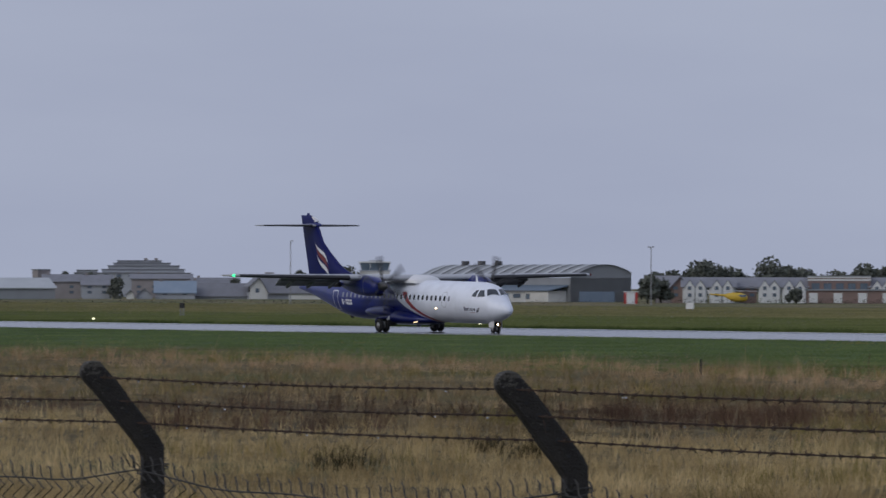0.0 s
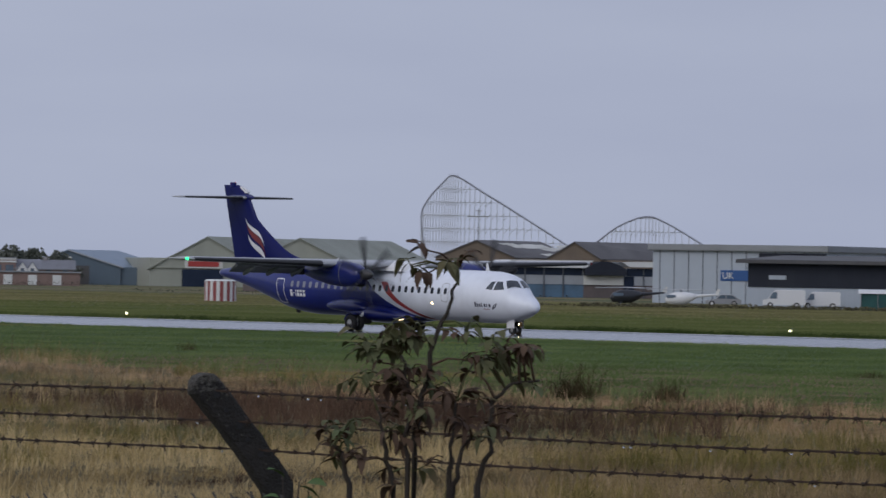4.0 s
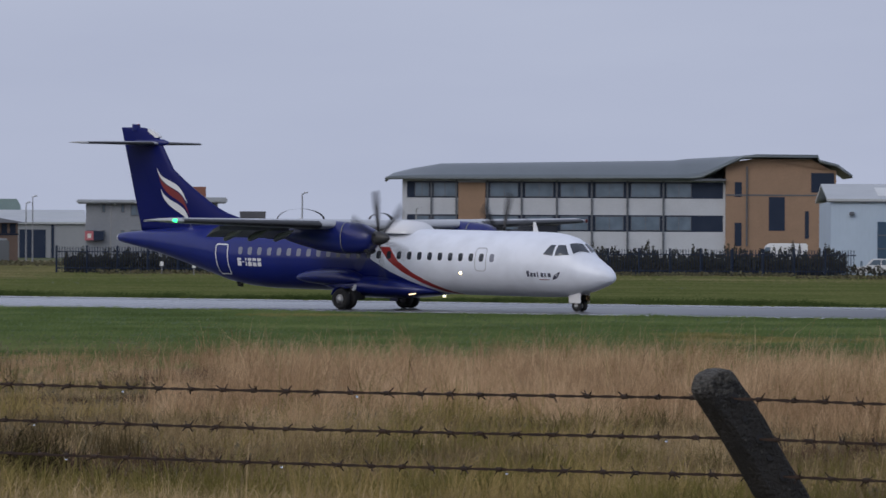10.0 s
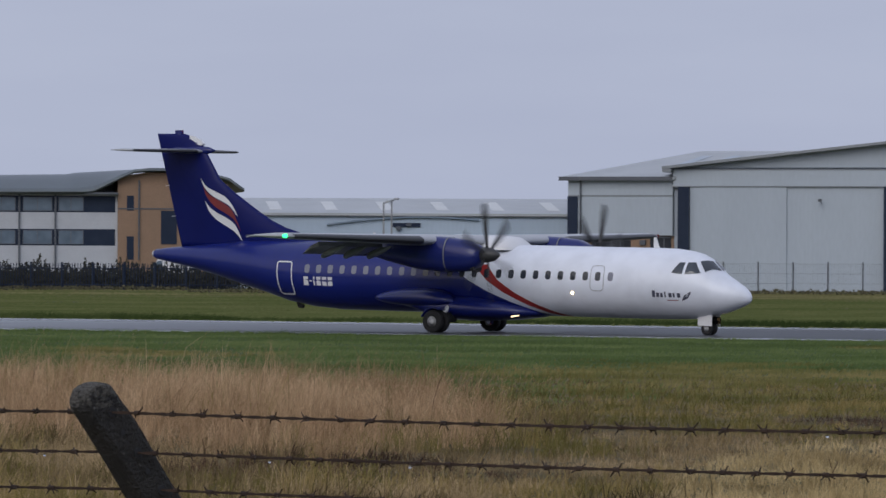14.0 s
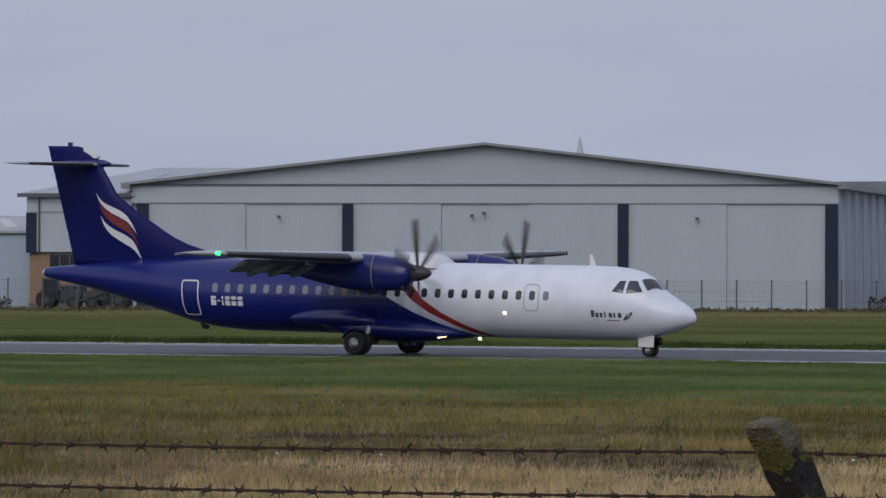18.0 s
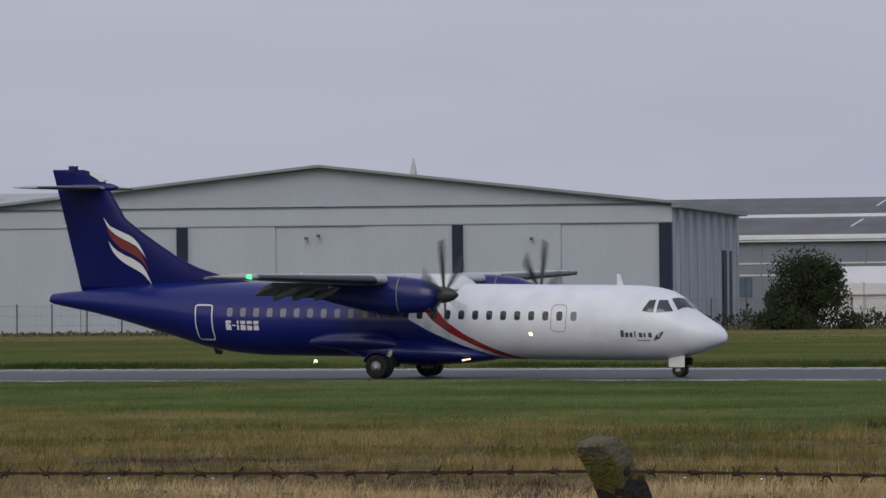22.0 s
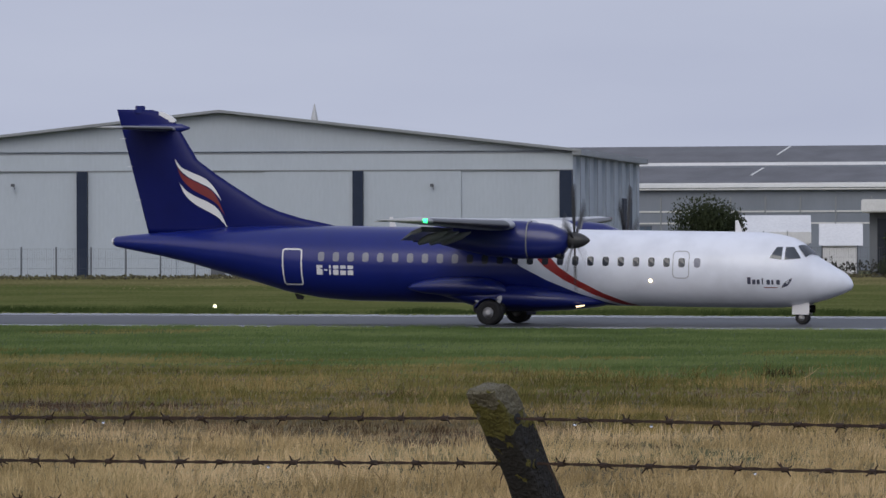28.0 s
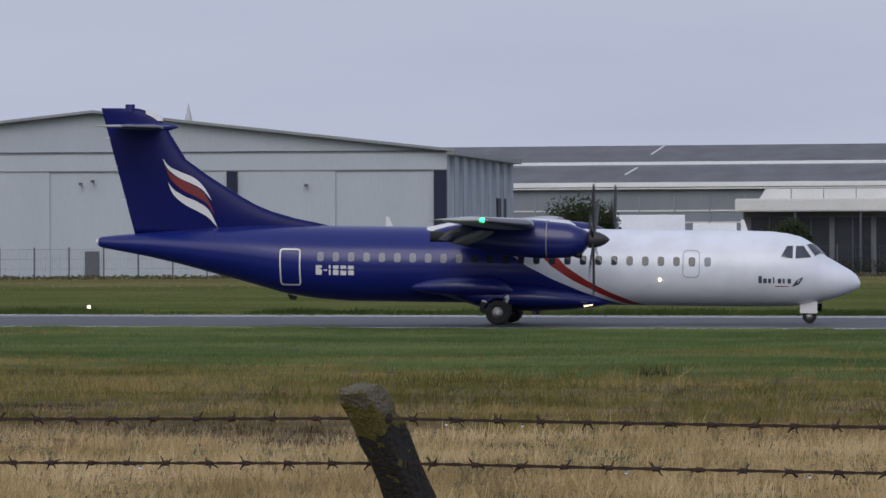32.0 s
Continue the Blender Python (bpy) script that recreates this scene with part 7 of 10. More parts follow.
for i in range(16):
    x = WI * (i + 0.3) / 16
    part("downpipe", box(x, x + 0.14, -0.12, 0, 0, 6.9), M_ROOF_GREY, works)
    if i % 2:
        window(works, x + 0.6, x + 2.6, 2.4, 4.2, -0.03, 3, 0.08, "dark works window")
for tn, z in ((-21.95, 9.2), (-21.95, 7.6)):
    x = on(LI, RI, tn)
    part("roof_ladder", slab([(x, 4 if z < 9 else 13.0, 9.0 if z < 9 else 11.05), (x + 0.22, 4 if z < 9 else 13.0, 9.0 if z < 9 else 11.05), (x + 0.32, 7.8 if z < 9 else 17.0, 9.74 if z < 9 else 11.9), (x + 0.1, 7.8 if z < 9 else 17.0, 9.74 if z < 9 else 11.9)], 0.05), M_TRIM_WHITE, works)

LQ, RQ = (-20.64, 441.0), (-18.6, 441.0)
canopy, WQ = front("canopy_building", LQ, RQ, "dark glazed building under a deep white canopy", "building")
part("wall", box(0, WQ, 0.6, 12, 0, 5.0), M_CLAD_DIM, canopy, "dim grey wall")
part("canopy", box(-0.6, WQ + 1, -1.6, 12.5, 4.98, 5.98, 0.08), M_TRIM_WHITE, canopy, "deep white canopy edge")
for i in range(6):
    part("roof_unit", prism([(1.2 + i * 2.5, 5.97), (3.64 + i * 2.5, 5.97), (3.64 + i * 2.5, 6.75), (1.2 + i * 2.5 + (0.5 if i == 0 else 0.0), 6.75)], 2, 5), M_TRIM_WHITE, canopy, "white roof light box")
for i in range(5):
    dark_window(canopy, 0.6 + i * 3.2, 3.4 + i * 3.2, 0.3, 4.6, 0.57, 2)
for i in range(3):
    part("column", tube((4 + 5 * i, -1.2, 0), (4 + 5 * i, -1.2, 5.0), 0.1, None, 8), M_FRAME, canopy)

LTn, RTn = (-22.17, 455.0), (-21.22, 455.0)
tent, WTn = front("white_marquee", LTn, RTn, "long white fabric marquee behind the hangar", "marquee")
part("canopy", prism([(-0.2, 2.6), (8, 2.6), (8, 3.5), (4, 4.85), (-0.2, 3.5)], -0.2, WTn, "x"), M_TENT, tent, "white fabric roof")
part("side", box(0, WTn - 0.2, 0.1, 7.8, 0, 2.6), M_TENT, tent, "white fabric side")
for i in range(1, 4):
    part("seam", box(WTn * i / 4 - 0.05, WTn * i / 4 + 0.05, -0.25, 0.12, 0, 3.6), M_ROOF_PALE, tent)
tent2, _ = front("white_marquee", (-21.12, 470.0), (-20.75, 470.0), "small white fabric marquee behind the hangar", "marquee")
part("canopy", prism([(-0.2, 2.4), (6, 2.4), (3, 4.2)], -0.2, 3.4, "x"), M_TENT, tent2, "white fabric roof")
part("side", box(0, 3.0, 0.1, 5.8, 0, 2.4), M_TENT, tent2, "white fabric side")

# ---- masts, chimney, coaster and skyline ----


def lattice_mast(name, turn, d, top, label, heads):
    m = empty(name, Matrix.Translation(at(turn, d)), label, "mast")
    bm = bmesh.new()
    r = 0.55
    n = int(top / 1.6)
    for i in range(3):
        a = 2.1 * i
        tube((r * math.cos(a), r * math.sin(a), 0), (r * 0.6 * math.cos(a), r * 0.6 * math.sin(a), top), 0.09, 0.07, 5, bm)
        for j in range(n):
            z0, z1 = top * j / n, top * (j + 1) / n
            b = a + (2.1 if j % 2 else -2.1)
            tube((r * math.cos(a), r * math.sin(a), z0), (r * 0.8 * math.cos(b), r * 0.8 * math.sin(b), z1), 0.045, None, 4, bm)
    part("lattice", bm, M_STEEL, m, "grey steel lattice")
    for z, rr, k in heads:
        for i in range(k):
            a = 6.283 * i / k
            part("antenna_panel", box(rr * math.cos(a) - 0.16, rr * math.cos(a) + 0.16, rr * math.sin(a) - 0.16, rr * math.sin(a) + 0.16, z, z + 1.7, 0.03), M_STEEL_PALE, m)
        part("head_ring", tube((0, 0, z + 0.3), (0, 0, z + 0.45), rr + 0.1, None, 12), M_STEEL, m)
    return m


lattice_mast("telecom_mast", -45.575, 900.0, 13.0, "steel telecom mast with two rings of panel antennas", ((12.3, 0.75, 7), (10.1, 0.9, 8)))
flood = empty("floodlight_mast", Matrix.Translation(at(-57.828, 900.0)), "slim grey pole with a small floodlight head", "mast")
part("pole", tube((0, 0, 0), (0, 0, 9.1), 0.10, 0.06, 8), M_STEEL, flood)
part("cross_arm", box(-0.75, 0.75, -0.05, 0.05, 8.98, 9.06), M_STEEL, flood)
for s in (-1, 1):
    part("lamp_head", box(s * 0.62 - 0.13, s * 0.62 + 0.13, -0.15, 0.1, 9.06, 9.2, 0.03), M_STEEL, flood)


def pole_lamp(turn, d, top, group="street lamps", arms=1):
    m = empty("street_lamp", Matrix.Translation(at(turn, d)), "slim grey street lamp on a tall pole", "street lamp", group)
    part("pole", tube((0, 0, 0), (0, 0, top), 0.10, 0.06, 8), M_STEEL, m)
    for s in ((-1, 1) if arms == 2 else (1,)):
        part("arm", tube((0, 0, top - 0.1), (s * 0.4, 0, top + 0.05), 0.05, 0.04, 6), M_STEEL, m)
        part("lantern", box(s * 0.45 - 0.22, s * 0.45 + 0.22, -0.12, 0.12, top + 0.0, top + 0.15, 0.04), M_STEEL_PALE, m)


for tn, d, top in ((-40.44, 560.0, 7.2), (-39.30, 600.0, 6.0), (-61.433, 900.0, 9.9), (-43.195, 640.0, 6.6), (-43.13, 640.0, 7.3), (-44.06, 640.0, 6.5), (-33.55, 440.0, 6.9), (-33.47, 440.0, 7.1), (-42.35, 640.0, 6.4)):
    pole_lamp(tn, d, top)

chimney = empty("tall_chimney", Matrix.Translation(at(-44.468, 1200.0)), "tall slim pale chimney stack with a wider cap", "chimney")
part("stack", tube((0, 0, 0), (0, 0, 19.0), 0.75, 0.52, 14), M_RENDER_GREY, chimney, "pale chimney stack")
part("cap", tube((0, 0, 18.6), (0, 0, 19.7), 0.55, 0.8, 14), M_ROOF_GREY, chimney, "darker chimney cap")

spire = empty("church_spire", Matrix.Translation(at(-26.186, 900.0)), "slender distant spire over the hangar roof", "spire")
part("tower", box(-1.0, 1.0, -1.0, 1.0, 0, 20.6), M_STEEL_PALE, spire, "pale square tower")
part("steeple", tube((0, 0, 20.6), (0, 0, 24.2), 0.9, 0.08, 8), M_STEEL_PALE, spire, "pale slender steeple")
part("cross", box(-0.05, 0.05, -0.05, 0.05, 23.6, 24.3), M_STEEL_PALE, spire)


def coaster(name, label, pts, d, base, bays):
    """A roller coaster rise: twin rails over a trestle of bents. pts: bearing and height of the rail."""
    m = empty(name, Matrix.Translation(at(pts[0][0], d)), label, "roller coaster")
    o = at(pts[0][0], d)

    def sp(k):
        n = len(pts) - 1
        x = k * n
        i = min(int(x), n - 1)
        f = x - i
        p = [pts[max(0, min(n, i + j))] for j in (-1, 0, 1, 2)]
        out = []
        for c in (0, 1):
            a, b, cc, dd = (q[c] for q in p)
            out.append(0.5 * (2 * b + (cc - a) * f + (2 * a - 5 * b + 4 * cc - dd) * f * f + (3 * b - a - 3 * cc + dd) * f ** 3))
        return out
    n = bays * 2
    path = [sp(i / n) for i in range(n + 1)]
    for s in (0.0, 5.0):
        bm = bmesh.new()
        for a, b in zip(path, path[1:]):
            tube(at(a[0], d + s, a[1]) - o, at(b[0], d + s, b[1]) - o, 0.42, None, 5, bm)
        part("track", bm, M_RAIL, m, "rail of the ride")
    for i in range(0, n + 1, 2):
        t, z = path[i]
        bm = bmesh.new()
        for s in (0.0, 5.0):
            tube(at(t, d + s, 0) - o, at(t, d + s, z) - o, 0.2, None, 4, bm)
        zz = 4.0
        while zz < z - 1:
            tube(at(t, d, zz) - o, at(t, d + 5, zz + 3) - o, 0.09, None, 4, bm)
            if i + 2 <= n and path[i + 2][1] > zz + 3.5:
                tube(at(t, d, zz) - o, at(path[i + 2][0], d, zz + 3) - o, 0.12, None, 4, bm)
            zz += 6
        part("bent", bm, M_STEEL_PALE, m, "pale steel bent")
    for lvl in range(1, 8):
        z = lvl * 6.0
        bm = bmesh.new()
        on_ = False
        for a, b in zip(path, path[1:]):
            if min(a[1], b[1]) > z:
                tube(at(a[0], d, z) - o, at(b[0], d, z) - o, 0.14, None, 4, bm)
                on_ = True
        if on_:
            part("brace_line", bm, M_STEEL_PALE, m)
        else:
            bm.free()
    return m


M_RAIL = shader("faded_ride_rail", (0.30, 0.31, 0.36), 0.6, second=(0.25, 0.25, 0.30), scale=0.05)
coaster("roller_coaster", "tall pale roller coaster first drop in the distance", [(-51.53, 4), (-51.57, 16), (-51.60, 30), (-51.52, 38), (-51.40, 44.2), (-51.31, 48.0), (-51.20, 46.6), (-51.0, 41.0), (-50.75, 34.3), (-50.45, 26.0), (-50.15, 17.5), (-49.95, 11)], 2600.0, 0, 46)
coaster("roller_coaster", "pale roller coaster hump in the distance", [(-50.0, 14), (-49.84, 19), (-49.62, 26.4), (-49.36, 30.8), (-49.16, 28.3), (-48.82, 19.5), (-48.6, 13)], 2600.0, 0, 32)
coaster("roller_coaster", "low pale roller coaster arc in the distance", [(-46.8, 12), (-46.51, 14.7), (-46.25, 19), (-45.97, 21), (-45.75, 21.5), (-45.66, 17), (-45.6, 9)], 2600.0, 0, 28)
p = empty("mast_behind_coaster", Matrix.Translation(at(-51.03, 1000.0)), "thin mast with cross arms", "mast")
part("pole", tube((0, 0, 0), (0, 0, 14.6), 0.12, 0.08, 6), M_STEEL, p)
for z, w in ((13.2, 3.0), (14.2, 1.0)):
    part("cross_arm", box(-w, w, -0.05, 0.05, z, z + 0.12), M_STEEL, p)

# ---- houses and trees beyond the far grass ----
# slate and dun of the far houses are lightened to carry the haze
M_SLATE = shader("slate_roof", (0.185, 0.19, 0.21), 0.6, second=(0.15, 0.15, 0.165), scale=0.6, amount=0.8)

M_SLATE_PALE = shader("haze_pale_slate", (0.22, 0.225, 0.25), 0.7, second=(0.17, 0.172, 0.19), scale=0.5, amount=0.8)
M_DUN = shader("dun_render", (0.29, 0.27, 0.27), 0.85, second=(0.23, 0.21, 0.21), scale=0.4, amount=0.8)


def house(turn, d, w, eave, ridge, wall, roof, label, gables=0, depth=8.0, along="x"):
    h, ww = front("house", (turn, d), (turn + math.degrees(w / d), d), label, "house", "houses beyond the airfield")
    part("wall", box(0, ww, 0, depth, 0, eave), wall, h)
    if along == "x":
        part("roof", gable_roof(0, ww, 0, depth, eave, ridge, "x", 0.4, 0.2), roof, h)
        part("gable_wall", prism([(0, eave), (depth, eave), (depth / 2, ridge - 0.2)], 0.02, ww - 0.02, "x"), wall, h)
    else:
        part("roof", gable_roof(0, ww, 0, depth, eave, ridge, "y", 0.4, 0.2), roof, h)
        part("gable_wall", prism([(0, eave), (ww, eave), (ww / 2, ridge - 0.2)], 0.02, depth - 0.02), wall, h)
    for i in range(gables):
        c = ww * (0.28 + 0.44 * i / max(gables - 1, 1))
        gw = 0.85
        g = part("dormer", prism([(c - gw, 0), (c + gw, 0), (c + gw, eave - 0.25), (c, ridge - 0.55), (c - gw, eave - 0.25)], -0.7, depth / 2), M_TRIM_WHITE, h, "white gabled bay")
        bm = bmesh.new()
        slab([(c - gw - 0.1, -0.8, eave - 0.3), (c, -0.8, ridge - 0.45), (c, depth / 2, ridge - 0.45), (c - gw - 0.1, depth / 2, eave - 0.3)], 0.06, bm)
        slab([(c, -0.8, ridge - 0.44), (c + gw + 0.1, -0.8, eave - 0.3), (c + gw + 0.1, depth / 2, eave - 0.3), (c, depth / 2, ridge - 0.44)], 0.06, bm)
        part("dormer_roof", bm, roof, g)
    n = max(2, int(ww / 3.2))
    for i in range(gables or n):
        x = ww * (0.28 + 0.44 * i) - 0.3 if gables else ww * (i + 0.5) / n - 0.45
        for z0 in ((1.1, 2.3) if eave > 2.8 else (0.9,)):
            if z0 + 0.8 < eave + 0.2:
                window(h, x, x + (0.6 if gables else 0.9), z0, z0 + 0.6, -0.73 if gables else -0.03, 1, 0.08)
    if w > 5 and not gables:
        part("chimney", box(ww * 0.1, ww * 0.1 + 0.6, depth / 2 - 0.3, depth / 2 + 0.3, ridge - 0.5, ridge + 0.45), M_DUN, h, "dun chimney")
    return h


for tn, w in ((-57.51, 4.24), (-57.244, 4.43), (-56.754, 3.84), (-56.522, 4.40), (-55.637, 3.9)):
    house(tn, 1000.0, w, 3.0, 4.5, M_TRIM_WHITE, M_SLATE_PALE, "pair of white houses with gabled bays and slate roof", 2)
house(-56.957, 1004.0, 3.2, 2.9, 4.5, M_BRICK_RED, M_SLATE_PALE, "red brick house with slate roof")
house(-57.63, 1003.0, 3.3, 2.9, 4.7, M_BRICK_RED, M_SLATE, "red brick house with gable to the field", 0, 8.0, "y")
house(-57.78, 1012.0, 4.0, 2.9, 4.8, M_DUN, M_SLATE_PALE, "dun rendered house with slate roof")
house(-55.4, 1030.0, 6.0, 3.0, 4.5, M_BRICK_RED, M_SLATE, "red brick house with slate roof")
flat, fw = front("flat_roofed_terrace", (-56.26, 1000.0), (-55.64, 1000.0), "flat-roofed red brick terrace with white bands", "building")
part("wall", box(0, fw, 0, 9, 0, 4.6), M_BRICK_RED, flat, "red brick wall")
for z in (4.35, 3.9):
    part("band", box(-0.1, fw + 0.1, -0.1, 0.05, z, z + 0.3), M_TRIM_WHITE, flat, "white band")
part("roof", box(-0.2, fw + 0.2, -0.2, 9.2, 4.65, 4.8), M_ROOF_GREY, flat)
for i in range(5):
    window(flat, 0.6 + i * 2.1, 2.0 + i * 2.1, 2.3, 3.5, -0.03, 2, 0.1)
shop, sw = front("low_parade", (-56.28, 985.0), (-55.0, 985.0), "low brick parade with white shop fronts", "building")
part("wall", box(0, sw, 0, 5, 0, 2.2), M_BRICK_RED, shop, "red brick wall")
part("roof", box(-0.2, sw + 0.2, -0.3, 5, 2.2, 2.45), M_ROOF_GREY, shop, "flat grey roof")
for i in range(5):
    part("shop_front", box(0.5 + i * 4.2, 2.0 + i * 4.2, -0.08, 0.1, 0.1, 1.8), M_TRIM_WHITE, shop, "white shop front")

leafy = []
# town to the far left
for tn, d, w, e, r, wl_, rf, lb in ((-63.90, 1240.0, 8.2, 3.9, 5.3, M_DUN, M_SLATE_PALE, "dun terrace with slate roof"), (-63.51, 1238.0, 6.3, 3.2, 5.2, M_RENDER_GREY, M_SLATE_PALE, "grey rendered house with slate roof"),
                                   (-60.70, 1236.0, 6.0, 2.4, 4.4, M_RENDER_GREY, M_SLATE, "grey house with dark roof"),
                                   (-63.02, 1330.0, 14.0, 4.6, 5.6, M_DUN, M_SLATE_PALE, "tall dun terrace behind")):
    house(tn, d, w, e, r, wl_, rf, lb)
stk = empty("roof_tank", Matrix.Translation(at(-63.98, 1246.0)), "square dun tank block above the roofs", "tank")
part("block", box(-1.45, 1.45, 0, 3, 0, 6.2, 0.05), M_DUN, stk)
part("lid", box(-1.6, 1.6, -0.15, 3.15, 6.2, 6.4), M_ROOF_GREY, stk)
for tn, d, w, e, r, wl_, rf, lb in ((-62.50, 1228.0, 13.6, 0.9, 3.4, M_RENDER_GREY, M_SLATE, "long low house under a deep slate roof"), (-62.44, 1240.0, 8.4, 2.6, 4.1, M_RENDER_GREY, M_SLATE, "house with a steep dark slate roof"), (-62.41, 1300.0, 10.5, 3.8, 4.7, M_RENDER_GREY, M_SLATE, "long terrace behind the houses"),
                                   (-62.78, 1224.0, 8.4, 1.6, 3.9, M_RENDER_GREY, M_ROOF_BLUE, "grey house with blue-grey roof"), (-62.97, 1219.0, 3.4, 0.9, 2.4, M_RENDER_GREY, M_SLATE, "low house with a small gable"), (-63.07, 1216.0, 1.6, 1.2, 2.0, M_RENDER, M_SLATE, "small white gabled hut"), (-60.98, 1262.0, 8.0, 3.0, 4.9, M_RENDER_GREY, M_SLATE, "grey house with slate roof")):
    house(tn, d, w, e, r, wl_, rf, lb, 0, 8.0, "y" if w < 4.5 else "x")
# wide house with a steep slate roof, its pale gable turned to the field
wide, wdw = front("house", (-61.836, 1225.0), (-61.03, 1229.0), "wide house with a pale gable and a deep slate roof", "house", "houses beyond the airfield")
g0, g1 = 1.95, 3.95
part("wall", box(0.1, wdw, 0.4, 9, 0, 1.35), M_RENDER_GREY, wide, "grey wall")
part("gable_wall", prism([(0.05, 0.0), (g1 - 0.1, 0.0), (g1 - 0.1, 1.5), (g0, 4.55), (0.05, 2.9)], -0.05, 0.35), M_RENDER, wide, "pale gable wall")
bm = bmesh.new()
slab([(g1 + 0.1, -0.45, 1.35), (wdw + 0.4, -0.45, 1.35), (wdw + 0.2, 4.5, 4.85), (g0, 4.5, 4.85)], 0.2, bm)
slab([(g0, 4.52, 4.85), (wdw + 0.2, 4.52, 4.85), (wdw + 0.4, 9.4, 1.35), (-0.3, 9.4, 1.35)], 0.2, bm)
slab([(g0, -0.5, 4.78), (g1 + 0.15, -0.5, 1.35), (g1 + 0.15, 4.5, 1.4), (g0, 4.5, 4.85)], 0.2, bm)
slab([(-0.4, -0.5, 2.7), (g0, -0.5, 4.78), (g0, 4.5, 4.85), (-0.4, 4.5, 2.7)], 0.2, bm)
part("roof", bm, M_SLATE, wide, "deep slate roof")
part("chimney", box(4.4, 6.2, 4.2, 5.0, 4.5, 5.75), M_DUN, wide, "broad dun chimney")
window(wide, 1.2, 2.0, 1.4, 2.3, -0.08, 1, 0.08)
wlow, wlw = front("low_white_shed", (-61.45, 1205.0), (-61.03, 1205.0), "low white shed with a dark flat roof", "shed", "low sheds by the control building")
part("wall", box(0, wlw, 0, 4, 0, 1.15), M_RENDER, wlow, "white wall")
part("roof", box(-0.3, wlw + 0.3, -0.4, 4.2, 1.15, 1.4), M_SLATE, wlow, "dark flat roof")
for tn0, tn1, h_, wl_ in ((-61.0, -60.84, 1.25, M_SLATE), (-60.82, -60.62, 1.45, M_RENDER), (-60.60, -60.34, 1.6, M_RENDER_GREY), (-60.32, -60.20, 1.3, M_RENDER), (-60.18, -59.92, 1.75, M_RENDER_GREY), (-59.83, -59.62, 2.1, M_RENDER), (-59.6, -59.38, 2.0, M_RENDER_GREY), (-59.33, -59.08, 1.9, M_RENDER)):
    lo_shed, lo_w = front("low_shed", (tn0, 1040.0 if tn0 > -59.9 else 1120.0), (tn1, 1040.0 if tn0 > -59.9 else 1120.0), "low grey shed with a dark roof" if wl_ is not M_RENDER else "low white shed with a dark roof", "shed", "low sheds by the control building")
    part("wall", box(0, lo_w, 0, 3.5, 0, h_), wl_, lo_shed)
    part("roof", box(-0.25, lo_w + 0.25, -0.35, 3.7, h_, h_ + 0.2), M_SLATE, lo_shed, "dark flat roof")
    part("door", box(lo_w * 0.12, lo_w * 0.12 + 0.9, -0.04, 0.05, 0, h_ * 0.82), M_ROOF_BLUE, lo_shed, "blue-grey door")
    window(lo_shed, lo_w * 0.5, lo_w * 0.5 + 1.3, h_ * 0.4, h_ * 0.8, -0.03, 2, 0.08, "dark window")
for i, (tn, h_, s_) in enumerate(((-63.17, 5.1, 3.4),)):
    leafy.append((tn, 1236.0 + i, h_, s_))
lsh, lw_ = front("pale_roofed_shed", (-64.9, 1200.0), (-63.78, 1205.0), "wide low shed with pale blue-grey roof", "shed")
part("wall", box(0, lw_, 0, 15, 0, 2.4), M_CLAD_GREY, lsh)
part("roof", gable_roof(0, lw_, 0, 15, 2.5, 4.5, "x", 0.4, 0.2), M_ROOF_PALE, lsh, "pale roof")
tw, tww = front("stepped_apartment_block", (-63.59, 1450.0), (-62.43, 1450.0), "stepped grey apartment block on the skyline", "apartment building")
for x0, x1, z0, z1 in ((0, 1.0, 0, 6.1), (0.02, 0.2, 6.1, 6.8), (0.24, 0.95, 6.1, 7.0), (0.29, 0.905, 7.0, 7.9), (0.34, 0.83, 7.9, 8.6), (0.37, 0.75, 8.6, 9.2)):
    part("storey", box(tww * x0, tww * x1, x0 * 8, 10, z0, z1), M_RENDER_GREY, tw, "grey rendered storey")
    part("storey_edge", box(tww * x0 - 0.2, tww * x1 + 0.2, x0 * 8 - 0.3, 10.2, z1 - 0.12, z1 + 0.05), M_SLATE_PALE, tw)
for i in range(9):
    window(tw, tww * 0.05 + i * tww * 0.105, tww * 0.05 + i * tww * 0.105 + 1.2, 5.0, 5.7, -0.03, 1, 0.1)
for x in (0.60, 0.69):
    part("roof_stack", box(tww * x, tww * x + 0.9, 4, 6, 9.2, 9.8), M_DUN, tw)
ctl, ctw = front("control_building", (-60.64, 1145.0), (-59.995, 1145.0), "white rendered two-storey control building", "building")
part("wall", box(0, ctw, 0, 10, 0, 3.7), M_RENDER, ctl, "white rendered wall")
part("roof", box(-0.3, ctw + 0.3, -0.3, 10.3, 3.7, 4.0), M_ROOF_GREY, ctl, "flat grey roof")
for i in range(6):
    for z in (0.6, 2.2):
        window(ctl, 0.7 + i * ctw / 6, 0.7 + i * ctw / 6 + 1.0, z, z + 0.9, -0.03, 2, 0.1, "dark window")
rb = empty("marker_board", Matrix.Translation(at(-60.0, 700.0)), "low red airfield marker board", "marker board", "airfield marker boards")
part("board", box(-2.0, 2.0, -0.06, 0.06, 0.15, 0.75, 0.02), M_RED, rb)
for s in (-1, 1):
    part("leg", box(s * 1.4 - 0.05, s * 1.4 + 0.05, -0.04, 0.04, -0.05, 0.2), M_STEEL, rb)
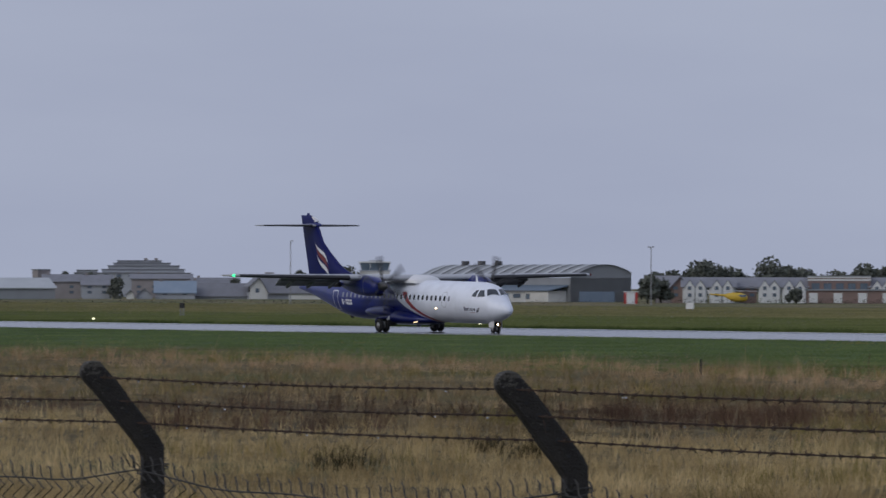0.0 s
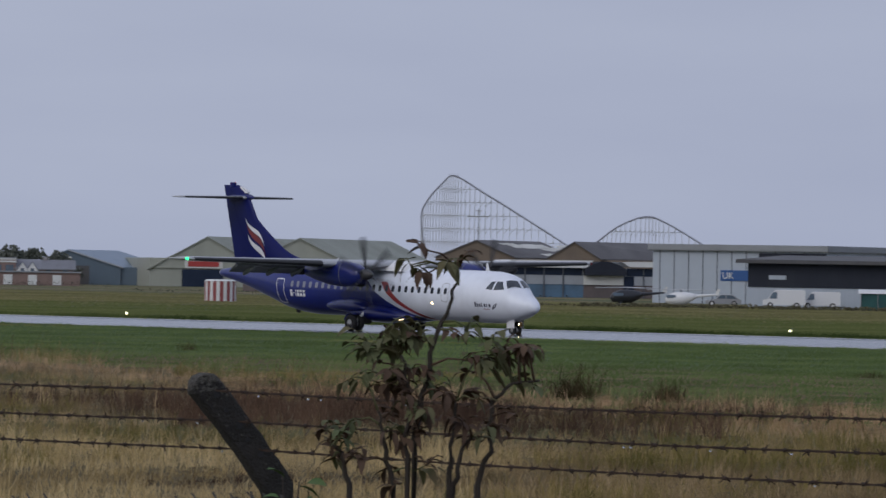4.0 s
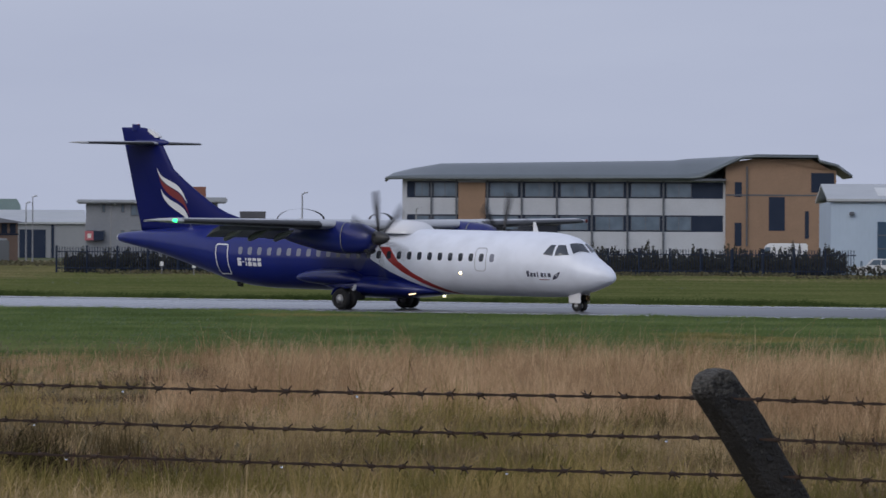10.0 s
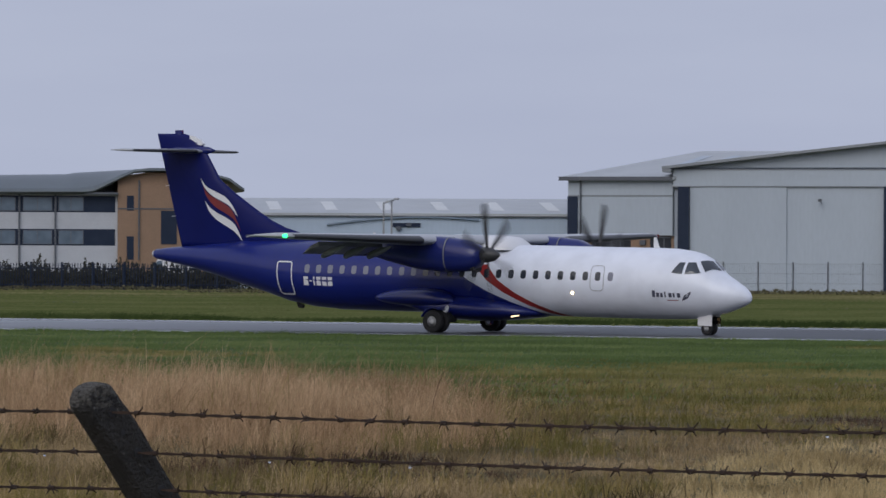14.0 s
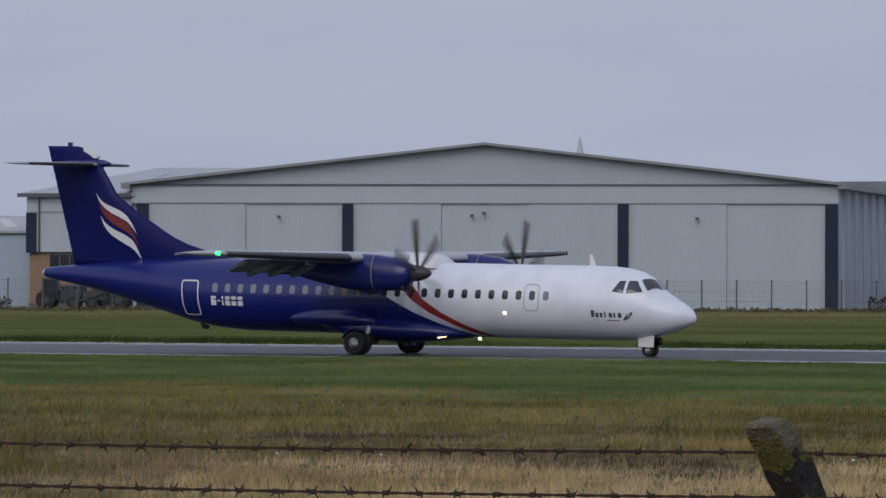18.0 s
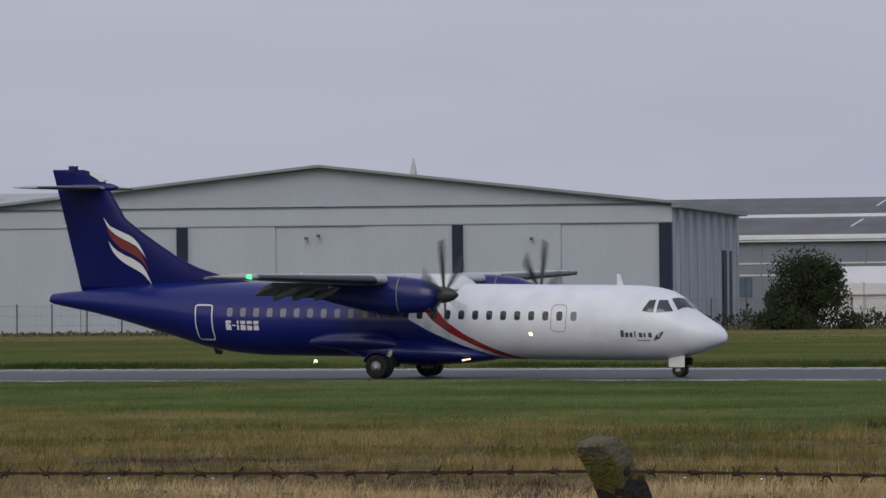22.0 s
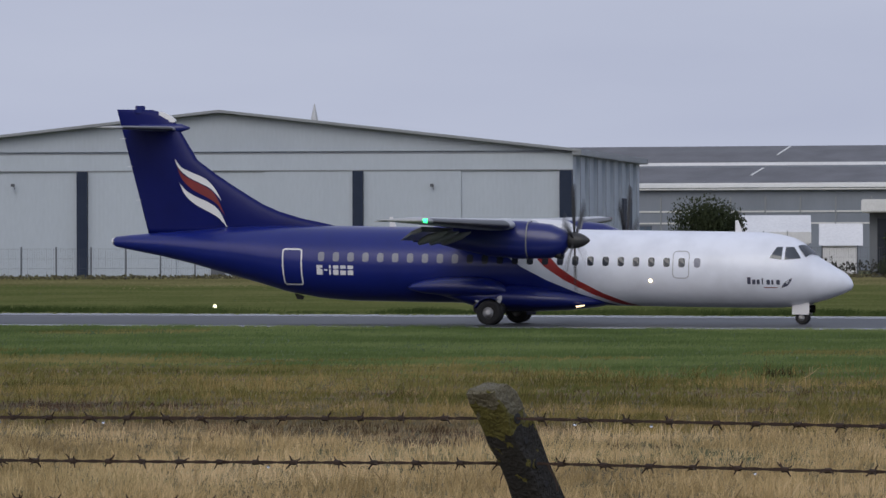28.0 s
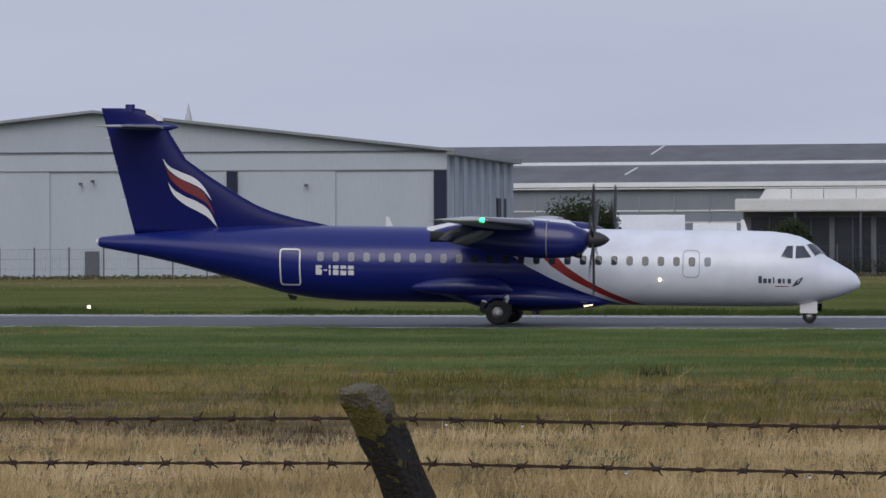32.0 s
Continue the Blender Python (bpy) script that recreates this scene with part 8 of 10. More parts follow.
wt, wtw = front("glazed_tower_cab", (-60.745, 1150.0), (-60.43, 1150.0), "squat control tower with a glazed cab", "control tower")
part("shaft", box(0.15, wtw - 0.15, 0.15, wtw - 0.15, 0, 5.95), M_RENDER, wt, "pale rendered shaft")
part("balcony", box(-0.1, wtw + 0.1, -0.1, wtw + 0.1, 5.85, 6.05), M_RENDER_GREY, wt, "grey balcony edge")
part("cab", loft([[(x, y, z) for x, y in ((g, g), (wtw - g, g), (wtw - g, wtw - g), (g, wtw - g))] for z, g in ((6.05, 0.45), (7.5, 0.12))]), M_PANE, wt, "dark glazed cab")
part("cab_roof", box(-0.05, wtw + 0.05, -0.05, wtw + 0.05, 7.5, 7.78, 0.06), M_TRIM_WHITE, wt, "white cab roof")
for i in range(4):
    xb_, xt_ = 0.45 + (wtw - 0.9) * i / 3, 0.12 + (wtw - 0.24) * i / 3
    part("mullion", loft([[(xb_ - 0.07, 0.38, 6.05), (xb_ + 0.07, 0.38, 6.05), (xb_ + 0.07, 0.5, 6.05), (xb_ - 0.07, 0.5, 6.05)], [(xt_ - 0.07, 0.05, 7.5), (xt_ + 0.07, 0.05, 7.5), (xt_ + 0.07, 0.17, 7.5), (xt_ - 0.07, 0.17, 7.5)]]), M_TRIM_WHITE, wt)
part("roof_rail", box(wtw * 0.3, wtw * 0.75, wtw * 0.4, wtw * 0.45, 7.78, 8.1), M_STEEL_PALE, wt, "pale rail")

# far foliage is paler than near foliage: its colour holds the haze
M_FAR_LEAF = leaf_material("haze_pale_tree_leaf", (0.115, 0.13, 0.11), (0.14, 0.145, 0.125), 0.8)
M_TREE_LEAF = leaf_material("deep_green_leaf", (0.030, 0.042, 0.020), (0.045, 0.055, 0.026), 0.8)


def tree(name, turn, d, height, spread, label, seed, leaf=None, count=1500, size=0.32, trunk_h=0.25, group="trees beyond the airfield"):
    """A tapered trunk with limbs and a crown of many small leaf clumps gathered round lobes."""
    rnd = random.Random(seed)
    t = empty(name, Matrix.Translation(at(turn, d)), label, "tree", group)
    bm = bmesh.new()
    tube((0, 0, -0.2), (0, 0, height * 0.55), 0.035 * height + 0.05, 0.015 * height, 8, bm)
    lobes = []
    for i in range(15 if trunk_h > 0.1 else 30):
        a = rnd.uniform(0, 6.28)
        k = rnd.uniform(trunk_h + 0.1 if trunk_h > 0.1 else 0.04, 0.92)
        r = spread * 0.5 * rnd.uniform(0.1, 0.95) * (1.15 - 0.75 * k)
        c = Vector((r * math.cos(a), r * math.sin(a), height * k * 0.92))
        lobes.append((c, min(spread, height) * rnd.uniform(0.14, 0.28)))
        tube((0, 0, height * rnd.uniform(0.15, 0.4)), c, 0.02 * height, 0.006 * height, 5, bm)
    part("trunk", bm, M_BARK, t, "dark trunk and limbs")
    verts, faces = [], []
    for i in range(count):
        c, r = rnd.choice(lobes)
        v = Vector((rnd.gauss(0, 1), rnd.gauss(0, 1), rnd.gauss(0, 0.8))).normalized() * r * rnd.random() ** 0.45 * 1.1
        p = c + v
        if p.z < height * trunk_h * 0.4:
            continue
        q = Euler((rnd.uniform(0, 6.28), rnd.uniform(0, 6.28), rnd.uniform(0, 6.28))).to_matrix()
        s = size * rnd.uniform(0.6, 1.3)
        k = len(verts)
        verts += [tuple(p + q @ Vector(o) * s) for o in ((-1, -0.4, 0), (0.1, -0.75, 0.15), (1, 0.1, 0), (0.2, 0.7, -0.15), (-0.7, 0.5, 0.1))]
        faces.append((k, k + 1, k + 2, k + 3, k + 4))
    me = bpy.data.meshes.new("crown")
    me.from_pydata(verts, [], faces)
    me.materials.append(leaf or M_FAR_LEAF)
    cr = new("crown", me)
    cr.parent = t
    return t


tree("bushy_tree", -22.28, 431.0, 5.7, 7.6, "dense dark green bushy tree beside the hangar", 3, M_TREE_LEAF, 26000, 0.088, 0.02, "trees")
for i, (tn, d, h, s) in enumerate(((-57.29, 1060.0, 7.5, 7.5), (-57.43, 1062.0, 6.4, 5.5), (-57.10, 1062.0, 6.3, 6.0), (-56.95, 1066.0, 5.9, 5.0), (-56.64, 1060.0, 7.8, 8.0), (-56.48, 1063.0, 6.9, 7.0), (-56.28, 1075.0, 6.3, 5.0), (-56.08, 1085.0, 6.0, 8.0), (-55.90, 1085.0, 6.1, 8.0), (-55.70, 1070.0, 6.9, 9.0), (-55.5, 1075.0, 6.7, 8.0),
                                    (-57.86, 990.0, 4.4, 5.0), (-57.73, 994.0, 3.9, 4.0), (-57.6, 1075.0, 5.9, 5.5), (-57.78, 1080.0, 5.6, 6.0), (-55.2, 1080.0, 5.9, 8.0), (-54.95, 1100.0, 5.4, 6.0), (-63.68, 1262.0, 6.4, 2.6), (-63.42, 1262.0, 6.6, 2.8), (-61.99, 1290.0, 4.9, 3.2), (-61.34, 1270.0, 6.3, 4.0), (-61.05, 1285.0, 6.4, 6.0), (-60.91, 1290.0, 7.6, 7.5), (-60.78, 1292.0, 6.2, 5.0),
                                    (-60.6, 1300.0, 5.3, 8.0), (-56.38, 985.0, 2.4, 3.6))):
    tree("tree", tn, d, h, s, "rounded dark tree among the houses" if s > 6.5 else "slim dark tree among the houses", 20 + i)
for i, (tn, d, h, s) in enumerate(leafy):
    tree("tree", tn, d, h, s, "dense dark tree between the houses", 70 + i, None, 1500, 0.3, 0.02)
tree("bushy_tree", -20.2, 431.0, 4.3, 4.8, "dark green bushy tree before the canopy building", 5, M_TREE_LEAF, 17000, 0.088, 0.02, "trees")
cab = empty("dark_cabin", Matrix.Translation(at(-38.27, 470.0)) @ pose(0, 0, 0, 0, 0, 38.1), "dark equipment cabin behind the hedge", "cabin")
part("body", box(0, 3.15, 0, 2.5, 0, 4.0, 0.03), M_CLAD_DARK, cab, "dark cladding")
part("roof", box(-0.12, 3.27, -0.12, 2.62, 4.0, 4.15, 0.03), M_ROOF_DARK, cab, "flat dark roof")
for i in range(3):
    part("door_leaf", box(0.3 + 0.9 * i, 1.15 + 0.9 * i, -0.05, 0.02, 0.2, 3.4), M_TRIM_DARK, cab)
# ---- things on the airfield and along its far edge ----
for k in range(7):
    x = -113.6 - 65.7 * k
    lamp = empty("runway_edge_light", pose(x * 0.985, 218.0, 0), "small lit edge light low in the grass", "runway light", "runway edge lights")
    part("stake", tube((0, 0, -0.1), (0, 0, 0.06), 0.05, 0.05, 8), M_YELLOW, lamp)
    part("lens", tube((0, 0, 0.06), (0, 0, 0.21), 0.08, 0.06, 10), glow("edge_lamp", (1.0, 0.97, 0.62), 2.2) if k == 0 else bpy.data.materials["edge_lamp"], lamp, "glowing lens")

M_MAROON = shader("weathered_maroon_paint", (0.26, 0.05, 0.05), 0.6, second=(0.2, 0.05, 0.05), scale=0.6)
hut = empty("striped_hut", Matrix.Translation(at(-53.60, 568.0)), "round equipment hut in red and white vertical stripes", "hut")
RH_ = 1.58
for i in range(28):
    a0, a1 = 6.2832 * i / 28, 6.2832 * (i + 1) / 28
    bm = loft([[(RH_ * math.cos(a), RH_ * math.sin(a), z) for a in (a0, a1)] + [((RH_ - 0.08) * math.cos(a), (RH_ - 0.08) * math.sin(a), z) for a in (a1, a0)] for z in (0, 2.0)])
    part("panel", bm, M_MAROON if i % 2 else M_TRIM_WHITE, hut, "red panel" if i % 2 else "white panel")
part("roof", tube((0, 0, 2.0), (0, 0, 2.17), RH_ + 0.06, RH_ - 0.25, 18), M_TRIM_WHITE, hut, "white low roof")
hut2 = empty("striped_hut", Matrix.Translation(at(-58.03, 949.0)) @ pose(0, 0, 0, 0, 0, 58), "small pale and red equipment hut by the hangar", "hut")
for i in range(5):
    part("panel", box(-1.15 + 0.46 * i, -1.15 + 0.46 * (i + 1), -1.1, 1.1, 0, 1.9), M_RED if i in (0, 4) else M_TENT, hut2)
part("roof", box(-1.25, 1.25, -1.2, 1.2, 1.9, 2.05), M_TRIM_WHITE, hut2)

for tn, d, w, h, z, mat, lb in ((-62.52, 560.0, 0.9, 0.5, 0.75, M_DARK, "dark airfield marker board on legs"), (-57.44, 690.0, 1.6, 0.75, 0.2, M_TRIM_WHITE, "low white airfield marker board"), (-51.0, 560.0, 1.0, 0.35, 0.65, M_TRIM_WHITE, "low white airfield marker board"), (-51.01, 640.0, 1.5, 0.3, 0.6, M_TRIM_WHITE, "low white airfield marker board")):
    s_ = empty("marker_board", Matrix.Translation(at(tn, d)), lb, "marker board", "airfield marker boards")
    part("board", box(-w / 2, w / 2, -0.06, 0.06, z, z + h, 0.02), mat, s_)
    for s in (-1, 1):
        part("leg", box(s * w * 0.35 - 0.04, s * w * 0.35 + 0.04, -0.04, 0.04, -0.05, z + 0.05), M_STEEL, s_)


def vehicle(name, turn, d, length, height, width, paint, label, van=True, yaw=0.0, category="van"):
    v = empty(name, Matrix.Translation(at(turn, d)) @ pose(0, 0, 0, 0, 0, -turn + yaw), label, category, "parked vehicles")
    l, h = length, height
    if van:
        prof = [(0, 0.35), (0, 0.9), (0.12 * l, 1.0 * h * 0.5), (0.26 * l, 0.94 * h), (0.32 * l, h), (0.98 * l, h), (l, 0.95 * h), (l, 0.35)]
        win = [[(0.15 * l, 0.52 * h), (0.255 * l, 0.88 * h), (0.34 * l, 0.88 * h), (0.34 * l, 0.52 * h)]]
    else:
        prof = [(0, 0.3), (0, 0.62), (0.05 * l, 0.5 * h), (0.28 * l, 0.62 * h), (0.40 * l, 0.97 * h), (0.55 * l, h), (0.78 * l, 0.95 * h), (0.94 * l, 0.62 * h), (l, 0.58 * h), (l, 0.3)]
        win = [[(0.33 * l, 0.64 * h), (0.42 * l, 0.92 * h), (0.56 * l, 0.94 * h), (0.56 * l, 0.64 * h)], [(0.58 * l, 0.64 * h), (0.58 * l, 0.94 * h), (0.76 * l, 0.90 * h), (0.88 * l, 0.64 * h)]]
    rings = [[(x, y, z if z < 0.7 or k == 0 else z * (0.985 if abs(k) == 1 else 1)) for x, z in prof] for y, k in ((-width / 2, 1), (-width / 2 + 0.1, 0), (width / 2 - 0.1, 0), (width / 2, 1))]
    part("body", loft(rings), paint, v)
    for q in win:
        for s in (-1, 1):
            part("side_window", prism(q, s * width / 2 - 0.012, s * width / 2 + 0.012), M_PANE, v, "dark window")
    part("windscreen", box(prof[2][0] + 0.12 * l, prof[2][0] + 0.16 * l, -width * 0.4, width * 0.4, 0.55 * h, 0.86 * h), M_PANE, v, "dark windscreen")
    for x in (0.18 * l, 0.8 * l):
        for s in (-1, 1):
            w_ = part("wheel", tube((x, s * (width / 2 - 0.18), 0.32), (x, s * (width / 2 + 0.02), 0.32), 0.32, None, 16), M_TYRE, v, "black tyre")
            part("hub", tube((x, s * (width / 2 + 0.02), 0.32), (x, s * (width / 2 + 0.035), 0.32), 0.18, 0.16, 12), M_HUB, w_)
    for s in (-1, 1):
        part("headlight", box(-0.02, 0.05, s * width * 0.36 - 0.12, s * width * 0.36 + 0.12, 0.62, 0.78, 0.02), M_TENT, v)
    return v


M_SILVER = shader("silver_car_paint", (0.42, 0.43, 0.45), 0.3, 0.4, scale=0.5)
M_CARBLUE = shader("blue_car_paint", (0.02, 0.05, 0.2), 0.3, scale=0.5)
vehicle("panel_van", -48.18, 620.0, 4.6, 2.0, 1.9, M_WHITE_PAINT, "white panel van parked by the hangar doors")
vehicle("panel_van", -47.80, 622.0, 4.3, 1.85, 1.9, M_WHITE_PAINT, "white panel van parked by the hangar doors")
vehicle("hatchback_car", -48.75, 640.0, 4.0, 1.35, 1.7, M_SILVER, "grey hatchback parked by the grey unit", False, 0, "car")
for tn, mat, lb, van, ln, h in ((-33.35, M_WHITE_PAINT, "white car parked before the warehouse", False, 4.0, 1.45), (-32.45, M_SILVER, "silver car parked before the warehouse", False, 4.2, 1.45), (-34.05, M_SILVER, "silver van parked before the warehouse", True, 5.0, 2.1), (-33.05, M_WHITE_PAINT, "white van parked before the warehouse", True, 4.9, 2.1), (-33.62, M_CARBLUE, "blue car parked before the warehouse", False, 4.1, 1.45), (-34.95, M_WHITE_PAINT, "white car parked before the warehouse", False, 4.1, 1.45), (-34.5, M_SILVER, "silver car parked before the warehouse", False, 4.1, 1.4)):
    vehicle("parked_van" if van else "parked_car", tn, 455.0, ln, h, 1.75, mat, lb, van, 0, "van" if van else "car")
vehicle("white_lorry", -35.95, 470.0, 4.6, 2.6, 2.2, M_WHITE_PAINT, "white high-sided lorry behind the hedge", True, 0, "lorry")

def tractor(turn, d, yaw, label, loader):
    v = empty("tractor", Matrix.Translation(at(turn, d)) @ pose(0, 0, 0, 0, 0, yaw), label, "tractor", "tractors by the hangar")
    part("bonnet", prism([(-1.9, 0.75), (-1.95, 1.25), (-1.7, 1.45), (-0.3, 1.55), (-0.3, 0.75)], -0.4, 0.4), M_MACHINE, v, "dark bonnet")
    part("cab", prism([(-0.3, 0.8), (-0.2, 1.6), (0.0, 2.25), (1.0, 2.25), (1.15, 1.5), (1.1, 0.8)], -0.6, 0.6), M_DARK_GLASS, v, "dark glazed cab")
    part("cab_roof", box(-0.15, 1.15, -0.68, 0.68, 2.25, 2.4, 0.05), M_MACHINE, v, "dark cab roof")
    for x, r, w in ((0.75, 0.75, 0.42), (-1.4, 0.48, 0.3)):
        for q in (-1, 1):
            w_ = part("wheel", tube((x, q * 0.62, r), (x, q * (0.62 + w), r), r, None, 18), M_TYRE, v, "black tyre")
            part("hub", tube((x, q * (0.62 + w), r), (x, q * (0.64 + w), r), r * 0.45, r * 0.4, 12), M_MACHINE, w_)
    if loader:
        for q in (-1, 1):
            part("loader_arm", tube((0.2, q * 0.5, 1.5), (-2.6, q * 0.5, 0.55), 0.09, 0.07, 6), M_MACHINE, v, "dark loader arm")
        part("bucket", prism([(-3.2, 0.1), (-2.5, 0.1), (-2.5, 0.85), (-2.75, 0.85), (-2.8, 0.35)], -0.95, 0.95), M_MACHINE, v, "dark bucket")
    part("exhaust", tube((-1.0, 0.3, 1.5), (-1.0, 0.3, 2.2), 0.05, None, 8), M_FRAME, v)
    return v


M_MACHINE = shader("dark_machine_paint", (0.035, 0.037, 0.042), 0.6, second=(0.06, 0.055, 0.05), scale=0.8, amount=0.8)
tractor(-30.86, 446.0, 20, "dark loader tractor parked before the annex", True)
tractor(-31.40, 447.0, 200, "dark tractor parked before the annex", False)
vehicle("parked_pickup", -31.22, 449.0, 3.8, 1.5, 1.75, M_MACHINE, "dark car parked before the annex", False, 0, "car")
marq = empty("site_canopy", Matrix.Translation(at(-47.21, 612.0)) @ pose(0, 0, 0, 0, 0, 47.2), "white canopy roof over teal tarpaulin sides", "canopy")
part("roof", prism([(-0.2, 1.75), (3.4, 1.75), (3.2, 2.05), (1.6, 2.2), (0.0, 2.05)], -0.2, 5.9, "x"), M_TENT, marq, "white canopy roof")
part("side", box(0.1, 5.6, 0.1, 3.2, 0, 1.76), M_TEAL, marq, "teal tarpaulin side")
for i in range(4):
    part("pole", tube((0.1 + 1.8 * i, -0.05, 0), (0.1 + 1.8 * i, -0.05, 1.8), 0.04, None, 6), M_STEEL, marq)
for i in range(3):
    tk = empty("water_tank", Matrix.Translation(at(-46.62 + 0.185 * i, 612.0)) @ pose(0, 0, 0, 0, 0, 46.6), "teal storage tank with a flat lid", "tank", "storage tanks")
    part("body", box(0, 1.85, 0, 1.6, 0, 1.55, 0.08), M_TEAL, tk, "teal tank body")
    part("lid", box(-0.05, 1.9, -0.05, 1.65, 1.55, 1.68, 0.03), M_ROOF_BLUE, tk, "blue-grey lid")
    for j in range(4):
        part("rib", box(0.3 + 0.4 * j, 0.38 + 0.4 * j, -0.05, 0.02, 0.05, 1.5), M_TEAL, tk)
for i, tn in enumerate((-40.93, -40.62)):
    ct = empty("blue_container", Matrix.Translation(at(tn, 447.0)) @ pose(0, 0, 0, 0, 0, 40.8), "blue steel container before the perimeter fence", "container", "blue containers")
    w = 2.45 if i == 0 else 1.9
    part("body", box(0, w, 0, 2.2, 0, 1.9 - 0.15 * i, 0.03), M_BLUE, ct, "blue steel body")
    for j in range(7):
        part("rib", box(0.12 + j * (w - 0.2) / 7, 0.22 + j * (w - 0.2) / 7, -0.05, 0.02, 0.1, 1.75 - 0.15 * i), M_BLUE, ct)
dish = empty("radome_lamp", Matrix.Translation(at(-41.18, 500.0)), "white dome lamp on a short mast", "lamp")
part("mast", tube((0, 0, 0), (0, 0, 2.3), 0.06, None, 8), M_STEEL, dish)
part("dome", loft([[(r * math.cos(a), r * math.sin(a), z) for a in [6.2832 * i / 16 for i in range(16)]] for z, r in ((2.25, 0.25), (2.45, 0.5), (2.75, 0.62), (2.8, 0.3), (2.85, 0.62), (3.05, 0.6), (3.2, 0.35), (3.25, 0.05))]), M_TENT, dish, "white double dome", True)

# helicopters standing far off


def helicopter(turn, d, yaw, size, paint, word, label):
    heli = empty("helicopter", Matrix.Translation(at(turn, d)) @ pose(0, 0, 0, 0, 0, yaw), label, "helicopter")
    heli.scale = (size, size, size)
    part("cabin", loft([[(x, r * 0.8 * math.cos(a), 1.05 + dz + r * math.sin(a)) for a in [6.2832 * i / 14 for i in range(14)]] for x, dz, r in ((-2.2, -0.15, 0.1), (-1.9, -0.1, 0.55), (-1.0, 0, 0.8), (0.3, 0.05, 0.8), (1.2, 0.2, 0.5), (1.7, 0.3, 0.25))]), paint, heli, word + " cabin", True)
    part("tail_boom", tube((1.4, 0, 1.35), (4.3, 0, 1.6), 0.22, 0.1, 10), paint, heli, word + " tail boom")
    part("tail_fin", prism([(3.9, 1.5), (4.5, 1.5), (4.7, 2.3), (4.4, 2.3)], -0.04, 0.04), M_TRIM_WHITE, heli)
    part("rotor_mast", tube((-0.2, 0, 1.7), (-0.2, 0, 2.15), 0.1, 0.08, 8), M_FRAME, heli)
    for i in range(4):
        a = 0.3 + 1.571 * i
        part("rotor_blade", tube((-0.2, 0, 2.15), (-0.2 + 4.2 * math.cos(a), 4.2 * math.sin(a), 2.08), 0.06, 0.04, 4), M_STEEL_PALE, heli)
    for s in (-1, 1):
        bm = tube((-1.8, s * 0.7, 0.08), (1.2, s * 0.7, 0.08), 0.05, None, 6)
        for x in (-1.0, 0.5):
            tube((x, s * 0.7, 0.08), (x, s * 0.45, 0.5), 0.04, None, 6, bm)
        part("skid", bm, M_FRAME, heli)
    part("window", box(-1.95, -0.7, -0.72, 0.72, 1.1, 1.5, 0.1), M_PANE, heli, "dark cabin glazing")


helicopter(-56.99, 975.0, 237, 1.0, M_YELLOW, "yellow", "small yellow helicopter standing on the far apron")
helicopter(-48.98, 612.0, 41, 0.86, M_WHITE_PAINT, "white", "small white helicopter standing before the hangar")
M_BLACK_PAINT = shader("black_helicopter_paint", (0.02, 0.022, 0.028), 0.3, second=(0.035, 0.036, 0.04), scale=0.6, coat=0.2)
helicopter(-49.52, 618.0, 60, 0.92, M_BLACK_PAINT, "black", "small black helicopter standing on the apron")

# perimeter fence before the hangars
peri = empty("perimeter_fence", Matrix.Identity(4), "grey steel mesh perimeter fence with thin posts", "fence")
pm = None
fence_run = [(-34.3, 437.0), (-31.2, 436.0), (-26.0, 440.0), (-19.0, 436.0)]
for (a0, d0), (a1, d1) in zip(fence_run, fence_run[1:]):
    p0, p1 = at(a0, d0), at(a1, d1)
    n = int((p1 - p0).length / 2.6)
    for i in range(n):
        p = p0.lerp(p1, i / n)
        if pm is None:
            pm = part("post", tube((0, 0, 0), (0, 0, 2.45), 0.06, None, 6), M_FRAME, peri)
            pm.location = p
        else:
            repeat(pm, peri, p)
    for z in (0.1, 0.8, 1.55, 2.3):
        part("rail_wire", tube(p0 + Vector((0, 0, z)), p1 + Vector((0, 0, z)), 0.008, None, 4), M_FRAME, peri)
    bm = bmesh.new()
    m_ = int((p1 - p0).length / 0.18)
    for i in range(m_):
        p = p0.lerp(p1, i / m_)
        tube(p + Vector((0, 0, 0.05)), p + Vector((0, 0, 2.3)), 0.007, None, 3, bm, False)
    tagged(part("wire_mesh", bm, M_FRAME, peri, "thin grey mesh wires"), kind="stuff")
pal = empty("palisade_fence", Matrix.Identity(4), "dark steel palisade fence before the hedge", "fence")
p0, p1 = at(-42.89, 458.0), at(-34.9, 452.0)
n = int((p1 - p0).length / 2.4)
pp = None
for i in range(n):
    p = p0.lerp(p1, i / n)
    if pp is None:
        pp = part("post", box(-0.06, 0.06, -0.06, 0.06, 0, 2.2), M_TRIM_DARK, pal)
        pp.location = p
    else:
        repeat(pp, pal, p)
bm = bmesh.new()
m_ = int((p1 - p0).length / 0.22)
for i in range(m_):
    p = p0.lerp(p1, i / m_)
    box(p.x - 0.035, p.x + 0.035, p.y - 0.01, p.y + 0.01, 0.1, 2.1, 0, bm)
tagged(part("pale", bm, M_TRIM_DARK, pal, "dark upright pales"), kind="stuff")
for z in (0.4, 1.7):
    part("rail", tube(p0 + Vector((0, 0, z)), p1 + Vector((0, 0, z)), 0.04, None, 4), M_TRIM_DARK, pal)


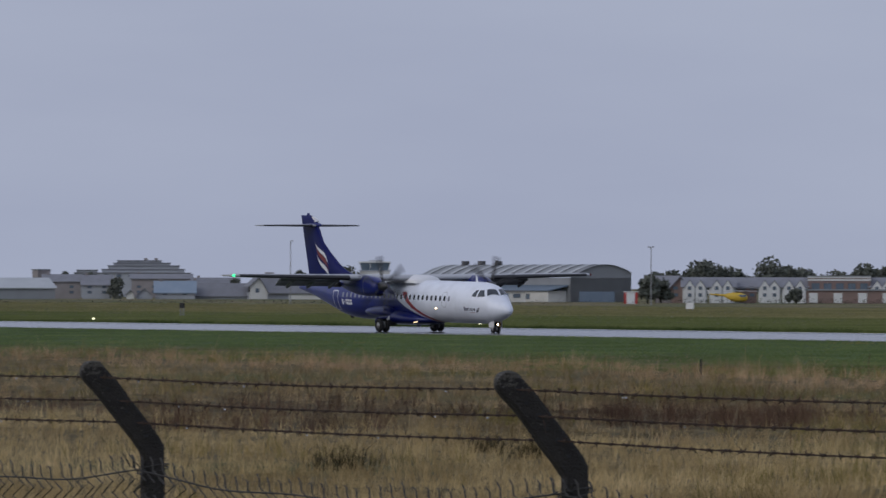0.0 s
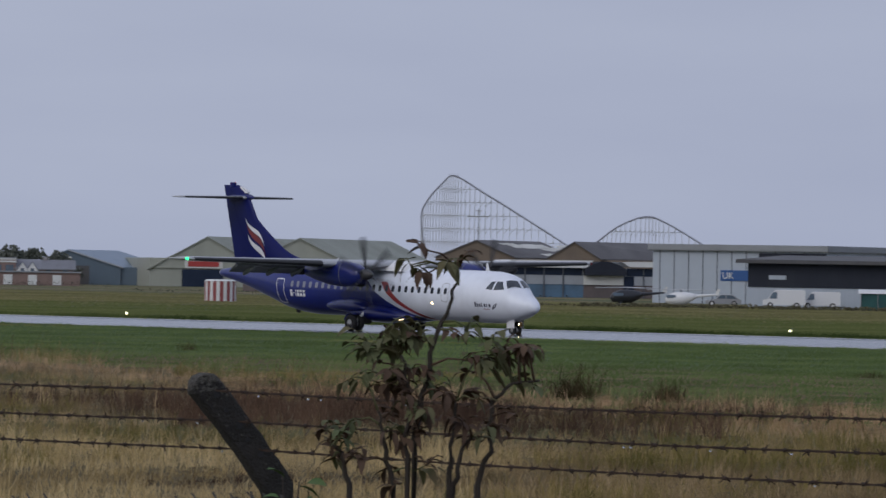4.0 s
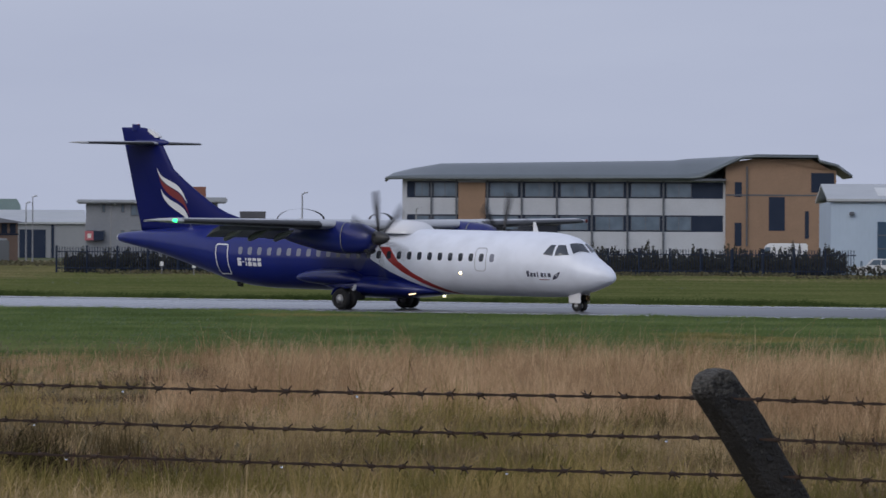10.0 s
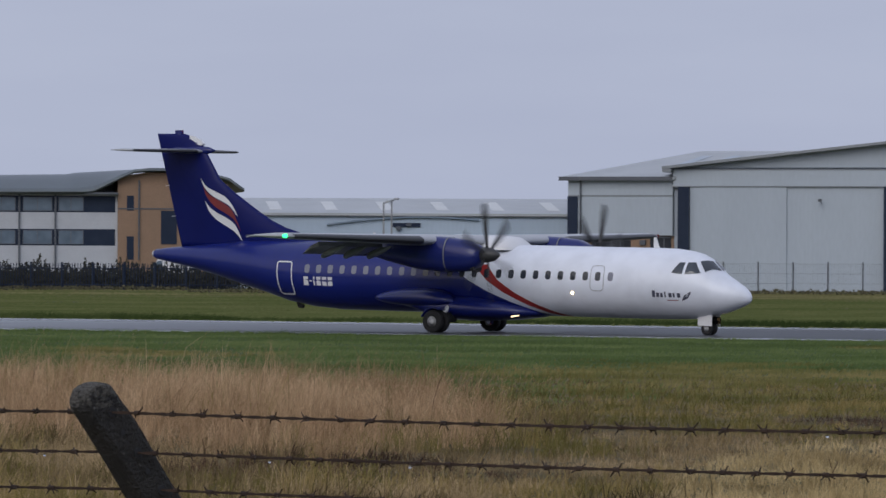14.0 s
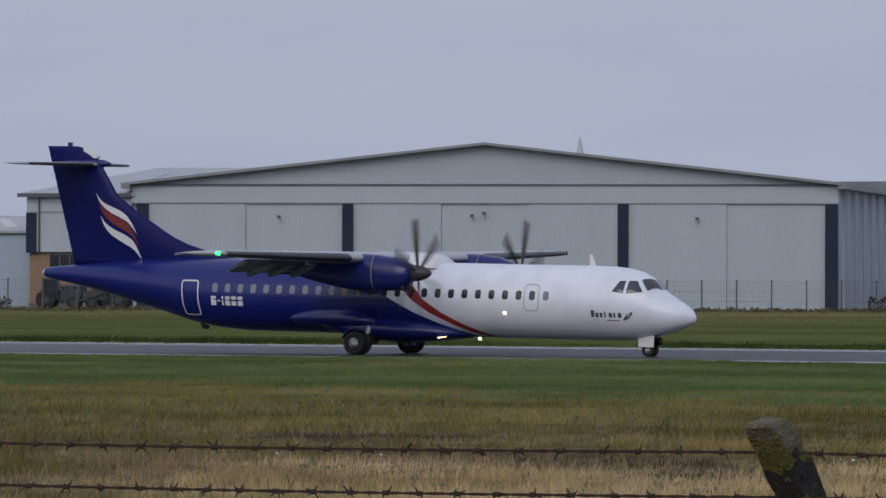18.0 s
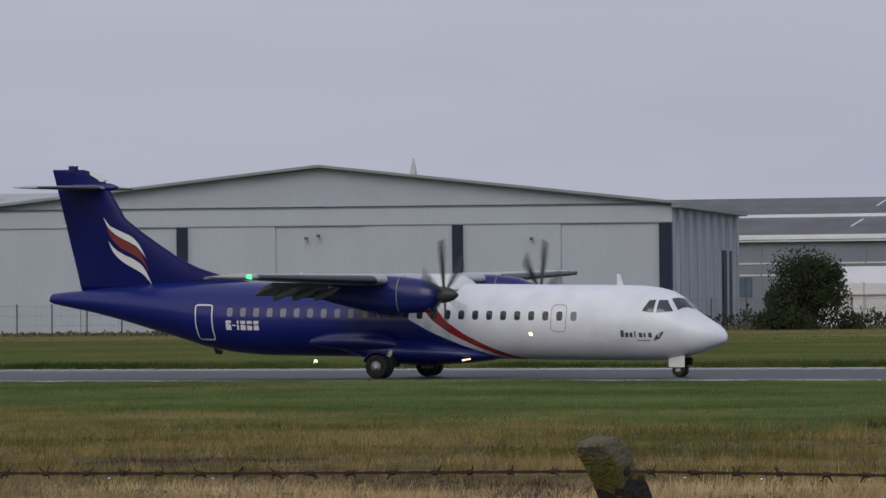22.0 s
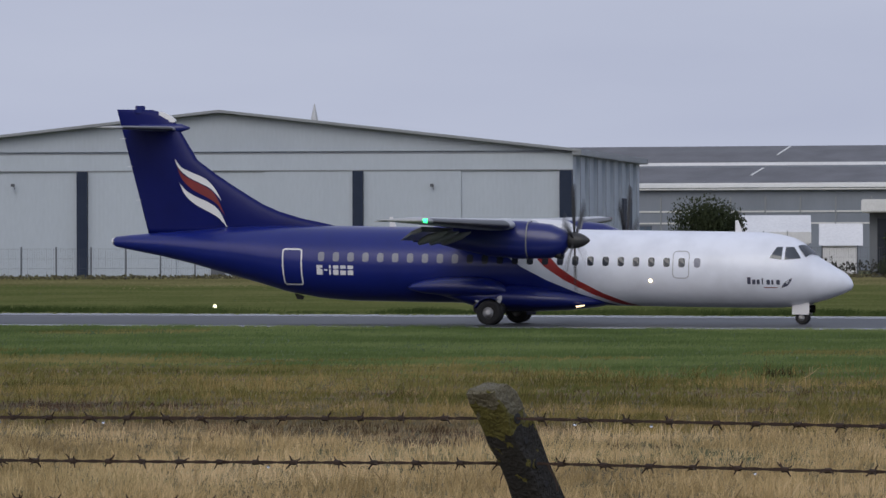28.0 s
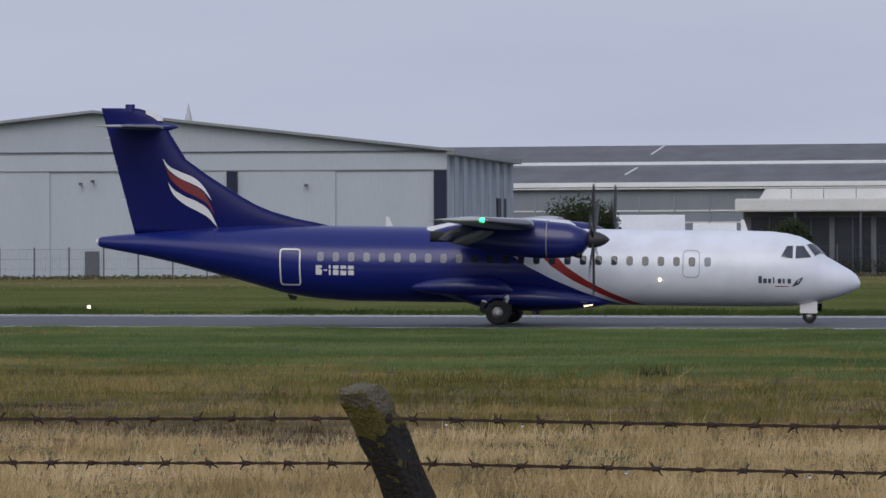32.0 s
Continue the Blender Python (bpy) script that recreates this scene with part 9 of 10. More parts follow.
# white plates drawn in place of small points of light by the hedge
for tn, z in ((-39.277, 0.72), (-38.848, 1.38), (-41.841, 0.86), (-41.52, 0.72)):
    plate = empty("light_point_plate", Matrix.Translation(at(tn, 438.0)) @ pose(0, 0, 0, 0, 0, -tn), "small white plate on a thin stake, standing in for a light", "notice plate", "notice plates")
    part("plate", box(-0.13, 0.13, -0.03, 0.0, z - 0.17, z + 0.17, 0.01), M_TRIM_WHITE, plate)
    part("stake", tube((0, 0.03, -0.05), (0, 0.03, z + 0.1), 0.03, None, 6), M_STEEL, plate)


def leaf_mass(name, label, spans, leaf, seed, category="hedge", kind="", bush=0.0):
    """A ragged hedge: leaf clumps gathered in overlapping mounds along a line; with bush set, one part for each stretch of so many degrees."""
    rnd = random.Random(seed)
    cells = {}
    for a0, a1, d, h, dens in spans:
        w = abs(a1 - a0) * d * 0.01745
        for _ in range(int(w * h * dens)):
            tn = rnd.uniform(a0, a1)
            top = h * (0.74 + 0.30 * noise.noise(Vector((tn * 9, d * 0.1, 0)))) * (0.8 + 0.5 * noise.noise(Vector((tn * 31, d, 2))))
            z = top * rnd.random() ** 0.7
            p = at(tn, d + rnd.uniform(-1.2, 1.2), max(z, 0.03))
            q = Euler((rnd.uniform(0, 6.28), rnd.uniform(0, 6.28), rnd.uniform(0, 6.28))).to_matrix()
            s = rnd.uniform(0.06, 0.15)
            verts, faces = cells.setdefault(int(tn / bush) if bush else 0, ([], []))
            k = len(verts)
            verts += [tuple(p + q @ Vector(o) * s) for o in ((-1, -0.35, 0), (0.2, -0.6, 0.15), (1, 0.1, 0), (0.1, 0.6, -0.15))]
            faces.append((k, k + 1, k + 2, k + 3))
    top_ob = empty(name, Matrix.Identity(4), label, category, "", kind) if bush else None
    for verts, faces in cells.values():
        me = bpy.data.meshes.new("bush" if bush else name)
        me.from_pydata(verts, [], faces)
        me.materials.append(leaf)
        ob = new("bush" if bush else name, me)
        if bush:
            ob.parent = top_ob
        else:
            tagged(ob, label, category, "", kind)


M_HEDGE = leaf_material("dark_bramble_leaf", (0.032, 0.036, 0.026), (0.052, 0.046, 0.034), 1.5)
M_WEED = leaf_material("dead_weed", (0.125, 0.108, 0.068), (0.095, 0.100, 0.050), 1.5)
leaf_mass("hedge", "ragged dark bramble hedge behind the palisade fence", ((-41.5, -35.0, 464.0, 3.3, 120), (-35.0, -31.85, 452.0, 1.3, 100), (-42.80, -35.0, 461.0, 2.6, 170), (-42.82, -35.0, 460.0, 2.1, 190)), M_HEDGE, 4, bush=1.0)
leaf_mass("weed_bank", "brown weedy bank at the foot of the hangars", ((-51.0, -50.0, 590.0, 0.4, 70), (-50.0, -42.7, 590.0, 0.6, 200), (-46.0, -42.5, 560.0, 0.5, 160), (-42.5, -35.5, 448.0, 0.5, 120), (-35.5, -31.0, 425.0, 0.45, 120), (-31.0, -19.0, 432.0, 0.5, 120)), M_WEED, 6, "weeds", "stuff")
leaf_mass("scrub", "dark green scrub behind the mesh fence", ((-23.3, -19.0, 439.0, 1.9, 70), (-22.9, -21.4, 434.0, 2.2, 60)), M_HEDGE, 9)
leaf_mass("hedge_far", "low dark scrub before the far buildings", ((-64.5, -54.5, 940.0, 0.9, 8), (-54.5, -50.0, 800.0, 0.7, 8), (-57.9, -55.0, 975.0, 1.4, 10)), M_HEDGE, 8)

# ---- grass ----


def blade_material(name, low, mid, high, patch=0.16, clump=1.3, single=0.24, upright=0.42):
    """Blades that change colour by broad patches, by clumps and, a little, one by one."""
    m = bpy.data.materials.new(name)
    m.use_nodes = True
    n, l = m.node_tree.nodes, m.node_tree.links
    n.remove(n["Principled BSDF"])
    front_, back_, both = n.new("ShaderNodeBsdfDiffuse"), n.new("ShaderNodeBsdfTranslucent"), n.new("ShaderNodeMixShader")
    both.inputs[0].default_value = 0.35
    l.new(front_.outputs[0], both.inputs[1])
    l.new(back_.outputs[0], both.inputs[2])
    l.new(both.outputs[0], n["Material Output"].inputs[0])
    g = n.new("ShaderNodeNewGeometry")
    r = n.new("ShaderNodeValToRGB")
    e = r.color_ramp.elements
    e[0].color, e[1].color = (*low, 1), (*high, 1)
    e.new(0.5).color = (*mid, 1)
    t, t2 = n.new("ShaderNodeTexNoise"), n.new("ShaderNodeTexNoise")
    t.inputs["Scale"].default_value, t.inputs["Detail"].default_value = patch, 5
    t2.inputs["Scale"].default_value, t2.inputs["Detail"].default_value = clump, 4
    for q in (t, t2):
        l.new(g.outputs["Position"], q.inputs["Vector"])
    a = math_node(n, l, "MULTIPLY_ADD", t.outputs[0], 2.9, -2.05)
    a = math_node(n, l, "MULTIPLY_ADD", t2.outputs[0], 2.0, a)
    a = math_node(n, l, "MULTIPLY_ADD", g.outputs["Random Per Island"], single, math_node(n, l, "SUBTRACT", a, 0.02 + single * 0.5 - 0.12))
    l.new(a, r.inputs[0])
    for q in (front_, back_):
        l.new(r.outputs[0], q.inputs["Color"])
    # blades are thin and let light through; they are lit half as the sward that they make up
    sc = n.new("ShaderNodeVectorMath")
    sc.operation = "MULTIPLY_ADD"
    sc.inputs[1].default_value, sc.inputs[2].default_value = (upright, upright, upright), (0.0, -0.12, 0.62)
    nm = n.new("ShaderNodeVectorMath")
    nm.operation = "NORMALIZE"
    l.new(g.outputs["Normal"], sc.inputs[0])
    l.new(sc.outputs[0], nm.inputs[0])
    for q in (front_, back_):
        l.new(nm.outputs[0], q.inputs["Normal"])
    return m


def field(x, y, s, seed):
    """Smooth patchiness from a few crossed waves."""
    r = np.random.RandomState(seed)
    v = np.zeros_like(x)
    for k in range(7):
        a, f, p = r.uniform(0, 6.28), s * r.uniform(0.5, 2.2), r.uniform(0, 6.28)
        v += np.sin((x * np.cos(a) + y * np.sin(a)) * f + p)
    return v / 7 * 1.8


def blades(name, label, px, py, hh, per, width, lean, material, seed):
    """Grass as bent tapering blades, per tuft around each place."""
    r = np.random.RandomState(seed)
    n = len(px)
    k = n * per
    bx = np.repeat(px, per) + r.normal(0, 0.11, k)
    by = np.repeat(py, per) + r.normal(0, 0.07, k)
    h = np.repeat(hh, per) * np.where(r.random_sample(k) < 0.12, r.uniform(1.1, 1.55, k), r.uniform(0.4, 1.05, k))
    a = r.uniform(0, 6.28, k)
    ln = h * np.abs(r.normal(0, lean, k)) + 0.02
    wind = 0.10 * h
    w = width * r.uniform(0.6, 1.4, k)
    # blades face the open side, so their flats catch the light
    f = r.uniform(-0.9, 0.9, k)
    sx, sy = np.cos(f) * w * 0.5, np.sin(f) * w * 0.5
    j = np.clip((46.0 - by) / 36.0, 0, 1)
    z0 = 0.30 * j * j * (3 - 2 * j) - 0.03
    dx, dy = np.cos(a) * ln + wind, np.sin(a) * ln
    v = np.empty((k, 5, 3))
    v[:, 0] = np.stack([bx - sx, by - sy, z0], 1)
    v[:, 1] = np.stack([bx + sx, by + sy, z0], 1)
    v[:, 2] = np.stack([bx + sx * 0.8 + dx * 0.35, by + sy * 0.8 + dy * 0.35, z0 + h * 0.6], 1)
    v[:, 3] = np.stack([bx - sx * 0.8 + dx * 0.35, by - sy * 0.8 + dy * 0.35, z0 + h * 0.6], 1)
    v[:, 4] = np.stack([bx + dx * 1.15, by + dy * 1.15, z0 + h * np.clip(1.05 - 0.25 * ln / h, 0.55, 1)], 1)
    i = np.arange(k, dtype=np.int32) * 5
    loops = np.stack([i, i + 1, i + 2, i + 3, i + 3, i + 2, i + 4], 1).ravel()
    me = bpy.data.meshes.new(name)
    me.vertices.add(k * 5)
    me.vertices.foreach_set("co", v.ravel())
    me.loops.add(k * 7)
    me.loops.foreach_set("vertex_index", loops)
    me.polygons.add(k * 2)
    st = np.stack([np.arange(k) * 7, np.arange(k) * 7 + 4], 1).ravel().astype(np.int32)
    me.polygons.foreach_set("loop_start", st)
    me.update(calc_edges=True)
    me.materials.append(material)
    return tagged(new(name, me), label, "grass", "", "stuff")


def turf(name, label, px, py, hh, per, width, material, seed, spread=0.3):
    """Turf seen from afar: one bent triangle a tuft end, several round each place."""
    r = np.random.RandomState(seed)
    k = len(px) * per
    bx, by = np.repeat(px, per) + r.normal(0, spread, k), np.repeat(py, per) + r.normal(0, spread, k)
    h = np.repeat(hh, per) * r.uniform(0.5, 1.15, k)
    w = width * r.uniform(0.6, 1.5, k) * 0.5
    f = r.uniform(-0.8, 0.8, k)
    z0 = np.full(k, -0.03)
    v = np.empty((k, 3, 3))
    v[:, 0] = np.stack([bx - np.cos(f) * w, by - np.sin(f) * w, z0], 1)
    v[:, 1] = np.stack([bx + np.cos(f) * w, by + np.sin(f) * w, z0], 1)
    v[:, 2] = np.stack([bx + r.normal(0.15, 0.4, k) * h, by + (0.15 + np.abs(r.normal(0, 0.5, k))) * h, z0 + 0.03 + h], 1)      # laid over by the wind
    me = bpy.data.meshes.new(name)
    me.vertices.add(k * 3)
    me.vertices.foreach_set("co", v.ravel())
    me.loops.add(k * 3)
    me.loops.foreach_set("vertex_index", np.arange(k * 3, dtype=np.int32))
    me.polygons.add(k)
    me.polygons.foreach_set("loop_start", np.arange(k, dtype=np.int32) * 3)
    me.update(calc_edges=True)
    me.materials.append(material)
    return tagged(new(name, me), label, "grass", "", "stuff")


M_STRAW = blade_material("straw_blades", (0.120, 0.092, 0.048), (0.310, 0.226, 0.120), (0.640, 0.475, 0.275))
M_SWATHE = blade_material("tawny_blades", (0.275, 0.178, 0.098), (0.565, 0.375, 0.220), (0.800, 0.575, 0.360))
M_PALE = blade_material("pale_straw_blades", (0.280, 0.205, 0.098), (0.560, 0.420, 0.210), (0.800, 0.625, 0.340))
M_BLEACH = blade_material("bleached_blades", (0.430, 0.315, 0.155), (0.700, 0.520, 0.270), (0.850, 0.655, 0.385))
M_RUSSET = blade_material("russet_blades", (0.051, 0.033, 0.026), (0.099, 0.061, 0.045), (0.192, 0.121, 0.082))
M_OLIVE = blade_material("olive_blades", (0.111, 0.105, 0.033), (0.220, 0.192, 0.062), (0.497, 0.362, 0.156))
M_LAWN = blade_material("green_blades", (0.106, 0.152, 0.054), (0.150, 0.212, 0.076), (0.220, 0.276, 0.108), 0.10, 0.55, 0.14, 0.16)
rs = np.random.RandomState(7)
N_T = 72000
tn = np.radians(rs.uniform(-65.2, -18.6, N_T))
u = rs.random_sample(N_T)
g0 = np.interp(np.degrees(tn), [-64.0, -56.0, -50.0], [28.0, 34.0, 40.0])
gy = g0 * (134.0 / g0) ** u
gx = gy * np.tan(tn)
p1, p2, p3 = field(gx, gy, 0.10, 1), field(gx, gy, 0.35, 2), field(gx, gy, 0.9, 3)
p4 = field(gx, gy, 3.2, 4)
turn = np.degrees(tn)
EDGE = ([-64, -57, -53, -49, -46, -43.5, -41, -37, -33], [112, 112, 99, 89, 89, 96, 105, 112, 110])     # where the mown strip begins, by bearing
edge = np.interp(turn, *EDGE) + 3 * p1 + 3 * p2 + 2 * p3
east = turn > -33.0 + 1.2 * p1 + 0.8 * p2           # shorter, greener turf east of here
keep = gy < np.where(east, 100 + 6 * p2 + 26 * rs.random_sample(N_T) ** 1.5, edge)
# banks of dead dock and bramble: ends (x, y), depth and height
bank, fore = np.zeros(N_T, bool), np.zeros(N_T, bool)
for ax, ay, bx_, by_, dep, pr in ((-110.4, 68.2, -108.0, 71.8, 5.0, 0.0), (-105.0, 74.6, -100.7, 74.9, 4.5, 0.25), (-100.7, 74.8, -90.6, 74.0, 5.0, 0.0), (-96.5, 70.0, -91.7, 73.8, 5.0, 0.0), (-91.7, 73.9, -84.6, 74.3, 4.0, 0.35), (-112.0, 57.0, -109.5, 62.0, 3.0, 0.4), (-130.0, 69.0, -124.5, 71.5, 6.0, 0.6)):
    ax, ay, bx_, by_ = ax * 0.93, ay * 0.93, bx_ * 0.93, by_ * 0.93
    ux, uy = bx_ - ax, by_ - ay
    # depth runs along the line of sight, breadth across it
    mx_, my_ = (ax + bx_) / 2, (ay + by_) / 2
    ml = math.hypot(mx_, my_)
    al = ((gx - mx_) * my_ - (gy - my_) * mx_) / ml
    dp = ((gx - mx_) * mx_ + (gy - my_) * my_) / ml
    half = abs(ux * my_ - uy * mx_) / ml / 2 + 0.3
    bank |= (np.abs(al) < half + 0.5 * p3) & (dp > -0.6 + 0.6 * p3) & (dp < dep * 1.6 + 1.5 * p2) & (rs.random_sample(N_T) > pr * 0.6)
    fore |= (np.abs(al) < half) & (dp < 0) & (dp > -9 + 2 * p2)
ditch = (np.abs(gy - (71.5 + 0.62 * (gx + 110))) < 5.0 + 2.5 * p2) & (gx < -74) & (gx > -150)
tall = (np.abs(turn + 37.2) < 4.0 + 1.2 * p2) & (gy > 72 + 4 * p3) & (gy < 116 + 4 * p2)
brake = (np.abs(turn + 45.0) < 5.5) & (gy > 84 + 3 * p2) & (gy < 104 + 5 * p1)
h = 0.30 + 0.06 * p1 + 0.09 * p2 + 0.07 * p3
h = np.where(gy > 98, h + 0.14, h)
h = np.where(east, 0.17 + 0.05 * p2 + 0.04 * p3, h)
h = np.where(tall, 0.62 + 0.10 * p2 + 0.08 * p3, h)
h = np.where(fore & ~bank, h * 0.6, h)
h = np.where(bank, 0.70 + 0.10 * p3, h)
h = np.clip(h, 0.10, 0.9) * (1 + 0.35 * p4) * np.exp(rs.normal(0, 0.25, N_T))
h = np.clip(h, 0.06, 1.0)
mix_ = p2 * 0.75 + p3 * 0.65 + rs.normal(0, 0.16, N_T)
swathe = ~bank & ((tall & (mix_ < 1.0)) | ((gy > edge - 13) & ~east & (mix_ < 0.45)) | (brake & (mix_ > 0.35)))
russet = ~swathe & (bank | (ditch & (mix_ > -0.9)) | (brake & (mix_ < -0.1)) | (mix_ < np.where(turn > -51, -0.8, -1.05)))
olive = ~swathe & ~russet & np.where(east, np.where(gy > 84 + 4 * p2, mix_ > -0.6, mix_ > 0.35), mix_ > np.where(turn > -51, 0.32, 0.5))
pale = ~swathe & ~russet & ((east & (turn > -30.5 + 1.2 * p1) & (gy < 80 + 4 * p2) & (mix_ > -0.75)) | ((turn < -51.0 + 1.0 * p2) & (gy < 60 + 4 * p2) & (mix_ < 0.7)))
olive = olive & ~pale
straw = ~olive & ~russet & ~swathe & ~pale
bleached = pale & east & (turn > -28.5 + 1.2 * p2)
pale = pale & ~bleached
for nm, lb, sel, mat, per, wd in (("tawny_grass", "tall tawny feathery dead grass", swathe, M_SWATHE, 10, 0.008), ("pale_grass", "pale straw dead grass", pale, M_PALE, 9, 0.009), ("bleached_grass", "bleached blond dead grass", bleached, M_BLEACH, 9, 0.009), ("straw_grass", "straw-coloured dead grass", straw, M_STRAW, 9, 0.009), ("russet_grass", "wet russet brown dead growth", russet, M_RUSSET, 9, 0.010), ("olive_grass", "short olive green rough grass", olive, M_OLIVE, 9, 0.010)):
    s_ = sel & keep
    blades(nm, lb, gx[s_], gy[s_], h[s_], per, wd, 0.75, mat, 3)
# mown strip and the fringes of the runway
N_L = 76000
tn = np.radians(rs.uniform(-65.2, -18.6, N_L))
ly = rs.uniform(78, 174.3, N_L)
lx = ly * np.tan(tn)
q1 = field(lx, ly, 0.12, 5)
ok = ly > np.where(np.degrees(tn) > -33, 90 + 34 * rs.random_sample(N_L), np.interp(np.degrees(tn), *EDGE) - 6 + 3 * q1)
M_LAWN_DRY = blade_material("yellowing_green_blades", (0.136, 0.146, 0.046), (0.236, 0.222, 0.080), (0.360, 0.305, 0.130), 0.10, 0.55, 0.14, 0.16)
hl = np.clip(0.070 + 0.035 * field(lx, ly, 0.6, 6) + 0.02 * field(lx, ly, 1.9, 16), 0.03, 0.17)
dry = ((np.degrees(tn) + rs.normal(0, 1.0, N_L) + 2.5 * q1 > -33.0) & (ly + 10 * q1 + 7 * field(lx, ly, 0.4, 17) < np.interp(np.degrees(tn), [-32, -26, -20], [134, 125, 119]))) | (field(lx, ly, 0.25, 12) > 0.95)
turf("mown_grass", "short green mown grass", lx[ok & ~dry], ly[ok & ~dry], hl[ok & ~dry], 6, 0.045, M_LAWN, 4)
turf("dry_mown_grass", "short yellowing mown grass", lx[ok & dry], ly[ok & dry], hl[ok & dry], 6, 0.045, M_LAWN_DRY, 14)
# far side of the runway: lumpy olive turf with hay-coloured swathes, and a ragged edge at the asphalt
M_FAR_TURF = blade_material("olive_turf", (0.152, 0.186, 0.066), (0.180, 0.212, 0.080), (0.232, 0.246, 0.102), 0.06, 0.25, 0.10, 0.16)
M_FAR_HAY = blade_material("hay_turf", (0.210, 0.208, 0.092), (0.255, 0.243, 0.114), (0.325, 0.300, 0.150), 0.05, 0.20, 0.10, 0.16)
# the shadow line under the overhanging edge is put into these blades' colour
M_VERGE = blade_material("shade_toned_verge_blades", (0.045, 0.068, 0.022), (0.066, 0.096, 0.030), (0.110, 0.138, 0.048), 0.10, 0.8, 0.2)
N_G = 92000
tn = np.radians(rs.uniform(-65.2, -18.6, N_G))
vy = 206.0 * (440.0 / 206.0) ** (rs.random_sample(N_G) ** 1.2)
vx = vy * np.tan(tn)
v1, v2, v3 = field(vx, vy, 0.05, 21), field(vx, vy, 0.22, 22), field(vx, vy, 0.8, 23)
hay = vy + 26 * v1 + 16 * v2 + rs.normal(0, 8, N_G) > np.where(np.degrees(tn) < -43, 300, 345)
hv = np.clip(0.055 + 0.022 * v2 + 0.02 * v3, 0.02, 0.15) * np.exp(rs.normal(0, 0.2, N_G))
turf("far_turf", "lumpy olive green airfield turf", vx[~hay], vy[~hay], hv[~hay], 5, 0.30, M_FAR_TURF, 24, 1.0)
turf("far_hay", "hay-coloured uncut airfield grass", vx[hay], vy[hay], hv[hay] * 1.2, 5, 0.36, M_FAR_HAY, 25, 1.2)
N_F = 14000
tn = np.radians(rs.uniform(-65.2, -18.6, N_F))
side = rs.random_sample(N_F) < 0.72
fy = np.where(side, 206.0 + np.abs(rs.normal(0, 1.3, N_F)), 174.5 - np.abs(rs.normal(0, 0.6, N_F)))
fx = fy * np.tan(tn)
fh = np.clip(np.where(side, 0.25, 0.09) * (1 + 0.45 * field(fx, fy, 0.35, 9) + 0.3 * field(fx, fy, 2.0, 19)) + rs.normal(0, 0.02, N_F), 0.03, 0.32)
turf("verge_grass", "ragged grass along the far runway edge, coloured dark for its shade", fx[side], fy[side], fh[side], 6, 0.05, M_VERGE, 5, 0.25)
turf("near_verge_grass", "uneven grass along the near runway edge", fx[~side], fy[~side], fh[~side], 5, 0.04, M_LAWN, 15, 0.2)
M_RUSH = blade_material("rush_blades", (0.031, 0.028, 0.014), (0.064, 0.051, 0.026), (0.128, 0.099, 0.050))
for i, (x, y, hgt, sp, n) in enumerate(((-107, 89.6, 0.75, 0.6, 520), (-105.5, 91.3, 0.55, 0.4, 300), (-81.6, 45.2, 0.45, 0.8, 260), (-85.9, 51.4, 0.45, 0.5, 220), (-81.2, 85.0, 0.55, 0.9, 300), (-86.6, 89.4, 0.6, 0.6, 260), (-49.2, 52.4, 0.62, 0.7, 420), (-51.0, 54.3, 0.5, 0.5, 260), (-51.4, 56.6, 0.55, 0.35, 160), (-45.7, 116.2, 0.25, 0.5, 120), (-174.3, 127.0, 0.35, 0.35, 90), (-132.3, 123.0, 0.25, 0.5, 110), (-124.5, 123.0, 0.25, 0.5, 110), (-89.1, 52.4, 0.40, 0.5, 200), (-34.6, 57.8, 0.35, 0.6, 180))):
    rr = np.random.RandomState(50 + i)
    b = blades("rush_clump", "dark clump of dead rushes in the rough grass" if hgt > 0.4 else "small dark weed tuft in the mown grass", x + rr.normal(0, sp * 0.5, n // 5), y + rr.normal(0, sp * 0.4, n // 5), np.full(n // 5, hgt), 5, 0.012, 0.6, M_RUSH, 60 + i)
    del b["kind"]
    tagged(b, "", "rushes", "clumps in the grass")
stake = tagged(part("marker_stake", tube((0, 0, 0), (0.02, 0, 0.55), 0.035, 0.03, 8), M_DARK), "short dark stake in the grass", "stake")
stake.location = (-161.4, 103.4, 0)

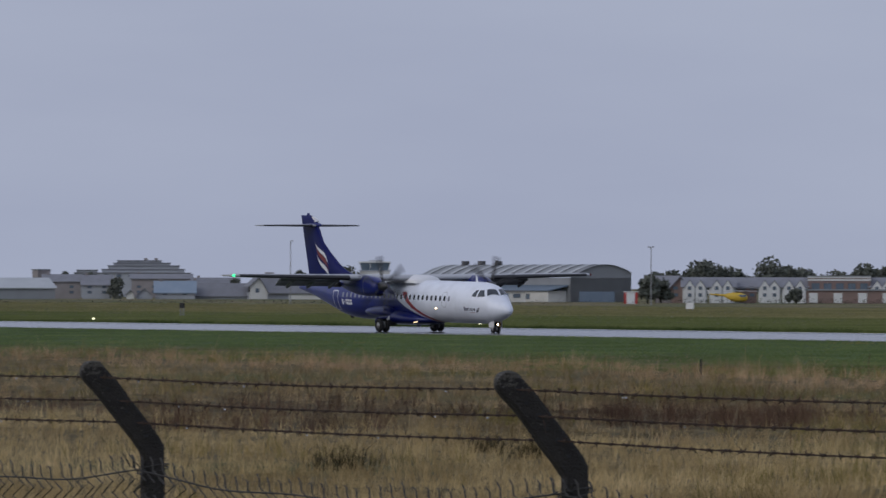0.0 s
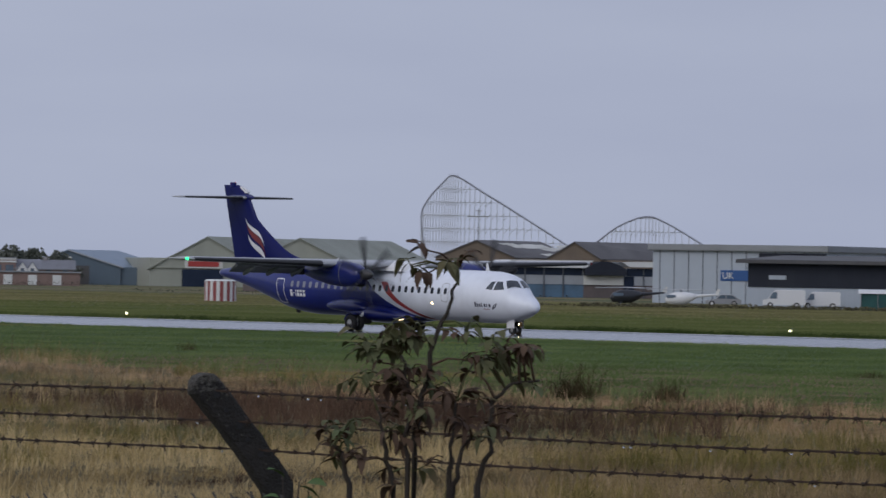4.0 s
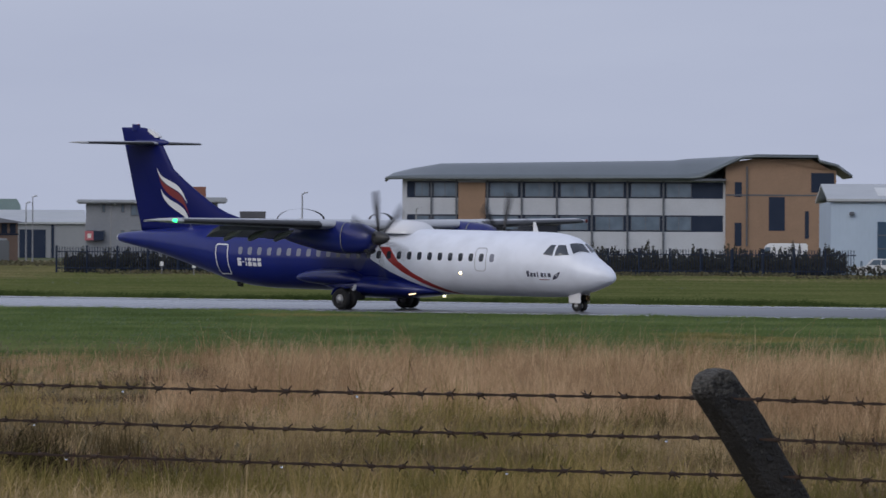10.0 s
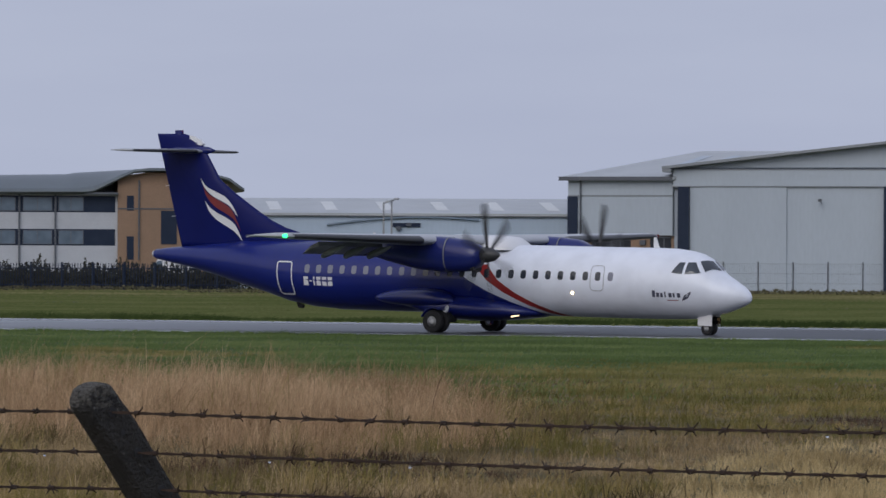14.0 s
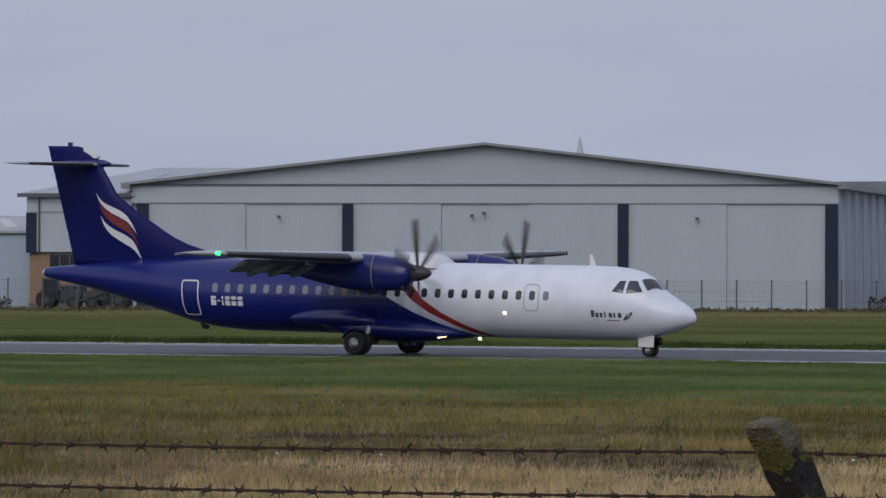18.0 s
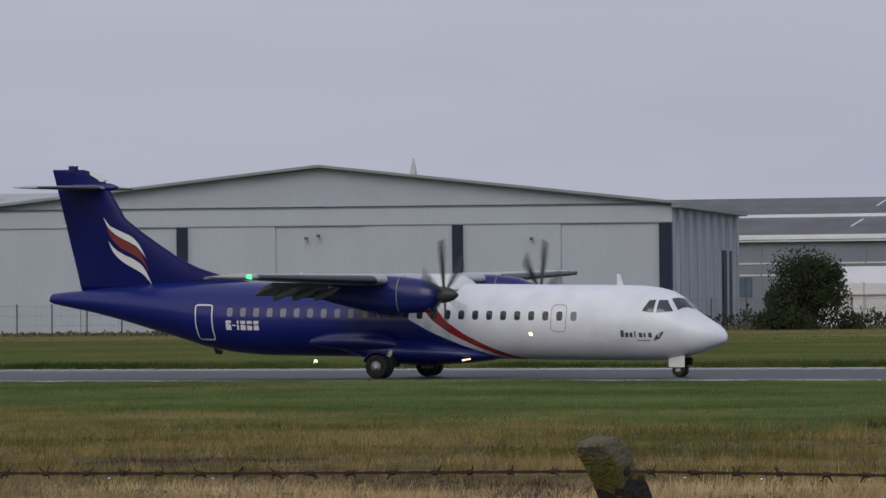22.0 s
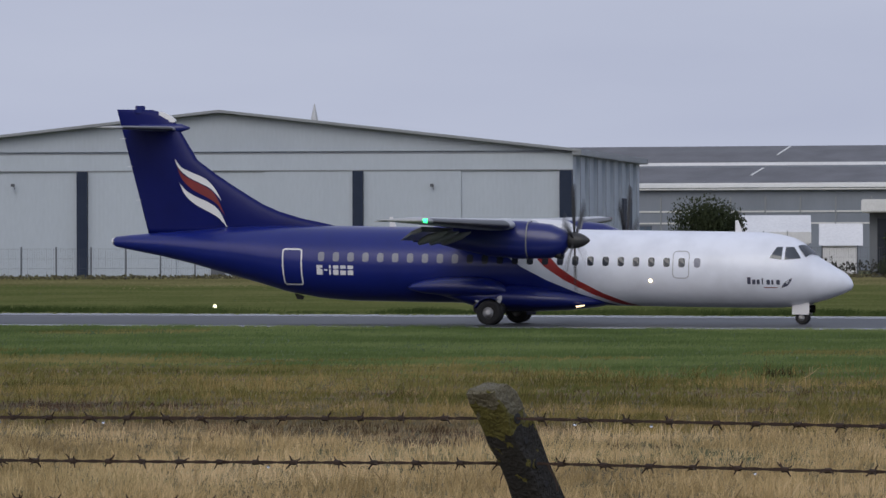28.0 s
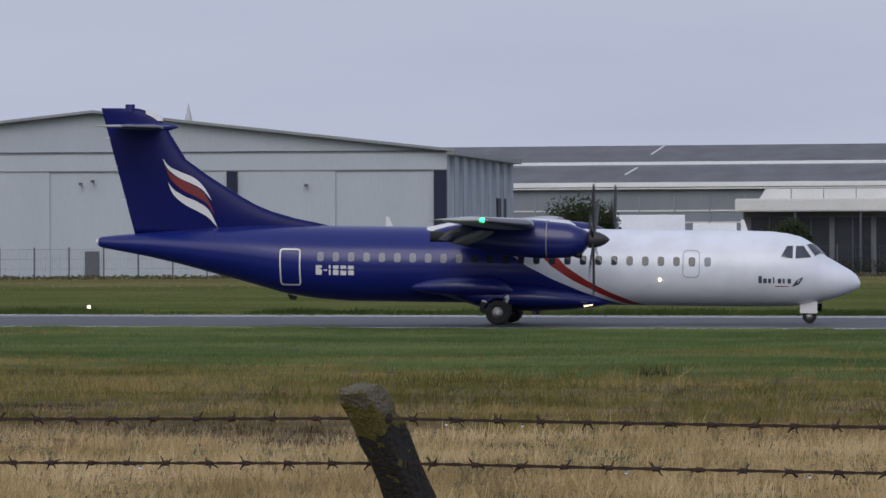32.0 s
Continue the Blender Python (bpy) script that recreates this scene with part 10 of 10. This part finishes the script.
# single dead stalks that stand above the grass
rr = random.Random(41)
for i in range(46):
    y = rr.uniform(50, 112)
    b = radians(rr.uniform(-64, -20))
    x, hgt = y * math.tan(b), rr.uniform(0.5, 0.95) if b < radians(-33) else rr.uniform(0.2, 0.32)
    bm = bmesh.new()
    q = [Vector((0, 0, -0.05)), Vector((rr.uniform(-0.05, 0.05), 0, hgt * 0.5)), Vector((rr.uniform(-0.2, 0.2), 0.05, hgt))]
    for a, c in zip(q, q[1:]):
        tube(a, c, 0.008, 0.006, 5, bm)
    for k in range(rr.randint(2, 5)):
        o = q[1].lerp(q[2], rr.random())
        tube(o, o + Vector((rr.uniform(-0.14, 0.14), rr.uniform(-0.05, 0.05), rr.uniform(0.05, 0.16))), 0.005, 0.003, 4, bm)
    st = tagged(part("dead_stalk", bm, M_STRAW if i % 3 else M_RUSSET), "single dead branched stalk above the grass", "stalk", "dead stalks")
    st.location = (x, y, 0.0)


def motions():
    """The aircraft rolls out along the runway and begins to turn off; propellers and wheels turn."""
    walk(aircraft, [(t, pose(x, y, 0, 0.25, 1.0, a)) for t, x, y, a in AIRCRAFT_ROWS])
    for hub, s in props:
        rows = []
        for i in range(961):
            rows.append((i / 30, pose(3.62, s * NAC_Y, NAC_Z - 0.02, 75.0 * i + (48 if s > 0 else 9))))
        walk(hub, rows)
    for hub, r in wheels:
        px, py, pz = hub["x0"], hub["y0"], hub["z0"]
        rows, turned = [(0.0, pose(px, py, pz))], 0.0
        for (t0, x0, _, _), (t1, x1, _, _) in zip(AIRCRAFT_ROWS, AIRCRAFT_ROWS[1:]):
            step = math.degrees((x1 - x0) / r)
            n = max(1, math.ceil(step / 75.0))
            for i in range(1, n + 1):
                rows.append((t0 + (t1 - t0) * i / n, pose(px, py, pz, 0, turned + step * i / n, 0)))
            turned += step
        walk(hub, rows)
    for hub, bx, bz, t0 in beacons:
        rows = []
        for i in range(161):
            t = 0.2 * i
            (ta, xa, ya, ha), (tb, xb, yb, hb) = next(q for q in zip(AIRCRAFT_ROWS, AIRCRAFT_ROWS[1:]) if t <= q[1][0] + 1e-6)
            k = (t - ta) / (tb - ta)
            facing = math.degrees(math.atan2(-(ya + (yb - ya) * k), -(xa + (xb - xa) * k))) - ha - (hb - ha) * k
            rows.append((t, pose(bx, 0, bz, 0, 0, facing + 300.0 * (t - t0))))
        walk(hub, rows)


motions()
